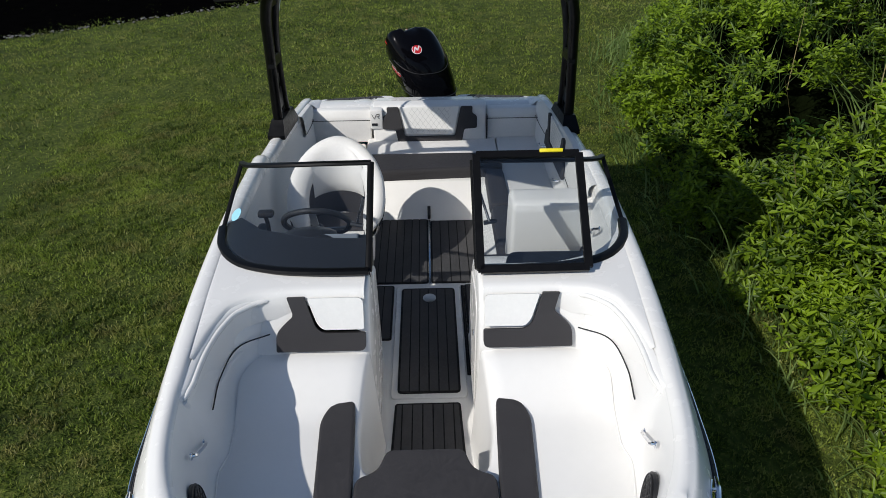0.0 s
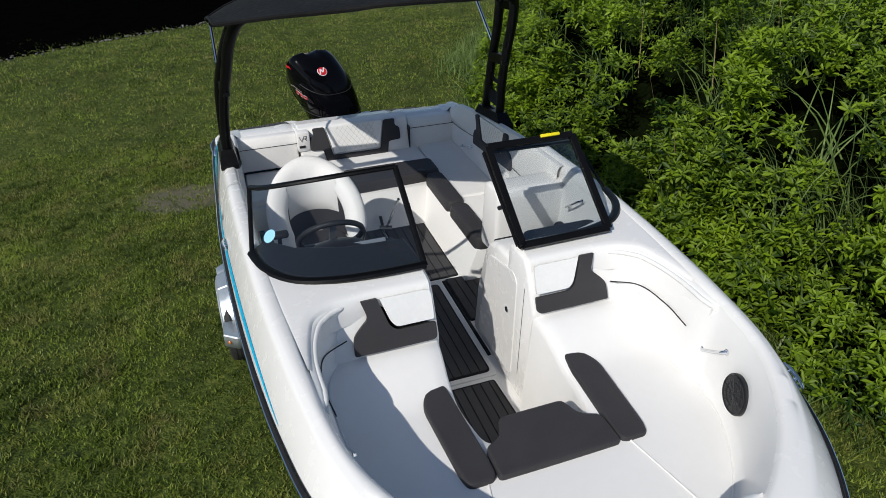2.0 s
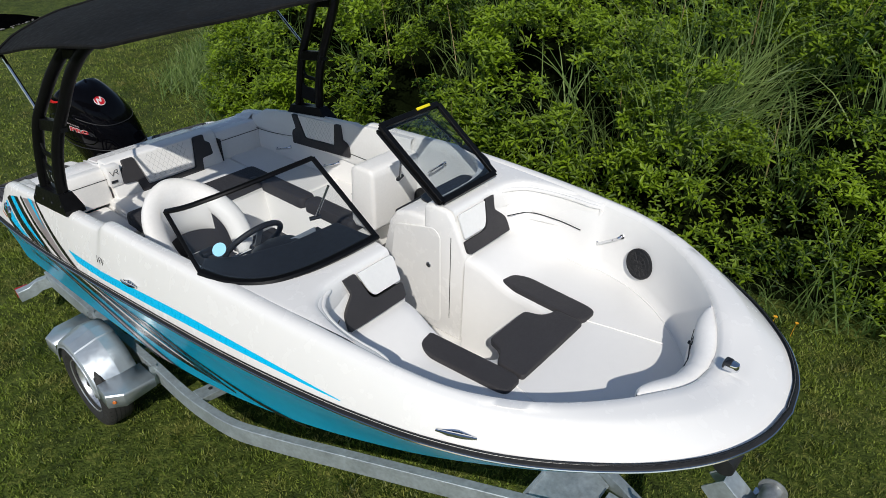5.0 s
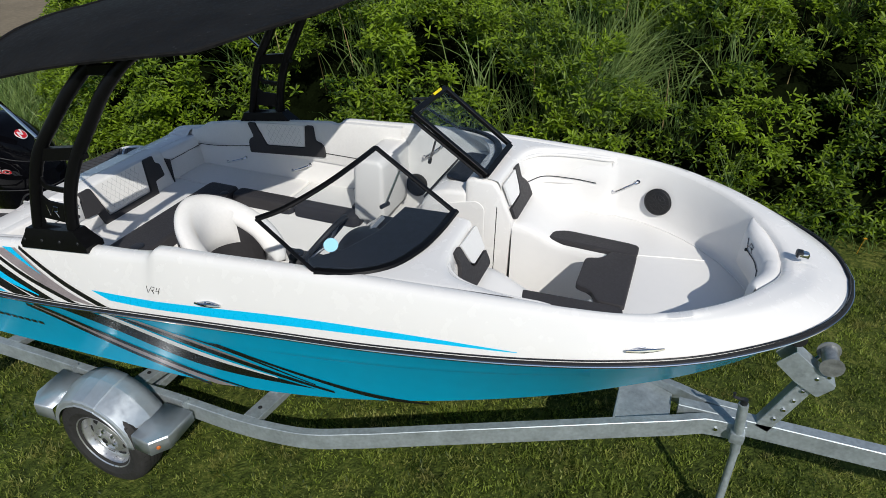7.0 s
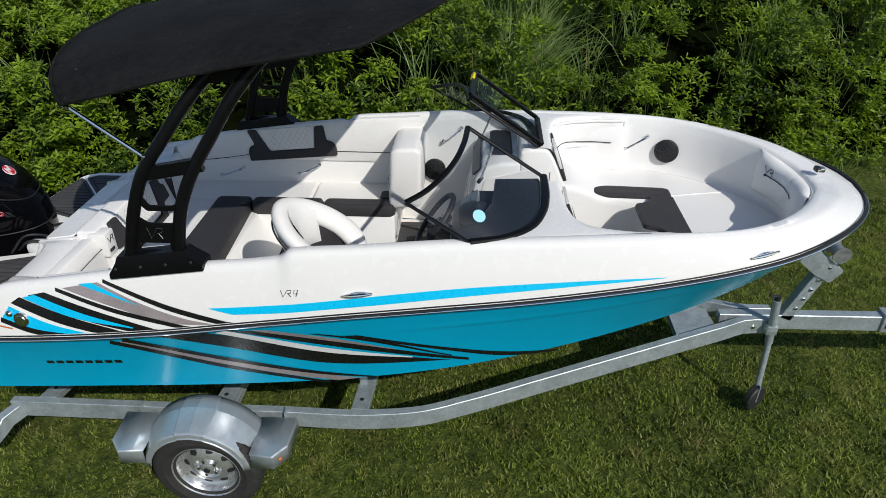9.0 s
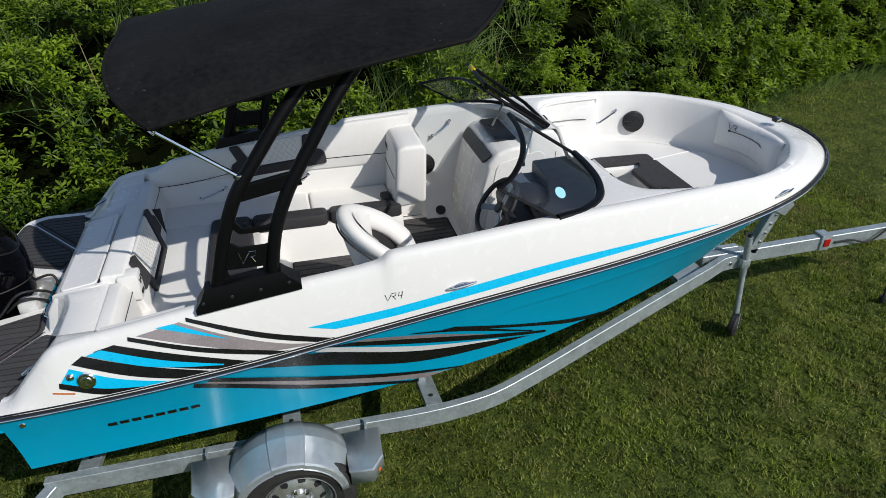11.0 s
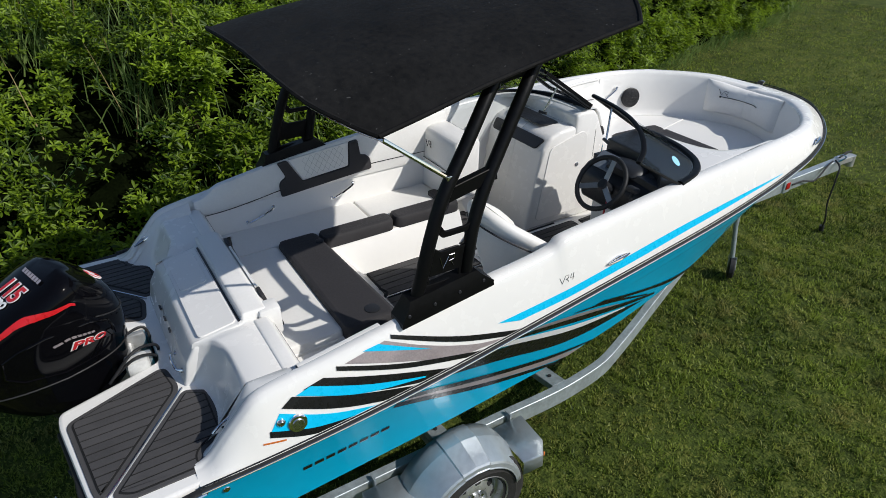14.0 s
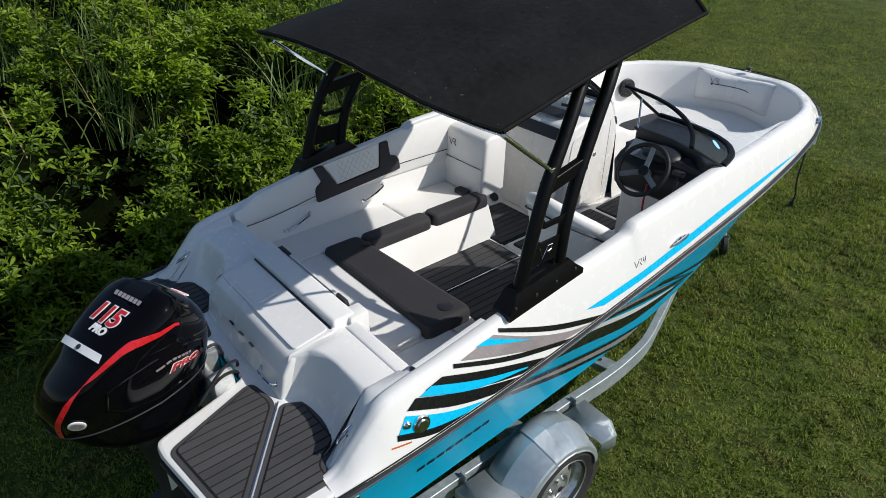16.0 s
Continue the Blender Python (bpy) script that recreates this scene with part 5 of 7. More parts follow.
def fittings():
    # pop-up cleats on the topsides
    def cleat(m):
        bm = bmesh.new()
        slab(bm, rounded([(-0.085, 0), (0, -0.018), (0.085, 0), (0, 0.018)], 0.02), 0, 0.006, 0.003, m=m)
        tube(bm, [m @ Vector(q) for q in ((-0.08, 0, 0.014), (-0.03, 0, 0.022), (0.03, 0, 0.022), (0.08, 0, 0.014))], [0.005, 0.009, 0.009, 0.005], 8)
        tube(bm, [m @ Vector((-0.025, 0, 0)), m @ Vector((-0.025, 0, 0.02))], 0.007, 8)
        tube(bm, [m @ Vector((0.025, 0, 0)), m @ Vector((0.025, 0, 0.02))], 0.007, 8)
        part("cleat", bm, CHROME, boat, "chrome cleat")

    for y, z in ((1.245, 1.764), (3.357, 1.585)):
        for sd in (-1, 1):
            at = lambda yy, zz: Vector((sd * side_x(yy, zz), yy, zz))
            o = at(y, z)
            x, up = at(y + 0.05, z + (RAILZ(y + 0.05) - RAILZ(y))) - o, at(y, z + 0.02) - o
            m = frame_on(o, x, up if sd < 0 else -up)
            if (m.to_3x3() @ Vector((0, 0, 1))).x * sd < 0:
                m = m @ Matrix.Diagonal((1, -1, -1, 1))
            cleat(m)
    for sd in (-1, 1):
        m = frame_on((sd * 0.965, 5.535, 1.348), (0, 1, -0.5), (0.0, 0.5, 1))
        if (m.to_3x3() @ Vector((0, 0, 1))).x * sd > 0:
            m = m @ Matrix.Diagonal((1, -1, -1, 1))
        cleat(m)
    # bow light
    bm = bmesh.new()
    slab(bm, rounded([(-0.020, 0.565), (0.020, 0.565), (0.030, 0.625), (-0.030, 0.625)], 0.018), 1.836, 1.866, 0.014)
    bl = part("bow_light", bm, CHROME, boat, "small chrome bow light")
    # black lens, enlarged to imitate the dark reflection in the chrome
    bm = bmesh.new()
    slab(bm, rounded([(-0.024, 0.592), (0.024, 0.592), (0.027, 0.628), (-0.027, 0.628)], 0.012), 1.840, 1.868, 0.010)
    part("lens", bm, PLASTIC, bl)
    # fuel filler and vent
    for name, y, z, r in (("fuel_filler", 5.265, 1.34, 0.045), ("tank_vent", 5.335, 1.368, 0.02)):
        bm = bmesh.new()
        disc(bm, (-side_x(y, z) + 0.001, y, z), (-1, 0.05, 0.12), r, 0.014)
        f = part(name, bm, CHROME, boat, "round chrome cap")
        bm = bmesh.new()
        disc(bm, (-side_x(y, z) - 0.012, y, z + 0.001), (-1, 0.05, 0.12), r * 0.62, 0.006)
        part("cap", bm, STEEL, f)
    bm = bmesh.new()
    disc(bm, (-side_x(5.62, 1.12) + 0.002, 5.62, 1.12), (-1, 0, 0), 0.016, 0.01)
    part("drain_fitting", bm, CHROME, boat, "small chrome drain")

    # loudspeakers in the cockpit sides
    def speaker(at, normal, r=0.088):
        bm = bmesh.new()
        disc(bm, at, normal, r, 0.02, 28, lip=0.006)
        s = part("loudspeaker", bm, SPEAKER, boat, "round black loudspeaker")
        n = Vector(normal).normalized()
        m = Matrix.Translation(Vector(at) + n * 0.02) @ n.to_track_quat("Z", "Y").to_matrix().to_4x4()
        for k in range(6):
            bm = bmesh.new()
            a = math.pi * k / 6
            tube(bm, [m @ Vector((-r * 0.8 * math.cos(a), -r * 0.8 * math.sin(a), 0)), m @ Vector((r * 0.8 * math.cos(a), r * 0.8 * math.sin(a), 0))], 0.003, 5)
            part("grille_bar", bm, RUBBER, s)
        for q in (0.3, 0.6, 0.9):
            bm = bmesh.new()
            tube(bm, [m @ Vector((r * q * math.cos(a), r * q * math.sin(a), 0)) for a in (2 * math.pi * k / 24 for k in range(25))], 0.003, 5, cap=False)
            part("grille_ring", bm, RUBBER, s)

    for sd in (-1, 1):
        speaker((sd * 0.772, 1.33, 1.635), (-sd * 0.95, 0.28, 0.10))
        speaker((sd * 0.937, 3.09, 1.375), (-sd, 0, 0.1))
        handle((sd * 0.838, 1.63, 1.62), (sd * 0.812, 1.475, 1.735), (-sd * 0.016, 0, 0.0), 0.0075)
    handle((0.94, 4.86, 1.285), (0.94, 4.66, 1.355), (-0.03, 0, 0.0), 0.0075)
    handle((0.94, 4.21, 1.31), (0.94, 4.03, 1.39), (-0.03, 0, 0.0), 0.0075)
    handle((0.93, 3.02, 1.62), (0.93, 2.88, 1.73), (-0.035, 0.0, 0.0), 0.0075)
    # cup holders in the aft bench
    bm = bmesh.new()
    disc(bm, (-0.44, 4.56, SEAT + 0.035), (0, 0, 1), 0.045, 0.006, lip=0.004)
    part("cup_holder", bm, PLASTIC, boat, "dark cup holder")
    bm = bmesh.new()
    disc(bm, (0.44, 4.52, SEAT + 0.034), (0, 0, 1), 0.030, 0.008, lip=0.004)
    part("cup_holder", bm, PLASTIC, boat, "black cup holder")
    bm = bmesh.new()
    disc(bm, (0.80, 2.985, 1.005), (-0.62, 0, 0.78), 0.042, 0.006)
    part("floor_drain", bm, PLASTIC, boat, "dark round floor fitting")
    # table leg socket and catch on the bench front
    bm = bmesh.new()
    tube(bm, [(0.02, 4.255, 0.965), (0.02, 4.24, 1.005), (0.02, 4.29, 1.05)], 0.012, 8)
    part("bench_catch", bm, PLASTIC, boat, "small black catch")


cockpit()
mats()
benches()
stern()
fittings()
helm_seat()


# ---- tower and canopy ----
def tower():
    tw = base("wake_tower", (0, 4.4, 1.6), "black metal wake tower carrying a black fabric canopy", "boat tower")
    AFT = [(1.025, 4.60, 1.685), (1.022, 4.555, 1.835), (1.012, 4.50, 2.01), (0.993, 4.42, 2.195), (0.955, 4.29, 2.37), (0.90, 4.14, 2.56), (0.83, 4.0, 2.70), (0.70, 3.9, 2.76)]
    FWD = [(1.025, 4.32, 1.685), (1.02, 4.30, 1.835), (1.006, 4.265, 1.99), (0.983, 4.19, 2.165), (0.945, 4.06, 2.37), (0.895, 3.90, 2.60), (0.83, 3.78, 2.73), (0.70, 3.68, 2.79)]
    for sd in (-1, 1):
        at = lambda p: Vector((sd * p[0], p[1], p[2]))
        z = lambda y: 1.605 + (4.70 - y) * 0.135
        bm = bmesh.new()
        rows = []
        for y0, y1, x0, x1, dz in ((4.70, 4.18, 1.085, 0.965, 0.0), (4.70, 4.18, 1.085, 0.965, 0.03), (4.66, 4.24, 1.073, 0.975, 0.085), (4.645, 4.27, 1.062, 0.983, 0.12)):
            rows.append([Vector((sd * x, y, z(y) + dz)) for x, y in ((x0, y0), (x0, y1), (x1, y1), (x1, y0))])
        vs = grid(bm, rows, close=True)
        bm.faces.new(vs[-1])
        bm.faces.new(vs[0][::-1])
        foot = part("tower_foot", bm, BLACK, tw, "black bolted tower foot", smooth=25)
        for y in (4.66, 4.52, 4.38, 4.24):
            bm = bmesh.new()
            disc(bm, (sd * 1.078, y, z(y) + 0.055), (sd, 0, 0.15), 0.009, 0.006, 10)
            part("bolt", bm, PLASTIC, foot)
        for pts in (AFT, FWD):
            bm = bmesh.new()
            tube(bm, [at(p) for p in spline(pts, 30)], 0.033, 12)
            part("leg", bm, BLACK, tw, "black tube leg")
        bm = bmesh.new()
        bar(bm, [at((0.985, 4.43, 2.185)), at((0.965, 4.12, 2.235))], 0.04, 0.07)
        part("brace", bm, BLACK, tw)
        bm = bmesh.new()
        bar(bm, [at((0.87, 4.07, 2.64)), at((0.865, 3.84, 2.67))], 0.035, 0.05)
        part("brace", bm, BLACK, tw)
        # panel between the legs with an open slot
        m = frame_on((sd * 1.025, 4.60, 1.715), (0, -1, 0), (-sd * 0.05, 0.2, 1))
        for poly in ([(0.0, 0.0), (0.28, 0.0), (0.28, 0.05), (0.0, 0.05)], [(0.0, 0.05), (0.07, 0.05), (0.05, 0.10), (0.0, 0.10)], [(0.23, 0.05), (0.28, 0.05), (0.28, 0.10), (0.22, 0.10)], [(0.0, 0.09), (0.28, 0.09), (0.29, 0.235), (0.22, 0.205), (0.10, 0.205), (0.035, 0.245)], [(0.03, 0.33), (0.09, 0.275), (0.22, 0.275), (0.30, 0.31), (0.30, 0.35), (0.215, 0.305), (0.10, 0.305), (0.05, 0.36)]):
            bm = bmesh.new()
            slab(bm, rounded([Vector((u + 0.26 * v, v)) for u, v in poly], 0.01, 2), -0.006, 0.006, 0.003, m=m)
            part("leg_panel", bm, BLACK, tw)
        out = m if (m.to_3x3() @ Vector((0, 0, 1))).x * sd > 0 else m @ Matrix.Translation((0.36, 0, 0)) @ Matrix.Diagonal((-1, 1, -1, 1))
        emblem(tw, STEEL, lambda u, v: out @ Vector((0.130 + 0.085 * u + 0.012 * v, 0.118 + 0.062 * v, 0.009)), 0.0019)
        bm = bmesh.new()
        tube(bm, [at((0.985, 4.385, 2.27)), at((0.975, 4.74, 2.545))], 0.011, 8)
        st = part("canopy_strut", bm, CHROME, tw, "chrome canopy strut")
        bm = bmesh.new()
        box(bm, at((0.985, 4.385, 2.27)) + Vector((-0.02, -0.02, -0.03)), at((0.985, 4.385, 2.27)) + Vector((0.02, 0.02, 0.02)), 0.006)
        part("strut_clamp", bm, STEEL, st)
    for pts in (AFT, FWD):
        a = pts[-1]
        bm = bmesh.new()
        tube(bm, [(-a[0], a[1], a[2]), (0, a[1] - 0.02, a[2] + 0.03), (a[0], a[1], a[2])], 0.036, 10)
        part("top_tube", bm, BLACK, tw, "black top tube")
    # canopy
    na, nb = 29, 21
    rows = []
    for b in np.linspace(0, 1, nb):
        row = []
        for a in np.linspace(-1, 1, na):
            c = 1 - abs(a) ** 2.2
            ya = 4.73 + 0.24 * (1 - a**4) + 0.05 * (a > 0) * a
            yf = 3.29 - 0.42 * c
            za = 2.545 + 0.17 * c + 0.06 * max(a, 0)
            zf = 2.825 + 0.12 * c
            y = ya + (yf - ya) * b
            z = za + (zf - za) * b + 0.05 * math.sin(math.pi * b) * (0.4 + 0.6 * c) + 0.008 * noise.noise((a * 3, b * 4, 2.0)) + 0.004 * noise.noise((a * 9, b * 2, 5.0))
            row.append(Vector((a * (1.0 - 0.02 * b), y, z)))
        rows.append(row)
    bm = bmesh.new()
    low = [[p - Vector((0, 0, 0.006)) for p in r] for r in rows]
    grid(bm, rows)
    grid(bm, low)
    can = part("canopy", bm, CANVAS, tw, "black fabric sun canopy", smooth=60)
    edge = rows[0] + [r[-1] for r in rows[1:]] + rows[-1][::-1][1:] + [r[0] for r in rows[::-1][1:]]
    bm = bmesh.new()
    tube(bm, edge, 0.011, 6, cap=False)
    part("hem", bm, CANVAS, can)
    bm = bmesh.new()
    tube(bm, [p - Vector((0, 0.02, 0.02)) for p in rows[0]], 0.011, 8)
    part("canopy_bow", bm, STEEL, tw, "bent metal canopy bow")


tower()


# ---- outboard motor ----
ENGINE = pose(0.015, 5.80, 0.02, 0, 0, 18)


def lean(p):
    """The turned and tilted motor leans to one side above its bracket."""
    x, y, z = p
    return ENGINE @ Vector((x - 0.33 * (max(z, 1.2) - 1.66) - 0.152 * (1 - min(max((z - 0.5) / 0.7, 0), 1)), y, z))


def outboard():
    ob = base("outboard_motor", (0, 5.95, 0.4), "glossy black outboard motor with red and white markings on the transom", "outboard motor")
    S = [(1.02, 0.28, 0.20, 0.15), (1.08, 0.30, 0.285, 0.20), (1.26, 0.36, 0.375, 0.235), (1.46, 0.38, 0.395, 0.258), (1.64, 0.37, 0.375, 0.258), (1.76, 0.34, 0.325, 0.242), (1.84, 0.325, 0.28, 0.208), (1.885, 0.31, 0.21, 0.155), (1.90, 0.30, 0.10, 0.07)]
    fs = [func([q[0] for q in S], [q[k] for q in S]) for k in (1, 2, 3)]

    def surf(deg, z, lift=0.0):
        """A point of the cowl: deg round from port over aft to starboard, z before the crown is shaped."""
        a = radians(deg)
        yc, ly, lx = (f(z) for f in fs)
        c, s = math.cos(a), math.sin(a)
        e = 2 / 2.7
        x, y = (lx * 1.04 + lift) * math.copysign(abs(c) ** e, c), (ly + lift) * math.copysign(abs(s) ** e, s)
        k = max(0.0, (z - 1.40) / 0.5)
        drop = 0.46 * k * max(0.0, y + 0.06) + 0.85 * k * max(0.0, -0.04 - y)
        x *= 1 - 0.22 * max(0.0, y) / 0.35
        up = lift if z > 1.8 else 0.0
        return lean((x, yc + y, z - drop + up))

    bm = bmesh.new()
    zs = [1.02, 1.04, 1.08, 1.16, 1.3, 1.4, 1.48, 1.56, 1.64, 1.70, 1.76, 1.80, 1.84, 1.865, 1.885, 1.895, 1.90]
    vs = grid(bm, [[surf(d, z) for d in np.arange(0, 360, 7.5)] for z in zs], close=True)
    bm.faces.new(vs[-1])
    bm.faces.new(vs[0][::-1])
    cowl = part("cowl", bm, COWL, ob, "glossy black cowl", smooth=60)

    def patch(name, d0, d1, z0, z1, material, skew=0.0, label="", lift=0.004, n=8):
        bm = bmesh.new()
        grid(bm, [[surf(d + skew * (z - z0), z, lift) for d in np.linspace(d0, d1, n)] for z in np.linspace(z0, z1, 4)])
        part(name, bm, material, cowl, label)

    # red accent: along the starboard shoulder, then down the aft corner
    path = [(187, 1.778), (180, 1.786), (172, 1.806), (163, 1.820), (155, 1.827), (146, 1.818), (138, 1.80), (130, 1.772), (122, 1.736), (118, 1.67), (115, 1.58), (110, 1.45), (105, 1.30)]
    path = spline([(d / 100, z, 0) for d, z in path], 40)
    bm = bmesh.new()
    w = lambda i: 0.6 + 1.2 * min(1, i / 10)
    grid(bm, [[surf(p[0] * 100 + k * 2.2 * w(i) * smooth01(20, 28, i), p[1] + k * 0.011 * w(i) * (1 - 0.6 * smooth01(20, 28, i)), 0.004) for k in (-1, 0, 1)] for i, p in enumerate(path)])
    part("red_accent", bm, RED, cowl, "red accent stripe")
    bm = bmesh.new()
    tube(bm, [surf(d, 1.30, 0.001) for d in np.arange(0, 361, 7.5)], 0.005, 6)
    part("cowl_seam", bm, RUBBER, cowl)
    bm = bmesh.new()
    tube(bm, [surf(d, 1.69, 0.001) for d in np.arange(200, 341, 7)], 0.004, 6)
    part("cowl_seam", bm, RUBBER, cowl)
    # side and front marks as plain shapes
    for d0, d1, z0, z1, m, n, skew in ((198, 178, 1.575, 1.592, SILVERFILM, 7, -30), (216, 206, 1.475, 1.545, PLASTIC, 2, -60)):
        for k in range(n):
            a, b = d0 + (d1 - d0) * k / n, d0 + (d1 - d0) * (k + 0.8) / n
            patch("side_mark", a, b, z0, z1, m, skew=skew, lift=0.0045, n=3)
    # raised edge round the side panel
    bm = bmesh.new()
    tube(bm, [surf(d, z, 0.001) for d, z in ((150, 1.62), (160, 1.66), (175, 1.67), (195, 1.665), (212, 1.64), (216, 1.56), (212, 1.40), (200, 1.36), (180, 1.36), (162, 1.40), (152, 1.48), (150, 1.62))], 0.006, 6)
    part("side_panel_edge", bm, COWL, cowl)
    # round emblem on the front, upper face
    c = surf(265, 1.882)
    nn = (surf(285, 1.882) - surf(245, 1.882)).cross(surf(265, 1.892) - surf(265, 1.865)).normalized()
    nn = ((nn if nn.z > 0 else -nn) + Vector((0, 0, 0.2))).normalized()
    for r, m, lift in ((0.047, WHITEFILM, -0.001), (0.042, RED, 0.0)):
        bm = bmesh.new()
        disc(bm, c + nn * lift, nn, r, 0.004, 28)
        part("emblem", bm, m, cowl, "round red and white emblem" if m is RED else "")
    bm = bmesh.new()
    q = Matrix.Translation(c + nn * 0.0045) @ nn.to_track_quat("Z", "Y").to_matrix().to_4x4()
    for a, b in (((-0.03, -0.028), (-0.012, 0.024)), ((-0.012, 0.024), (0.004, -0.012)), ((0.004, -0.012), (0.026, 0.03))):
        bar(bm, [q @ Vector((*a, 0)), q @ Vector((*b, 0))], 0.012, 0.003, up=nn)
    part("emblem_mark", bm, WHITEFILM, cowl)
    c = surf(128, 1.42)
    nn = (surf(133, 1.42) - surf(123, 1.42)).cross(surf(128, 1.45) - surf(128, 1.39)).normalized()
    nn = nn if nn.dot(surf(128, 1.42, 0.1) - c) > 0 else -nn
    for r, m, lift in ((0.036, WHITEFILM, 0.0), (0.028, SILVERFILM, 0.002)):
        bm = bmesh.new()
        disc(bm, c + nn * lift, nn, r, 0.006, 24)
        part("badge", bm, m, cowl, "small round badge")
    # marks on the aft, upper face
    prof = [surf(90, z) for z in np.linspace(1.90, 1.3, 200)]
    inv = ENGINE.inverted()
    pick = lambda yy: next(p for p in prof if (inv @ p).y >= yy)
    o = pick(0.46)
    across = ENGINE.to_3x3() @ Vector((-1, 0, 0))
    m = frame_on(o, across, pick(0.42) - pick(0.56))
    nz = m.to_3x3() @ Vector((0, 0, 1))
    if nz.z < 0:
        m = m @ Matrix.Diagonal((1, 1, -1, 1))

    cloud = np.array([surf(d, z) for z in np.linspace(1.42, 1.899, 90) for d in np.arange(40, 142, 1.0)])
    mi = np.array(m.inverted())
    flat = cloud @ mi[:3, :3].T + mi[:3, 3]

    def laid(x, y, lift):
        """A point of the mark's plane laid on to the cowl."""
        near = np.argsort((flat[:, 0] - x) ** 2 + (flat[:, 1] - y) ** 2)[:4]
        return m @ Vector((x, y, float(flat[near, 2].mean()) + lift))

    def on_side(x, y, lift):
        """A point of the side lettering laid on to the starboard side of the cowl."""
        return surf(183 + 175 * x, 1.500 + y, 0.001 + lift)

    def text(body, size, x, y, material, name, lift=0.004, bold=0.0, place=laid):
        cu = bpy.data.curves.new(name, "FONT")
        cu.body, cu.size, cu.extrude, cu.align_x, cu.shear, cu.offset = body, size, 0.001, "CENTER", 0.2, bold
        tmp = bpy.data.objects.new(name, cu)
        me = bpy.data.meshes.new_from_object(tmp)
        bpy.data.objects.remove(tmp)
        bm = bmesh.new()
        bm.from_mesh(me)
        for v in bm.verts:
            v.co = place(v.co.x + x, v.co.y + y, lift + v.co.z)
        part(name, bm, material, cowl, smooth=0)

    text("115", 0.118, -0.005, 0.022, WHITEFILM, "power_figure_outline", 0.005, 0.008)
    text("115", 0.118, -0.005, 0.022, RED, "power_figure", 0.008, 0.0025)
    text("PRO", 0.048, 0.012, -0.026, WHITEFILM, "model_word", 0.005, 0.003)
    text("PRO", 0.068, 0.065, 0.0, WHITEFILM, "side_word_outline", 0.002, 0.005, on_side)
    text("PRO", 0.068, 0.065, 0.0, RED, "side_word", 0.0045, 0.0015, on_side)
    for x0, x1, y0, y1, mm, n in ((-0.06, 0.12, 0.150, 0.172, SILVERFILM, 7), (-0.15, 0.11, -0.125, -0.09, WHITEFILM, 1)):
        for k in range(n):
            a, b = x0 + (x1 - x0) * k / n, x0 + (x1 - x0) * (k + (1 if n == 1 else 0.8)) / n
            bm = bmesh.new()
            grid(bm, [[laid(a + (b - a) * u, y0 + (y1 - y0) * v, 0.004) for u in np.linspace(0, 1, 8 if n == 1 else 3)] for v in (0, 0.5, 1)])
            part("maker_mark", bm, mm, cowl)
    bm = bmesh.new()
    disc(bm, laid(-0.02, -0.107, 0.005), m.to_3x3() @ Vector((0, 0, 1)), 0.012, 0.003, 16)
    part("plate_button", bm, PLASTIC, cowl)
    # lower cowl, leg and bracket
    bm = bmesh.new()
    E3 = lean
    grid(bm, [[E3((lx * math.cos(a), yc + ly * math.sin(a), z)) for a in np.linspace(0, 2 * math.pi, 25)] for z, yc, ly, lx in ((1.10, 0.28, 0.22, 0.15), (1.0, 0.27, 0.20, 0.13), (0.90, 0.27, 0.15, 0.09), (0.62, 0.29, 0.13, 0.05), (0.45, 0.31, 0.17, 0.045), (0.38, 0.32, 0.24, 0.05), (0.32, 0.32, 0.24, 0.05), (0.26, 0.32, 0.10, 0.02))])
    leg = part("leg", bm, PLASTIC, ob, "black motor leg")
    bm = bmesh.new()
    box(bm, (-0.16, 0.03, -0.008), (0.16, 0.38, 0.008), 0.004, m=ENGINE @ Matrix.Translation((0, 0.10, 0.50)))
    part("cavitation_plate", bm, PLASTIC, leg)
    for k in range(3):
        bm = bmesh.new()
        a = 2 * math.pi * k / 3
        slab(bm, rounded([(0.03, -0.03), (0.16, -0.06), (0.17, 0.04), (0.03, 0.03)], 0.02), 0, 0.008, 0.003, m=ENGINE @ Matrix.Translation((0, 0.57, 0.35)) @ Matrix.Rotation(a, 4, "Y") @ Matrix.Rotation(radians(65), 4, "X"))
        part("propeller_blade", bm, STEEL, leg)
    bm = bmesh.new()
    for sd in (-1, 1):
        box(bm, (sd * 0.10 - 0.02, 5.72, 0.80), (sd * 0.10 + 0.02, 5.86, 1.24), 0.015)
    tube(bm, [(-0.14, 5.82, 1.17), (0.14, 5.82, 1.17)], 0.03, 12)
    part("mounting_bracket", bm, ALU, ob, "cast metal mounting bracket")
    bm = bmesh.new()
    box(bm, (-0.20, 5.74, 1.14), (-0.09, 5.86, 1.26), 0.03)
    part("trim_pump", bm, pbr("pale_casting", (0.6, 0.6, 0.58), 0.45, var=0.2, vscale=15), ob, "pale cast trim unit")
    for pts in ([(-0.05, 5.70, 1.05), (-0.13, 5.71, 1.22), (-0.20, 5.80, 1.29), (-0.18, 5.92, 1.20)], [(-0.02, 5.70, 1.05), (-0.10, 5.69, 1.26), (-0.21, 5.80, 1.34), (-0.22, 5.95, 1.20)], [(0.05, 5.70, 1.1), (0.10, 5.72, 1.26), (0.08, 5.86, 1.24)]):
        bm = bmesh.new()
        tube(bm, spline(pts, 18), 0.008, 8)
        part("hose", bm, RUBBER, ob, "black hose")


outboard()


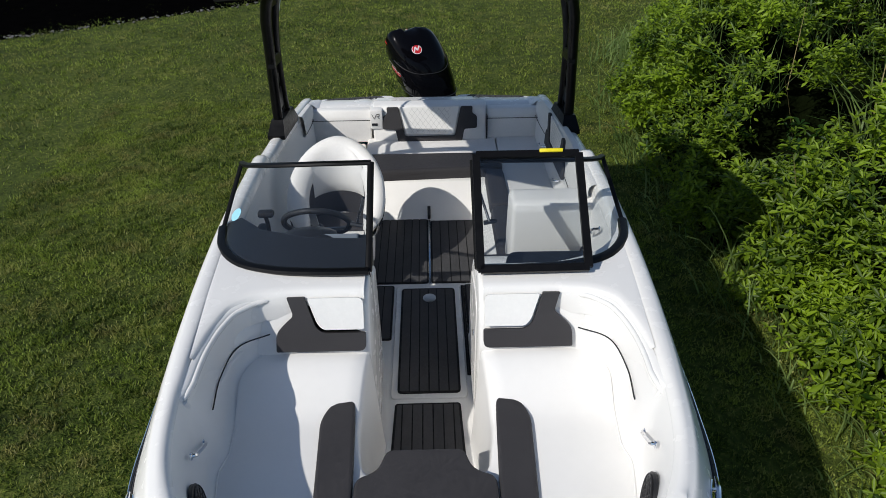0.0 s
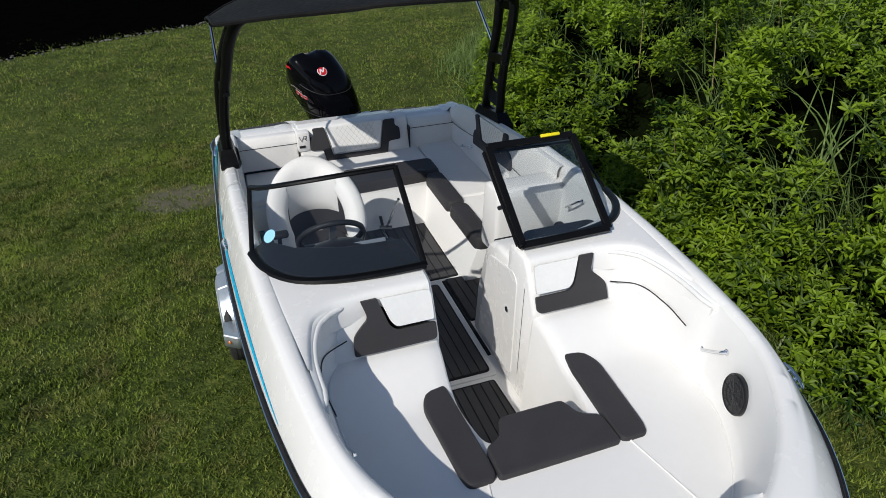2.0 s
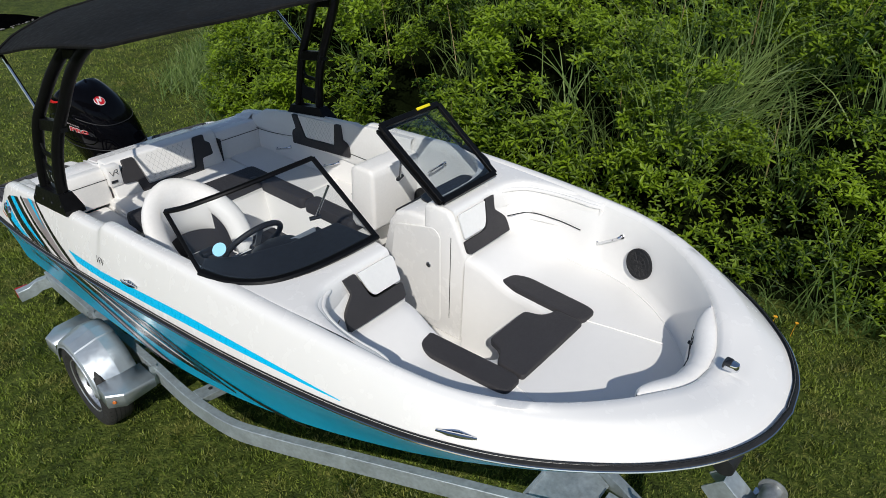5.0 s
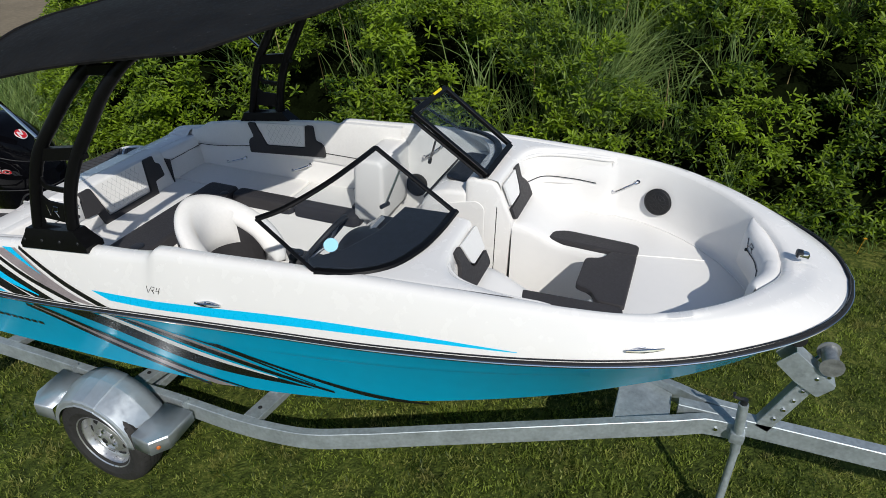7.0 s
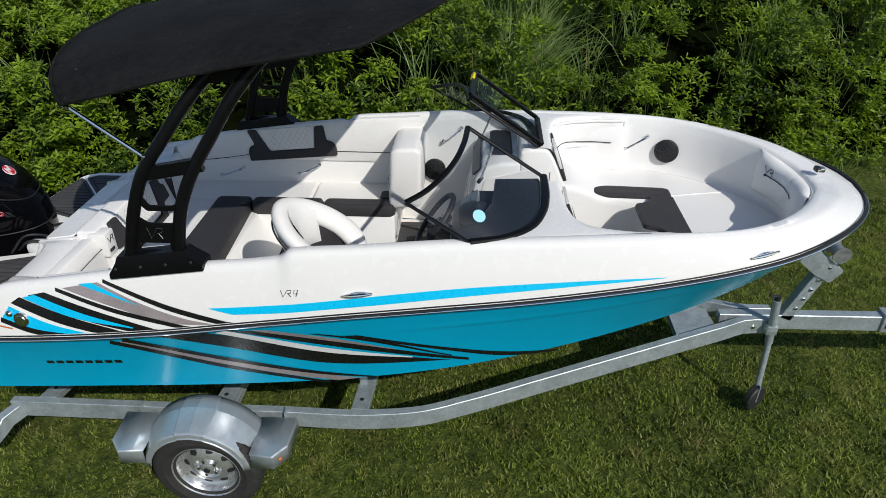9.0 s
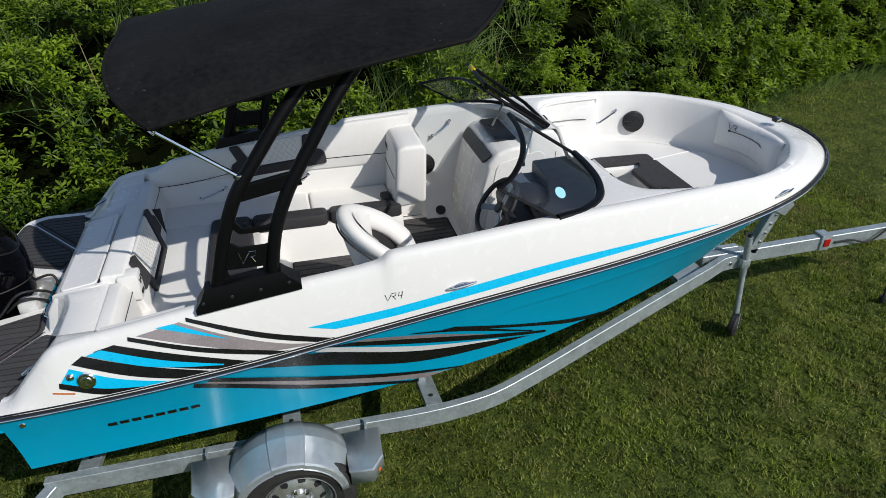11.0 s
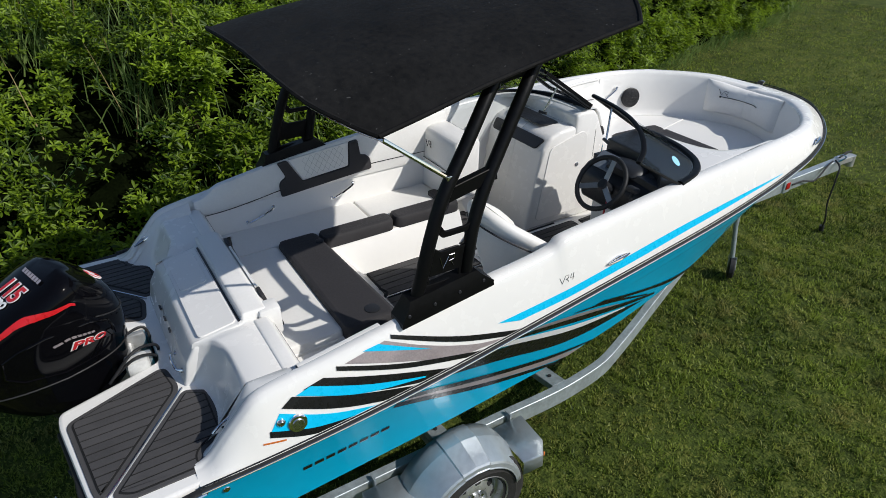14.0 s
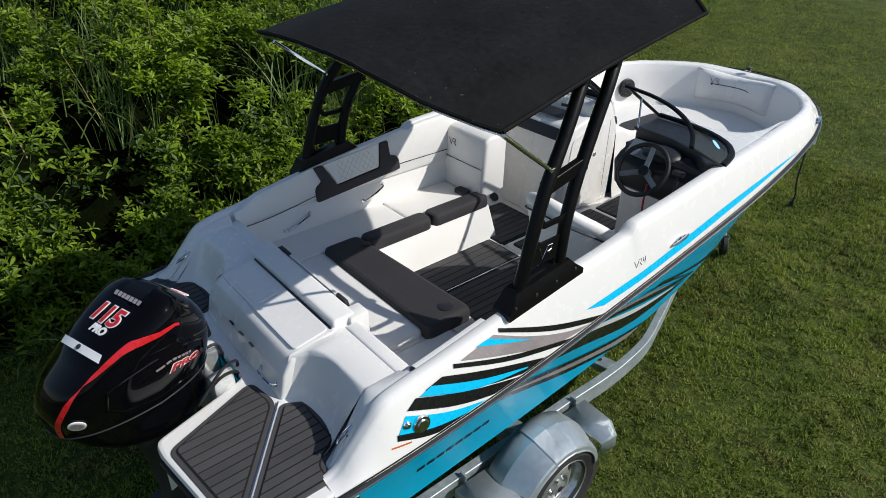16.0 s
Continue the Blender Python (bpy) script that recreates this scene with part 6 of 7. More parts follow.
# ---- trailer ----
def trailer():
    tr = base("boat_trailer", (0, 3.0, 0.0), "galvanised steel single-axle boat trailer on grass", "boat trailer")
    for sd in (-1, 1):
        pts = spline([(0.92, 5.74, 0.46), (0.92, 5.0, 0.46), (0.92, 4.0, 0.46), (0.918, 3.35, 0.462), (0.88, 3.05, 0.472), (0.80, 2.80, 0.49), (0.62, 2.30, 0.535), (0.42, 1.75, 0.585), (0.22, 1.2, 0.635), (0.125, 0.94, 0.658), (0.078, 0.83, 0.666), (0.067, 0.72, 0.668), (0.067, 0.60, 0.669)], 70)
        bm = bmesh.new()
        bar(bm, [(sd * x, y, z) for x, y, z in pts], 0.055, 0.125)
        part("frame_rail", bm, GALV, tr, "bent galvanised frame rail")
        # rear light bracket
        bm = bmesh.new()
        bar(bm, [(sd * 0.925, 5.69, 0.45), (sd * 1.0, 5.77, 0.41), (sd * 1.06, 5.80, 0.37), (sd * 1.17, 5.81, 0.36)], 0.07, 0.10)
        part("light_bracket", bm, GALV, tr)
        bm = bmesh.new()
        box(bm, (sd * 1.12 - 0.05, 5.84, 0.32), (sd * 1.12 + 0.05, 5.87, 0.41), 0.006)
        part("tail_lamp", bm, REDLENS, tr, "red tail lamp")
    for y in (5.52, 4.36, 3.46):
        bm = bmesh.new()
        bar(bm, [(-0.90, y, 0.50), (-0.30, y, 0.40), (0.30, y, 0.40), (0.90, y, 0.50)], 0.11, 0.05)
        c = part("cross_member", bm, GALV, tr, "galvanised cross member")
        for sd in (-1, 1):
            bm = bmesh.new()
            disc(bm, (sd * 0.80, y, 0.512), (0, 0, 1), 0.014, 0.004, 12)
            part("bolt_hole", bm, RUBBER, c)
    for y in (5.6, 4.5, 3.5, 2.6):
        bm = bmesh.new()
        tube(bm, [(-0.05, y, 0.455), (-0.02, y, 0.44), (0.02, y, 0.44), (0.05, y, 0.455)], [0.04, 0.028, 0.028, 0.04], 12)
        part("keel_roller", bm, RUBBER, tr, "black keel roller")
    for sd in (-1, 1):
        bm = bmesh.new()
        bar(bm, [(sd * 0.60, 5.7, 0.60), (sd * 0.60, 3.4, 0.63)], 0.09, 0.05)
        part("bunk", bm, RUBBER, tr, "dark carpeted bunk")
        for y in (5.65, 4.5, 3.48):
            bm = bmesh.new()
            bar(bm, [(sd * 0.60, y, 0.42), (sd * 0.60, y, 0.60)], 0.05, 0.05, up=(0, 1, 0))
            part("bunk_post", bm, GALV, tr)
    # axle
    bm = bmesh.new()
    bar(bm, [(-1.12, 4.36, 0.36), (1.12, 4.36, 0.36)], 0.06, 0.06)
    part("axle", bm, GALV, tr)
    # drawbar
    bm = bmesh.new()
    bar(bm, [(0, 0.98, 0.662), (0, -1.15, 0.695)], 0.075, 0.125)
    part("drawbar", bm, GALV, tr, "galvanised drawbar")
    bm = bmesh.new()
    slab(bm, [(-0.25, 1.34), (0.25, 1.34), (0.12, 1.02), (-0.12, 1.02)], 0.650, 0.657, 0.002)
    gp = part("gusset_plate", bm, GALV, tr, "galvanised plate between the rails")
    bm = bmesh.new()
    bar(bm, [(-0.24, 1.33, 0.668), (0.24, 1.33, 0.668)], 0.012, 0.05)
    part("plate_flange", bm, GALV, gp)
    for y in (0.92, 0.76):
        bm = bmesh.new()
        tube(bm, [(-0.105, y, 0.665), (0.105, y, 0.665)], 0.013, 6)
        part("bolt", bm, STEEL, gp)
    # winch post leaning aft, with its head plate and winch
    bm = bmesh.new()
    bar(bm, [(0, 0.52, 0.70), (0, 0.36, 1.12)], 0.075, 0.085, up=(0, 1, 0.3))
    wp = part("winch_post", bm, GALV, tr, "galvanised winch post")
    for sd in (-1, 1):
        bm = bmesh.new()
        slab(bm, rounded([(-0.145, 0.04), (-0.065, 0.14), (0.17, -0.04), (0.10, -0.13), (-0.025, -0.06)], 0.015), 0, 0.008, 0.003, m=Matrix(((0, 0, 1, sd * 0.050 - 0.004), (-1, 0, 0, 0.42), (0, 1, 0, 1.16), (0, 0, 0, 1))))
        pl = part("winch_plate", bm, GALV, tr, "galvanised winch plate")
        for y, z in ((0.35, 1.15), (0.30, 1.18)):
            bm = bmesh.new()
            disc(bm, (sd * 0.05, y, z), (sd, 0, 0), 0.012, 0.008, 8)
            part("bolt", bm, STEEL, pl)
    bm = bmesh.new()
    bar(bm, [(0, 0.485, 1.295), (0, 0.255, 1.125)], 0.10, 0.008, up=(0, -0.6, 0.8))
    part("winch_plate", bm, GALV, tr, "galvanised winch plate")
    bm = bmesh.new()
    tube(bm, [(-0.075, 0.31, 1.26), (-0.07, 0.31, 1.26), (-0.069, 0.31, 1.26), (0.069, 0.31, 1.26), (0.07, 0.31, 1.26), (0.075, 0.31, 1.26)], [0.06, 0.06, 0.042, 0.042, 0.06, 0.06], 20)
    w = part("winch_drum", bm, pbr("winch_strap", (0.30, 0.31, 0.31), 0.4, metal=0.6, var=0.3, vscale=20), tr, "steel winch drum")
    bm = bmesh.new()
    tube(bm, [(0.09, 0.31, 1.26), (0.09, 0.37, 1.14)], 0.01, 8)
    tube(bm, [(0.09, 0.37, 1.14), (0.15, 0.37, 1.14)], 0.015, 8)
    part("winch_crank", bm, STEEL, w)
    bm = bmesh.new()
    tube(bm, [(-0.06, 0.50, 1.38), (0.06, 0.50, 1.38)], 0.045, 14)
    part("bow_stop", bm, RUBBER, tr, "black bow stop")
    for k, (y, z) in enumerate(((0.475, 0.80), (0.445, 0.88), (0.415, 0.96), (0.39, 1.04))):
        bm = bmesh.new()
        disc(bm, (-0.039, y, z), (-1, 0, 0), 0.012, 0.01, 6)
        part("bolt", bm, STEEL, wp)
    # jockey wheel
    bm = bmesh.new()
    tube(bm, [(-0.12, 0.662, 0.92), (-0.12, 0.63, 0.55)], 0.028, 14)
    jk = part("jockey_tube", bm, GALV, tr, "galvanised jockey wheel stand")
    bm = bmesh.new()
    tube(bm, [(-0.12, 0.63, 0.56), (-0.18, 0.64, 0.20)], 0.023, 12)
    part("inner_tube", bm, GALV, jk)
    bm = bmesh.new()
    tube(bm, [(-0.12, 0.662, 0.92), (-0.12, 0.664, 0.955)], 0.02, 10)
    tube(bm, [(-0.12, 0.664, 0.95), (-0.12, 0.72, 0.955), (-0.12, 0.722, 0.985)], 0.009, 8)
    part("crank", bm, PLASTIC, jk)
    bm = bmesh.new()
    box(bm, (-0.15, 0.605, 0.63), (-0.035, 0.685, 0.71), 0.012)
    part("clamp", bm, GALV, jk)
    bm = bmesh.new()
    for dx in (-0.035, 0.03):
        bar(bm, [(-0.182 + dx, 0.64, 0.22), (-0.205 + dx, 0.655, 0.09)], 0.026, 0.006, up=(0, 1, 0))
    part("fork", bm, GALV, jk)
    bm = bmesh.new()
    prof = [(-0.028, 0.05), (-0.028, 0.085), (-0.018, 0.095), (0.018, 0.095), (0.028, 0.085), (0.028, 0.05)]
    grid(bm, [[(px, r * math.cos(a), r * math.sin(a)) for px, r in prof] for a in (2 * math.pi * k / 24 for k in range(25))])
    disc(bm, (-0.02, 0, 0), (-1, 0, 0), 0.055, 0.01)
    disc(bm, (0.02, 0, 0), (1, 0, 0), 0.055, 0.01)
    bmesh.ops.transform(bm, matrix=pose(-0.205, 0.655, 0.10, 0, 0, 36) @ Matrix.Diagonal((1, 1.08, 1.08, 1)), verts=bm.verts)
    part("jockey_wheel", bm, RUBBER, jk, "black jockey wheel")
    # coupling
    bm = bmesh.new()
    bar(bm, [(0, -1.12, 0.72), (0, -1.36, 0.715), (0, -1.42, 0.70)], 0.07, 0.06)
    tube(bm, [(0, -1.40, 0.74), (0, -1.40, 0.62)], 0.045, 14)
    part("coupling", bm, ALU, tr, "cast metal coupling")
    bm = bmesh.new()
    tube(bm, [(0, -1.15, 0.77), (0, -1.28, 0.80), (0, -1.36, 0.79)], 0.012, 8)
    part("coupling_lever", bm, RUBBER, tr)
    bm = bmesh.new()
    box(bm, (-0.055, -0.25, 0.62), (0.055, -0.15, 0.765), 0.006)
    part("bracket", bm, GALV, tr)
    bm = bmesh.new()
    box(bm, (-0.062, -0.235, 0.66), (-0.054, -0.175, 0.73), 0.002)
    part("reflector", bm, REDLENS, tr, "red reflector")
    for pts in ([(-0.02, -1.05, 0.765), (-0.10, -1.0, 0.74), (-0.13, -0.95, 0.60), (-0.14, -0.92, 0.35), (-0.16, -0.95, 0.12), (-0.14, -0.97, 0.02)], [(-0.02, -1.0, 0.765), (-0.06, -0.85, 0.77), (-0.08, -0.6, 0.66), (-0.06, -0.45, 0.69), (-0.045, -0.3, 0.68)]):
        bm = bmesh.new()
        tube(bm, spline(pts, 26), 0.009, 8)
        part("cable", bm, RUBBER, tr, "black trailer cable")
    bm = bmesh.new()
    tube(bm, [(-0.14, -0.97, 0.06), (-0.14, -0.98, 0.0)], 0.025, 10)
    part("cable_plug", bm, PLASTIC, tr)
    # safety chain loop
    bm = bmesh.new()
    tube(bm, spline([(-0.04, -1.08, 0.75), (-0.08, -1.12, 0.80), (-0.02, -1.16, 0.80), (0.03, -1.10, 0.765)], 12), 0.008, 6)
    part("shackle", bm, STEEL, tr)

    # wheels and fenders
    X, CY, CZ = 1.19, 4.36, 0.316

    def lathe(bm, prof, sd, n=40):
        grid(bm, [[(sd * (X + px), CY + r * math.cos(a), CZ + r * math.sin(a)) for px, r in prof] for a in (2 * math.pi * k / n for k in range(n + 1))])

    rim_steel = pbr("galvanised_rim", (0.58, 0.59, 0.60), 0.32, metal=0.8, var=0.15, vscale=14)
    for sd in (-1, 1):
        bm = bmesh.new()
        lathe(bm, [(-0.075, 0.19), (-0.095, 0.23), (-0.10, 0.29), (-0.085, 0.325), (-0.06, 0.338), (0.06, 0.338), (0.085, 0.325), (0.094, 0.312), (0.096, 0.308), (0.10, 0.29), (0.100, 0.262), (0.102, 0.258), (0.099, 0.252), (0.096, 0.235), (0.078, 0.202), (0.07, 0.19)], sd, 56)
        tyre = part("tyre", bm, TYRE, tr, "black rubber tyre")
        bm = bmesh.new()
        for g in (-0.045, -0.015, 0.015, 0.045):
            lathe(bm, [(g - 0.004, 0.3384), (g + 0.004, 0.3384)], sd, 56)
        part("tread_groove", bm, FOAMGAP, tyre)
        bm = bmesh.new()
        for k in range(44):
            a = 2 * math.pi * k / 44
            for g0, g1 in ((-0.083, -0.05), (0.05, 0.083)):
                p = [Vector((sd * (X + g), CY + r * math.cos(a + t), CZ + r * math.sin(a + t))) for g, r, t in ((g0, 0.339 if g0 > 0 else 0.329, 0), (g1, 0.339 if g0 < 0 else 0.329, 0), (g1, 0.339 if g0 < 0 else 0.329, 0.022), (g0, 0.339 if g0 > 0 else 0.329, 0.022))]
                bm.faces.new([bm.verts.new(q) for q in p])
        part("tread_sipes", bm, FOAMGAP, tyre)
        bm = bmesh.new()
        lathe(bm, [(0.082, 0.204), (0.088, 0.211), (0.080, 0.214), (0.07, 0.204), (0.05, 0.190), (0.022, 0.184), (0.012, 0.168), (0.022, 0.15), (0.046, 0.11), (0.05, 0.085), (0.034, 0.07), (0.034, 0.045), (0.06, 0.042), (0.066, 0.03), (0.066, 0.0)], sd)
        rim = part("rim", bm, rim_steel, tr, "galvanised steel wheel rim")
        for k in range(8):
            a = 2 * math.pi * k / 8 + 0.2
            bm = bmesh.new()
            m = Matrix.Translation((sd * (X + 0.030), CY + 0.135 * math.cos(a), CZ + 0.135 * math.sin(a))) @ Vector((sd * 1.0, 0.45 * math.cos(a), 0.45 * math.sin(a))).to_track_quat("Z", "Y").to_matrix().to_4x4()
            slab(bm, rounded([(-0.020, -0.016), (0.020, -0.016), (0.024, 0.012), (0, 0.022), (-0.024, 0.012)], 0.008), 0.0, 0.006, 0.002, m=m)
            part("vent_hole", bm, RUBBER, rim, "dark vent hole")
        for k in range(5):
            a = 2 * math.pi * k / 5
            bm = bmesh.new()
            tube(bm, [(sd * (X + 0.03), CY + 0.058 * math.cos(a), CZ + 0.058 * math.sin(a)), (sd * (X + 0.056), CY + 0.058 * math.cos(a), CZ + 0.058 * math.sin(a))], 0.011, 6)
            part("wheel_nut", bm, STEEL, rim)
        bm = bmesh.new()
        disc(bm, (sd * (X + 0.064), CY, CZ), (sd, 0, 0), 0.020, 0.008, 16)
        part("hub_cap", bm, RUBBER, rim, "dark hub cap")
        # pressed sheet fender: arch with a raised middle band, and step plates at both ends
        bm = bmesh.new()
        rows = []
        angles = [radians(q) for q in (6, 14, 20, 28, 36, 44, 52, 60, 67, 73, 74.5, 90, 105.5, 107, 113, 120, 128, 136, 144, 152, 160, 168, 174)]
        for t in angles:
            lift = 0.007 if 1.29 < t < 1.85 else 0.0
            at = lambda r: (CY + 0.03 - (1.04 * r + lift) * math.cos(t), 0.352 + (r + lift) * math.sin(t))
            prof = [(1.005, 0.352), (1.06, 0.359), (1.125, 0.362), (1.140, 0.359), (1.20, 0.341), (1.265, 0.322), (1.286, 0.314), (1.294, 0.303), (1.297, 0.280), (1.304, 0.277)]
            rows.append([(sd * x, *at(r)) for x, r in prof])
        grid(bm, rows)
        f = part("fender", bm, GALVF, tr, "galvanised sheet metal fender", smooth=13)
        thick = f.modifiers.new("sheet", "SOLIDIFY")
        thick.thickness, thick.offset = 0.005, -1
        for e in (-1, 1):
            y = lambda v: CY + e * v * (1.13 if e > 0 else 1.0)
            plan = [(0.985, y(0.30)), (1.285, y(0.30)), (1.292, y(0.435)), (1.20, y(0.505)), (0.985, y(0.515))]
            bm = bmesh.new()
            hi = [bm.verts.new((sd * px, py, 0.512 if k not in (2, 3) else 0.505)) for k, (px, py) in enumerate(plan)]
            rim_edge = [bm.verts.new((sd * (px + 0.006), py + e * 0.006, 0.497)) for px, py in plan]
            lo = [bm.verts.new((sd * (px + 0.008), py + e * 0.008, 0.405 if k in (1, 2, 3) else 0.44)) for k, (px, py) in enumerate(plan)]
            bm.faces.new(hi)
            for k in (1, 2, 3):
                bm.faces.new((hi[k], hi[k + 1], rim_edge[k + 1], rim_edge[k]))
                bm.faces.new((rim_edge[k], rim_edge[k + 1], lo[k + 1], lo[k]))
            step = part("fender_step", bm, GALVF, f, smooth=20)
            thick = step.modifiers.new("sheet", "SOLIDIFY")
            thick.thickness, thick.offset = 0.005, -1
            bm = bmesh.new()
            bar(bm, [(sd * 0.955, y(0.44), 0.38), (sd * 0.955, y(0.44), 0.548)], 0.05, 0.012, up=(0, 1, 0))
            part("fender_bracket", bm, GALV, f)
        bm = bmesh.new()
        disc(bm, (sd * 1.262, CY - 0.476, 0.455), (sd * 0.6, -0.8, 0), 0.013, 0.008, 12)
        part("side_lamp", bm, AMBER, f, "small amber side lamp")


trailer()


# ---- planting ----
RNG = np.random.default_rng(7)
FRONT = func([-30, -13, -12, -4.9, -0.6, 1.1, 2.5, 4.5, 7.3, 9.2, 10, 11.6, 12.7, 14.9, 18], [12, 9.8, 7.6, 5.4, 3.9, 3.35, 2.75, 2.65, 2.6, 2.75, 3.3, 4.8, 5.9, 8.0, 10.6])
FY = np.linspace(-30, 18, 200)
FX = np.array([FRONT(y) for y in FY])


def lump(x, y, f, seed):
    """A cheap smooth random field for arrays."""
    r = np.random.default_rng(seed)
    out = np.zeros_like(x)
    for k in range(5):
        a, b, p, q = r.normal(size=4)
        out += np.sin(f * (a * x + b * y) + 6 * p) * np.cos(f * (b * x - a * y) * 0.8 + 6 * q)
    return out / 3


def hedge_height(x, y):
    d = x - np.interp(y, FY, FX) - 0.35 * lump(x * 0, y, 1.4, 3)
    h = 1.55 * np.clip(d / 0.55, 0, 1) ** 0.5 + 0.45 * np.clip((d - 0.4) / 1.2, 0, 1) + 0.9 * np.clip((d - 1.2) / 7, 0, 1)
    h = h * (1 + 0.20 * lump(x, y, 1.7, 5) + 0.15 * lump(x, y, 4.5, 6))
    return np.where(d > 0, h, 0)


def mesh_of(name, verts, loops, sizes, material, label, category):
    me = bpy.data.meshes.new(name)
    me.vertices.add(len(verts))
    me.vertices.foreach_set("co", verts.astype(np.float32).ravel())
    me.loops.add(len(loops))
    me.loops.foreach_set("vertex_index", loops.astype(np.int32))
    me.polygons.add(len(sizes))
    start = np.r_[0, np.cumsum(sizes)[:-1]]
    me.polygons.foreach_set("loop_start", start.astype(np.int32))
    me.update(calc_edges=True)
    me.materials.append(material)
    return tagged(new(name, me), label, category, kind="stuff")


def leafy(name, a, b, trans=0.42, rough=0.45, spread=0.7, face=1.0, dry=None):
    """Foliage: two greens mixed leaf by leaf, and light that passes through."""
    m = bpy.data.materials.new(name)
    m.use_nodes = True
    n, l = m.node_tree.nodes, m.node_tree.links
    p = n["Principled BSDF"]
    geo, tc, no = n.new("ShaderNodeNewGeometry"), n.new("ShaderNodeTexCoord"), n.new("ShaderNodeTexNoise")
    no.inputs["Scale"].default_value = 1.3
    l.new(tc.outputs["Object"], no.inputs["Vector"])
    add = n.new("ShaderNodeMath")
    add.operation = "MULTIPLY_ADD"
    add.inputs[1].default_value = spread
    l.new(geo.outputs["Random Per Island"], add.inputs[0])
    sub = n.new("ShaderNodeMath")
    sub.operation = "MULTIPLY_ADD"
    sub.inputs[1].default_value, sub.inputs[2].default_value = 1.6, -0.30 - spread / 2
    l.new(no.outputs["Fac"], sub.inputs[0])
    l.new(sub.outputs[0], add.inputs[2])
    mx = n.new("ShaderNodeMix")
    mx.data_type = "RGBA"
    mx.inputs[6].default_value, mx.inputs[7].default_value = (*a, 1), (*b, 1)
    l.new(add.outputs[0], mx.inputs[0])
    dim = n.new("ShaderNodeVectorMath")
    dim.operation = "SCALE"
    dim.inputs["Scale"].default_value = face
    hue = mx.outputs[2]
    if dry:
        # straw-coloured blades, thicker in dry patches
        patch, part_dry = n.new("ShaderNodeTexNoise"), n.new("ShaderNodeMapRange")
        patch.inputs["Scale"].default_value, patch.inputs["Detail"].default_value = 2.3, 5
        l.new(tc.outputs["Object"], patch.inputs["Vector"])
        also = n.new("ShaderNodeMath")
        also.operation = "MULTIPLY_ADD"
        also.inputs[1].default_value = 0.22
        l.new(geo.outputs["Random Per Island"], also.inputs[0])
        l.new(patch.outputs["Fac"], also.inputs[2])
        part_dry.inputs["From Min"].default_value, part_dry.inputs["From Max"].default_value = 0.60, 0.86
        part_dry.inputs["To Max"].default_value = 0.65
        l.new(also.outputs[0], part_dry.inputs["Value"])
        straw = n.new("ShaderNodeMix")
        straw.data_type = "RGBA"
        l.new(part_dry.outputs[0], straw.inputs[0])
        l.new(hue, straw.inputs[6])
        straw.inputs[7].default_value = (*dry, 1)
        hue = straw.outputs[2]
    l.new(hue, dim.inputs[0])
    l.new(dim.outputs[0], p.inputs["Base Color"])
    p.inputs["Roughness"].default_value = rough
    p.inputs["Specular IOR Level"].default_value = 0.35
    tr, ms = n.new("ShaderNodeBsdfTranslucent"), n.new("ShaderNodeMixShader")
    l.new(hue, tr.inputs[0])
    ms.inputs[0].default_value = trans
    l.new(p.outputs[0], ms.inputs[1])
    l.new(tr.outputs[0], ms.inputs[2])
    l.new(ms.outputs[0], n["Material Output"].inputs["Surface"])
    return m


LEAF = leafy("shrub_leaf", (0.016, 0.050, 0.004), (0.295, 0.435, 0.021), trans=0.43, rough=0.46, spread=0.8, face=0.9)
BLADE = leafy("reed_blade", (0.075, 0.15, 0.035), (0.27, 0.36, 0.11))
GRASS = leafy("grass_blade", (0.028, 0.061, 0.0065), (0.375, 0.465, 0.078), trans=0.50, rough=0.5, spread=1.0, face=0.95, dry=(0.42, 0.34, 0.14))


def unit(v):
    return v / np.maximum(np.linalg.norm(v, axis=1, keepdims=True), 1e-9)


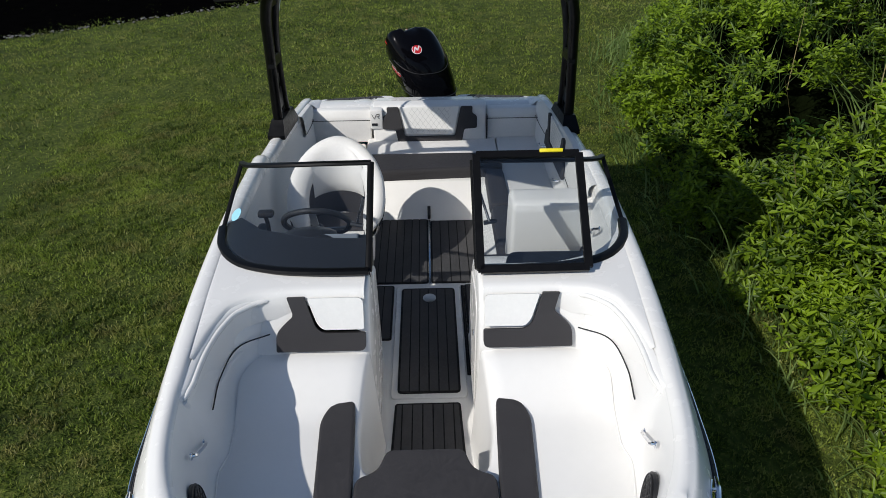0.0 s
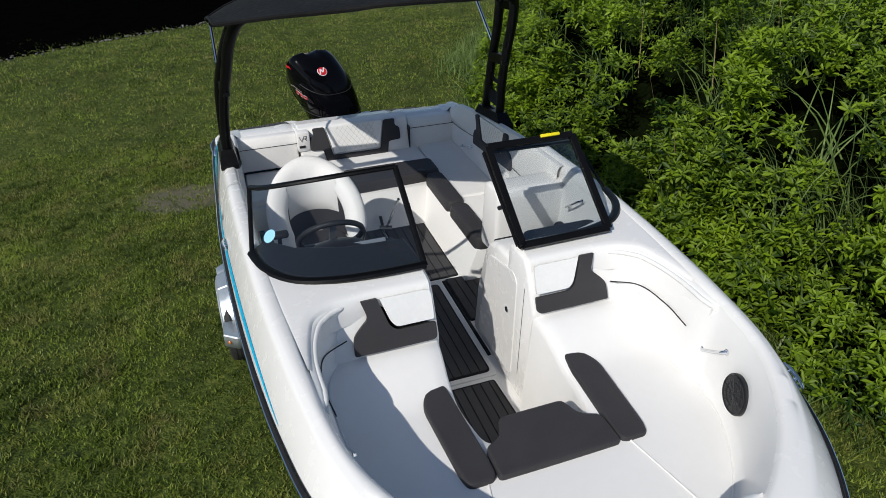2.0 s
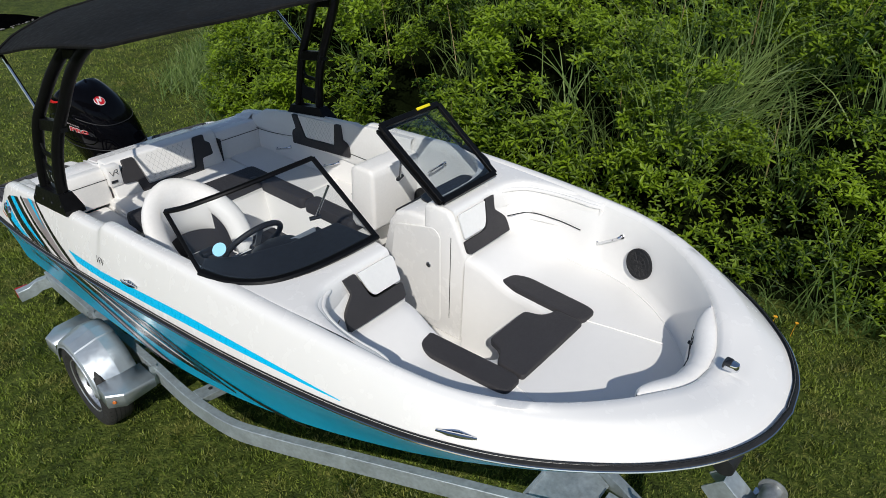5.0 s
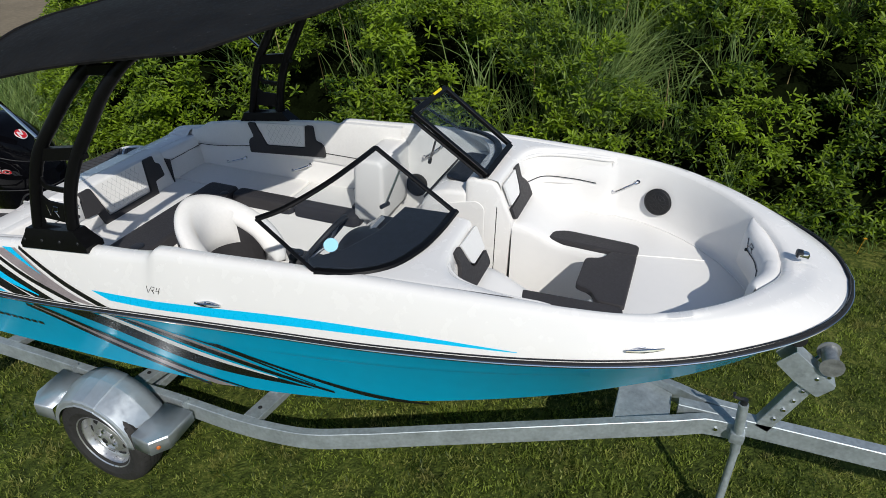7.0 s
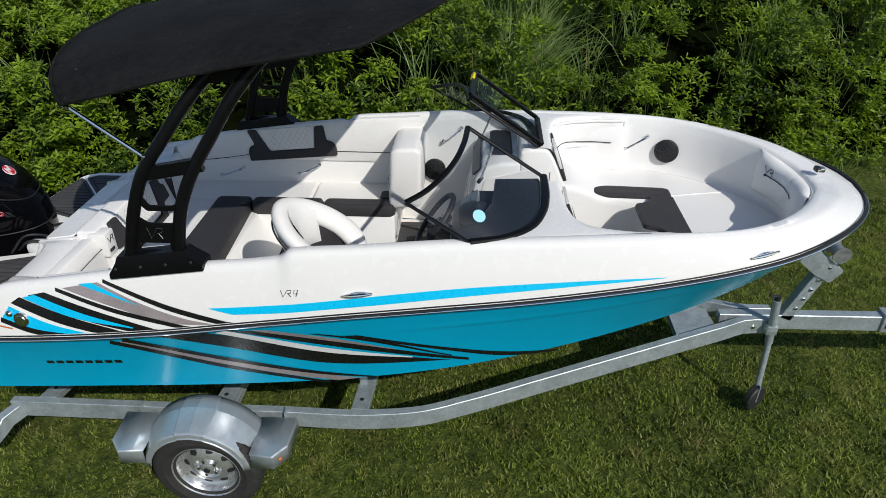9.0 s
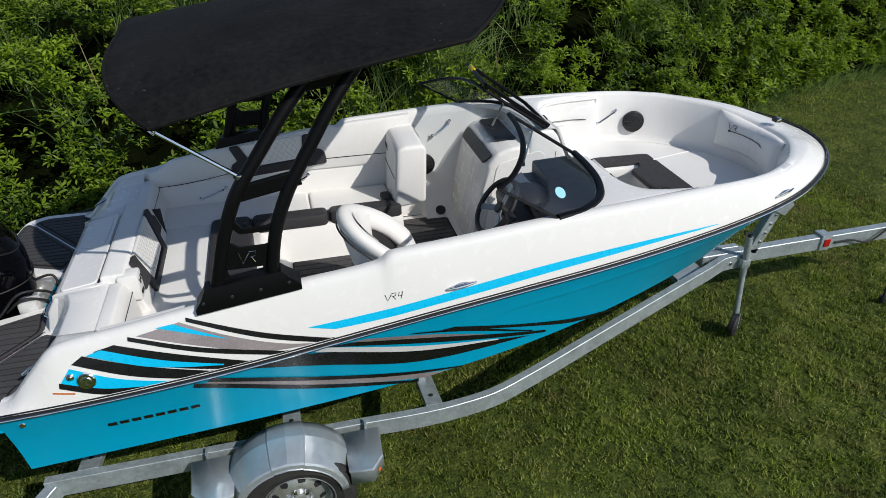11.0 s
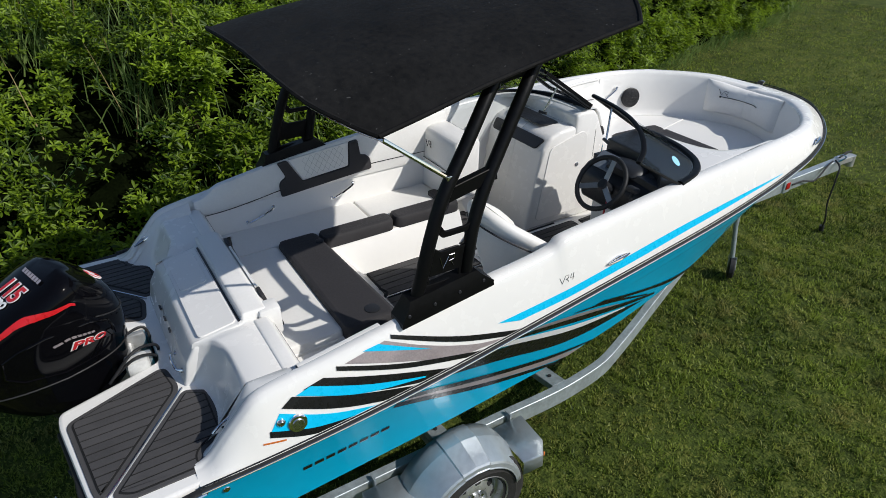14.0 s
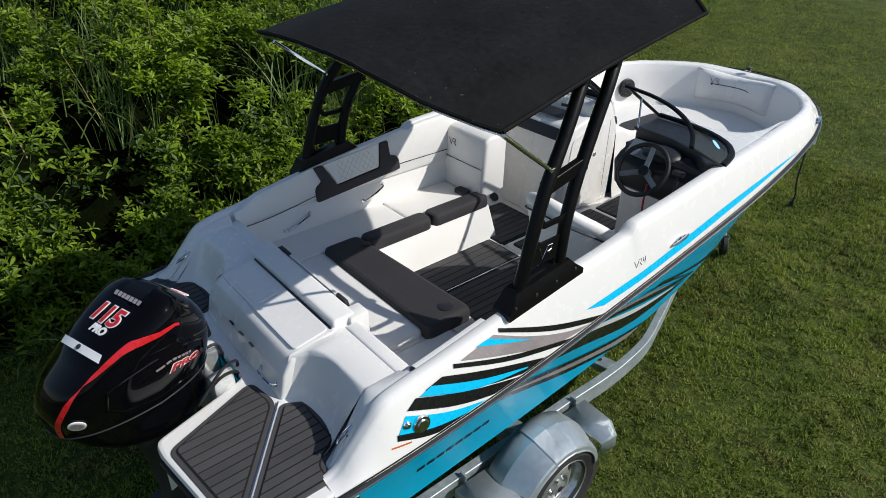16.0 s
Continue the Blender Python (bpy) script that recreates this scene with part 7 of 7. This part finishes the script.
def shrubs():
    # near-black sheet closing the thicket; shade between the leaves put into its colour
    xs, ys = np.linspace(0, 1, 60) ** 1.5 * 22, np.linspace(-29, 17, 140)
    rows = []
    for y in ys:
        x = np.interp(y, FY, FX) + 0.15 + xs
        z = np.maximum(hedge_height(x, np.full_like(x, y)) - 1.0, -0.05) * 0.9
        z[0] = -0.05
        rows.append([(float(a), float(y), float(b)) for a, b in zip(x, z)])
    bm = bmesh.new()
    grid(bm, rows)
    tagged(part("undergrowth", bm, pbr("thicket_shade_black", (0.004, 0.006, 0.002), 1.0, var=0.6, vscale=6, bump=0.6, bscale=20, spec=0.0)), "near-black sheet inside the thicket, coloured as the shade between leaves", "undergrowth", kind="stuff")
    # leaf whorls gathered into bushy heads, with a sparser layer inside
    tips = []
    for count, each, lo, hi, rad, sink in ((800, 26, 0.0, 2.8, 0.20, 0.16), (1250, 19, 2.4, 8.0, 0.24, 0.16), (700, 11, 7.0, 18.0, 0.40, 0.2), (700, 8, 0.1, 7.5, 0.30, 0.62)):
        y = RNG.uniform(-16, 16.5, count)
        x = np.interp(y, FY, FX) + 0.12 + RNG.uniform(lo, hi, count)
        z = hedge_height(x, y) + lump(x, y, 5.0, 11) * 0.24 + RNG.normal(0, 0.12, count)
        rad = rad * RNG.uniform(0.6, 1.4, count)
        keep = hedge_height(x, y) > 0.4
        c, rad = np.c_[x, y, z - sink][keep], rad[keep]
        who = np.repeat(np.arange(len(c)), each)
        d = unit(np.c_[RNG.normal(-0.15, 0.75, len(who)), RNG.normal(-0.05, 0.75, len(who)), np.abs(RNG.normal(0.25, 0.75, len(who)))])
        tips.append(c[who] + d * (rad[who] * RNG.uniform(0.55, 1.1, len(who)))[:, None])
    # the steep front face
    count = 1000
    y = RNG.uniform(-16, 16.5, count)
    d = RNG.uniform(0.02, 0.5, count)
    x = np.interp(y, FY, FX) + d + 0.35 * lump(y * 0, y, 1.4, 3)
    c = np.c_[x + 0.05, y, hedge_height(x, y) * RNG.uniform(0.15, 1.0, count)]
    who = np.repeat(np.arange(count), 14)
    d = unit(np.c_[RNG.normal(-0.6, 0.6, len(who)), RNG.normal(0, 0.7, len(who)), RNG.normal(0.35, 0.6, len(who))])
    tips.append(c[who] + d * RNG.uniform(0.08, 0.26, len(who))[:, None])
    tip = np.concatenate(tips)
    tip = tip[tip[:, 2] > 0.05]
    n, k = len(tip), 7
    lean = unit(np.c_[RNG.normal(-0.40, 0.40, n), RNG.normal(-0.22, 0.40, n), np.full(n, 1.0)])
    ref = unit(np.cross(lean, RNG.normal(size=(n, 3))))
    oth = np.cross(lean, ref)
    far = tip[:, 0] > np.interp(tip[:, 1], FY, FX) + 6
    size = RNG.uniform(0.060, 0.106, n) * (1 + 0.25 * lump(tip[:, 0], tip[:, 1], 0.9, 21)) * (1 + 0.4 * far)
    V, ang0 = [], RNG.uniform(0, 6.28, n)
    for j in range(k):
        a = ang0 + j * 2.4 + RNG.normal(0, 0.25, n)
        rise = RNG.uniform(0.15, 1.2, n) * (0.35 + 0.65 * (j < 4))
        out = unit(np.cos(a)[:, None] * ref + np.sin(a)[:, None] * oth + rise[:, None] * lean)
        side = unit(np.cross(out, lean))
        nor = np.cross(side, out)
        L = size * RNG.uniform(0.7, 1.15, n) * (0.75 if j < 3 else 1.0)
        root = tip - lean * (RNG.uniform(0.0, 0.10, n) * j / k)[:, None]
        W = L * RNG.uniform(0.13, 0.19, n)
        low, mid = root + out * (L * 0.34)[:, None], root + out * (L * 0.70)[:, None] - nor * (L * 0.06)[:, None]
        s0, s1, cup = side * (W * 0.62)[:, None], side * W[:, None], nor * (W * 0.40)[:, None]
        V.append(np.stack([root, low + s0 + cup, mid + s1 + cup, root + out * L[:, None] - nor * (L * 0.20)[:, None], mid - s1 + cup, low - s0 + cup], 1))
    V = np.concatenate(V)
    m = len(V)
    quads = (np.arange(m) * 6)[:, None] + np.array([[0, 1, 2, 3, 0, 3, 4, 5]])
    mesh_of("shrub_thicket", V.reshape(-1, 3), quads.ravel(), np.full(m * 2, 4), LEAF, "dense thicket of leafy bright green shrubs beside the lawn", "shrubs")


def strips(name, root, tipdir, length, width, droop, material, label, category, segs=4):
    """Long curved blades from roots."""
    n = len(root)
    side = unit(np.cross(tipdir, np.array([0, 0, 1.0]) + RNG.normal(0, 0.3, (n, 3))))
    rows = []
    for s in np.linspace(0, 1, segs + 1):
        p = root + tipdir * (length * s)[:, None]
        p = p + np.c_[tipdir[:, 0], tipdir[:, 1], np.zeros(n)] * (droop * s**2 * length * 1.3)[:, None]
        p[:, 2] -= droop * s**2.4 * length * 0.9
        w = width * (1 - s) ** 0.6 * 0.5
        rows.append(np.stack([p - side * w[:, None], p + side * w[:, None]], 1))
    V = np.stack(rows, 1)
    per = (segs + 1) * 2
    quad = np.concatenate([[2 * i, 2 * i + 1, 2 * i + 3, 2 * i + 2] for i in range(segs)])
    loops = ((np.arange(n) * per)[:, None] + quad[None]).ravel()
    return mesh_of(name, V.reshape(-1, 3), loops, np.full(n * segs, 4), material, label, category)


def reeds():
    clumps = [(3.35, 2.2), (3.5, 3.4), (3.1, 4.5), (3.3, 6.3), (3.6, 0.6), (4.2, 1.4), (4.6, 3.1), (4.0, 5.2), (4.8, -0.8), (4.9, 5.9), (5.2, 1.5), (4.4, 7.4), (5.6, 4.2), (5.4, 8.4), (6.3, 2.3), (6.6, 6.4), (6.0, -2.5), (4.9, -2.0), (7.2, 0.4), (4.3, 9.5), (3.4, 8.0), (3.9, 2.8), (5.0, 7.0), (7.6, 4.4)]
    R, D, L = [], [], []
    clumps += [(3.55 + 0.22 * k + float(RNG.normal(0, 0.15)), 2.95 - 0.09 * k + float(RNG.normal(0, 0.25))) for k in range(7)]
    clumps += [(5.0 + float(RNG.normal(0, 0.45)), 5.5 + float(RNG.normal(0, 0.3))) for k in range(5)]
    clumps += [(float(np.interp(y, FY, FX) + d), y) for y, d in zip(RNG.uniform(-9, 12, 26), RNG.uniform(0.4, 7.0, 26))]
    for cx, cy in clumps:
        k = int(RNG.integers(36, 80))
        p = np.c_[cx + RNG.normal(0, 0.16, k), cy + RNG.normal(0, 0.16, k)]
        z = hedge_height(p[:, 0], p[:, 1]) - 0.6
        R.append(np.c_[p, np.maximum(z, 0)])
        D.append(unit(np.c_[RNG.normal(-0.15, 0.28, k), RNG.normal(0, 0.28, k), np.full(k, 1.0)]))
        L.append(RNG.uniform(0.5, 1.3, k))
    # broad arching clump that parts the shrubs beside the bow
    for cx, cy, k in ((3.60, 2.55, 150), (3.85, 2.35, 170), (4.1, 2.2, 150), (4.4, 2.0, 110)):
        p = np.c_[cx + RNG.normal(0, 0.13, k), cy + RNG.normal(0, 0.16, k)]
        R.append(np.c_[p, np.maximum(hedge_height(p[:, 0], p[:, 1]) - 0.75, 0)])
        D.append(unit(np.c_[RNG.normal(0.25, 0.3, k), RNG.normal(-0.35, 0.25, k), np.full(k, 1.0)]))
        L.append(RNG.uniform(0.6, 1.35, k))
    # bright low weeds where the thicket ends
    for cx, cy in zip(RNG.uniform(3.2, 6.0, 26), RNG.uniform(0, 1, 26)):
        k = 60
        p = np.c_[cx + RNG.normal(0, 0.22, k), 10.3 + (cx - 3.2) * 0.95 + cy * 1.1 + RNG.normal(0, 0.22, k)]
        R.append(np.c_[p, np.zeros(k)])
        D.append(unit(np.c_[RNG.normal(0, 0.4, k), RNG.normal(0, 0.4, k), np.full(k, 1.0)]))
        L.append(RNG.uniform(0.2, 0.55, k))
    # thin grass along the foot of the thicket
    k = 5000
    y = RNG.uniform(-15, 16, k)
    x = np.interp(y, FY, FX) + 0.35 * lump(y * 0, y, 1.4, 3) + RNG.normal(0.05, 0.18, k)
    R.append(np.c_[x, y, np.zeros(k)])
    D.append(unit(np.c_[RNG.normal(-0.3, 0.3, k), RNG.normal(0, 0.3, k), np.full(k, 1.0)]))
    L.append(RNG.uniform(0.12, 0.5, k))
    R, D, L = np.concatenate(R), np.concatenate(D), np.concatenate(L)
    # dry upright stalks
    k = 260
    y = RNG.uniform(-9, 12, k)
    x = np.interp(y, FY, FX) + RNG.uniform(0.3, 6, k)
    st = np.c_[x, y, np.maximum(hedge_height(x, y) - 0.4, 0)]
    sd = unit(np.c_[RNG.normal(-0.1, 0.2, k), RNG.normal(0, 0.2, k), np.full(k, 1.0)])
    strips("dry_stalks", st, sd, RNG.uniform(0.5, 1.0, k), np.full(k, 0.012), RNG.uniform(0, 0.15, k), leafy("dry_stalk", (0.16, 0.12, 0.05), (0.34, 0.27, 0.13), trans=0.1), "thin dry brown stalks among the shrubs", "stalks")
    strips("reed_clumps", R, D, L, RNG.uniform(0.007, 0.020, len(L)), RNG.uniform(0.10, 0.55, len(L)), BLADE, "tall arching grass blades among the shrubs", "reeds")


def flowers():
    """Small yellow flowers on thin stems along the foot of the thicket."""
    bm = bmesh.new()
    spots = [(2.92, 1.26), (3.04, 0.94), (3.03, 0.77), (3.5, -0.25), (3.7, -0.65)] + [(float(np.interp(y, FY, FX)) + float(RNG.uniform(0.0, 0.3)), float(y)) for y in RNG.uniform(-2.0, 1.6, 4)]
    for x, y in spots:
        h, r = 0.13 + 0.06 * float(RNG.uniform()), 0.016 + 0.006 * float(RNG.uniform())
        top = Vector((x - 0.02, y - 0.02, h))
        tube(bm, [(x, y, -0.01), (x - 0.005, y - 0.01, h * 0.6), top], 0.0022, 4)
        for k in range(7):
            a = 2 * math.pi * k / 7
            u, v = Vector((math.cos(a), math.sin(a), 0.25)), Vector((-math.sin(a), math.cos(a), 0))
            q = [top, top + u * r * 0.6 + v * r * 0.32, top + u * r, top + u * r * 0.6 - v * r * 0.32]
            bm.faces.new([bm.verts.new(p) for p in q])
    tagged(part("yellow_flowers", bm, pbr("yellow_petal", (0.75, 0.36, 0.02), 0.6, var=0.15), smooth=0), "small orange yellow flowers at the foot of the thicket", "flowers", kind="stuff")


def lawn_blades():
    parts = []
    for count, x0, x1, y0, y1, size in ((860000, -4.6, 3.4, -2.6, 9.2, 0.95), (180000, -10, 8.5, 9.0, 16, 1.3), (170000, -4.5, 8, -14, -2.4, 1.15), (40000, -10, -4.4, 2, 9.2, 1.3)):
        x, y = RNG.uniform(x0, x1, count), RNG.uniform(y0, y1, count)
        dens = 0.50 + 0.30 * lump(x, y, 2.6, 31) + 0.45 * lump(x, y, 14.0, 32) + 0.80 * lump(x, y, 34.0, 34) + 0.80 * lump(x, y, 80.0, 35)
        bare = np.hypot((x + 1.6) / 0.55, (y - 7.35) / 0.35) < 1 + 0.3 * lump(x, y, 7, 9)
        keep = (RNG.uniform(0, 1, count) < np.clip(dens, 0.05, 1)) & (x < np.interp(y, FY, FX) + 0.5) & ~(bare & (RNG.uniform(0, 1, count) < 0.75))
        x, y = x[keep], y[keep]
        n = len(x)
        tall = (0.015 + 0.010 * lump(x, y, 3.0, 33) + 0.012 * np.clip(lump(x, y, 14.0, 32), -0.6, 1) + 0.016 * np.clip(lump(x, y, 34.0, 34), -0.6, 1) + 0.010 * np.clip(lump(x, y, 80.0, 35), -0.8, 1)) * RNG.uniform(0.6, 1.5, n) * size
        parts.append((np.c_[x, y, np.full(n, -0.022)], tall + 0.02, np.full(n, 0.0060 * size)))
    root, L, W = (np.concatenate([p[i] for p in parts]) for i in range(3))
    n = len(root)
    d = unit(np.c_[RNG.normal(0, 0.7, n), RNG.normal(0, 0.7, n), np.full(n, 1.0)])
    a = RNG.uniform(0, 6.28, n)
    side = np.c_[np.cos(a), np.sin(a), np.zeros(n)] * (W * RNG.uniform(0.7, 1.4, n))[:, None]
    V = np.stack([root - side, root + side, root + d * L[:, None]], 1)
    mesh_of("lawn_grass", V.reshape(-1, 3), np.arange(n * 3), np.full(n, 3), GRASS, "short mown grass blades of the lawn", "grass")


def far_edges():
    # matt black ground behind the lawn with a pale gravel edge
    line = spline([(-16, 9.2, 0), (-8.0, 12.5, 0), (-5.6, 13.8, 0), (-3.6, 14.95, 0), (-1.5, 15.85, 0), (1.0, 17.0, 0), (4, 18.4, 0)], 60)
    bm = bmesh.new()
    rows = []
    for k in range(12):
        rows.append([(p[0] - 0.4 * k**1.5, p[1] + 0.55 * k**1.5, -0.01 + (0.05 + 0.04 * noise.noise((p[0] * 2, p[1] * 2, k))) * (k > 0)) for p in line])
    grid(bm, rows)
    tagged(part("black_ground", bm, pbr("matt_black", (0.0012, 0.0012, 0.0013), 1.0, var=0.5, vscale=4, bump=0.3, bscale=20, spec=0.0)), "matt black ground behind the lawn", "garden bed", kind="structure")
    # pale bare field beyond the thicket
    bm = bmesh.new()
    xs, ys = np.linspace(7.2, 60, 60), np.linspace(0, 1, 24) ** 1.6 * 40
    grid(bm, [[(x, 15.2 + 0.35 * noise.noise((x * 0.7, 3, 0)) + dy, -0.012 + 0.02 * min(1, dy) + 0.05 * noise.noise((x, dy, 1)) * min(1, dy)) for x in xs] for dy in ys])
    tagged(part("field", bm, pbr("dry_earth", (0.20, 0.165, 0.115), 0.95, var=0.35, vscale=0.8, fine=9, bump=0.5, bscale=7, spec=0.1)), "pale brown bare earth field beyond the shrubs", "field", kind="structure")
    bm = bmesh.new()
    for k in range(420):
        i = RNG.integers(0, 59)
        p = line[i] + (line[i + 1] - line[i]) * RNG.uniform()
        c = Vector((p[0] + RNG.normal(0, 0.06), p[1] + RNG.normal(0, 0.06), 0.005))
        r = RNG.uniform(0.012, 0.035)
        bmesh.ops.create_icosphere(bm, subdivisions=1, radius=r, matrix=Matrix.Translation(c) @ Matrix.Diagonal((1, 1, 0.6, 1)))
    tagged(part("gravel_edge", bm, pbr("grey_gravel", (0.16, 0.15, 0.14), 0.85, var=0.4, island=0.4), smooth=0), "grey gravel along the edge of the black ground", "gravel", kind="stuff")


shrubs()
reeds()
lawn_blades()
far_edges()
flowers()
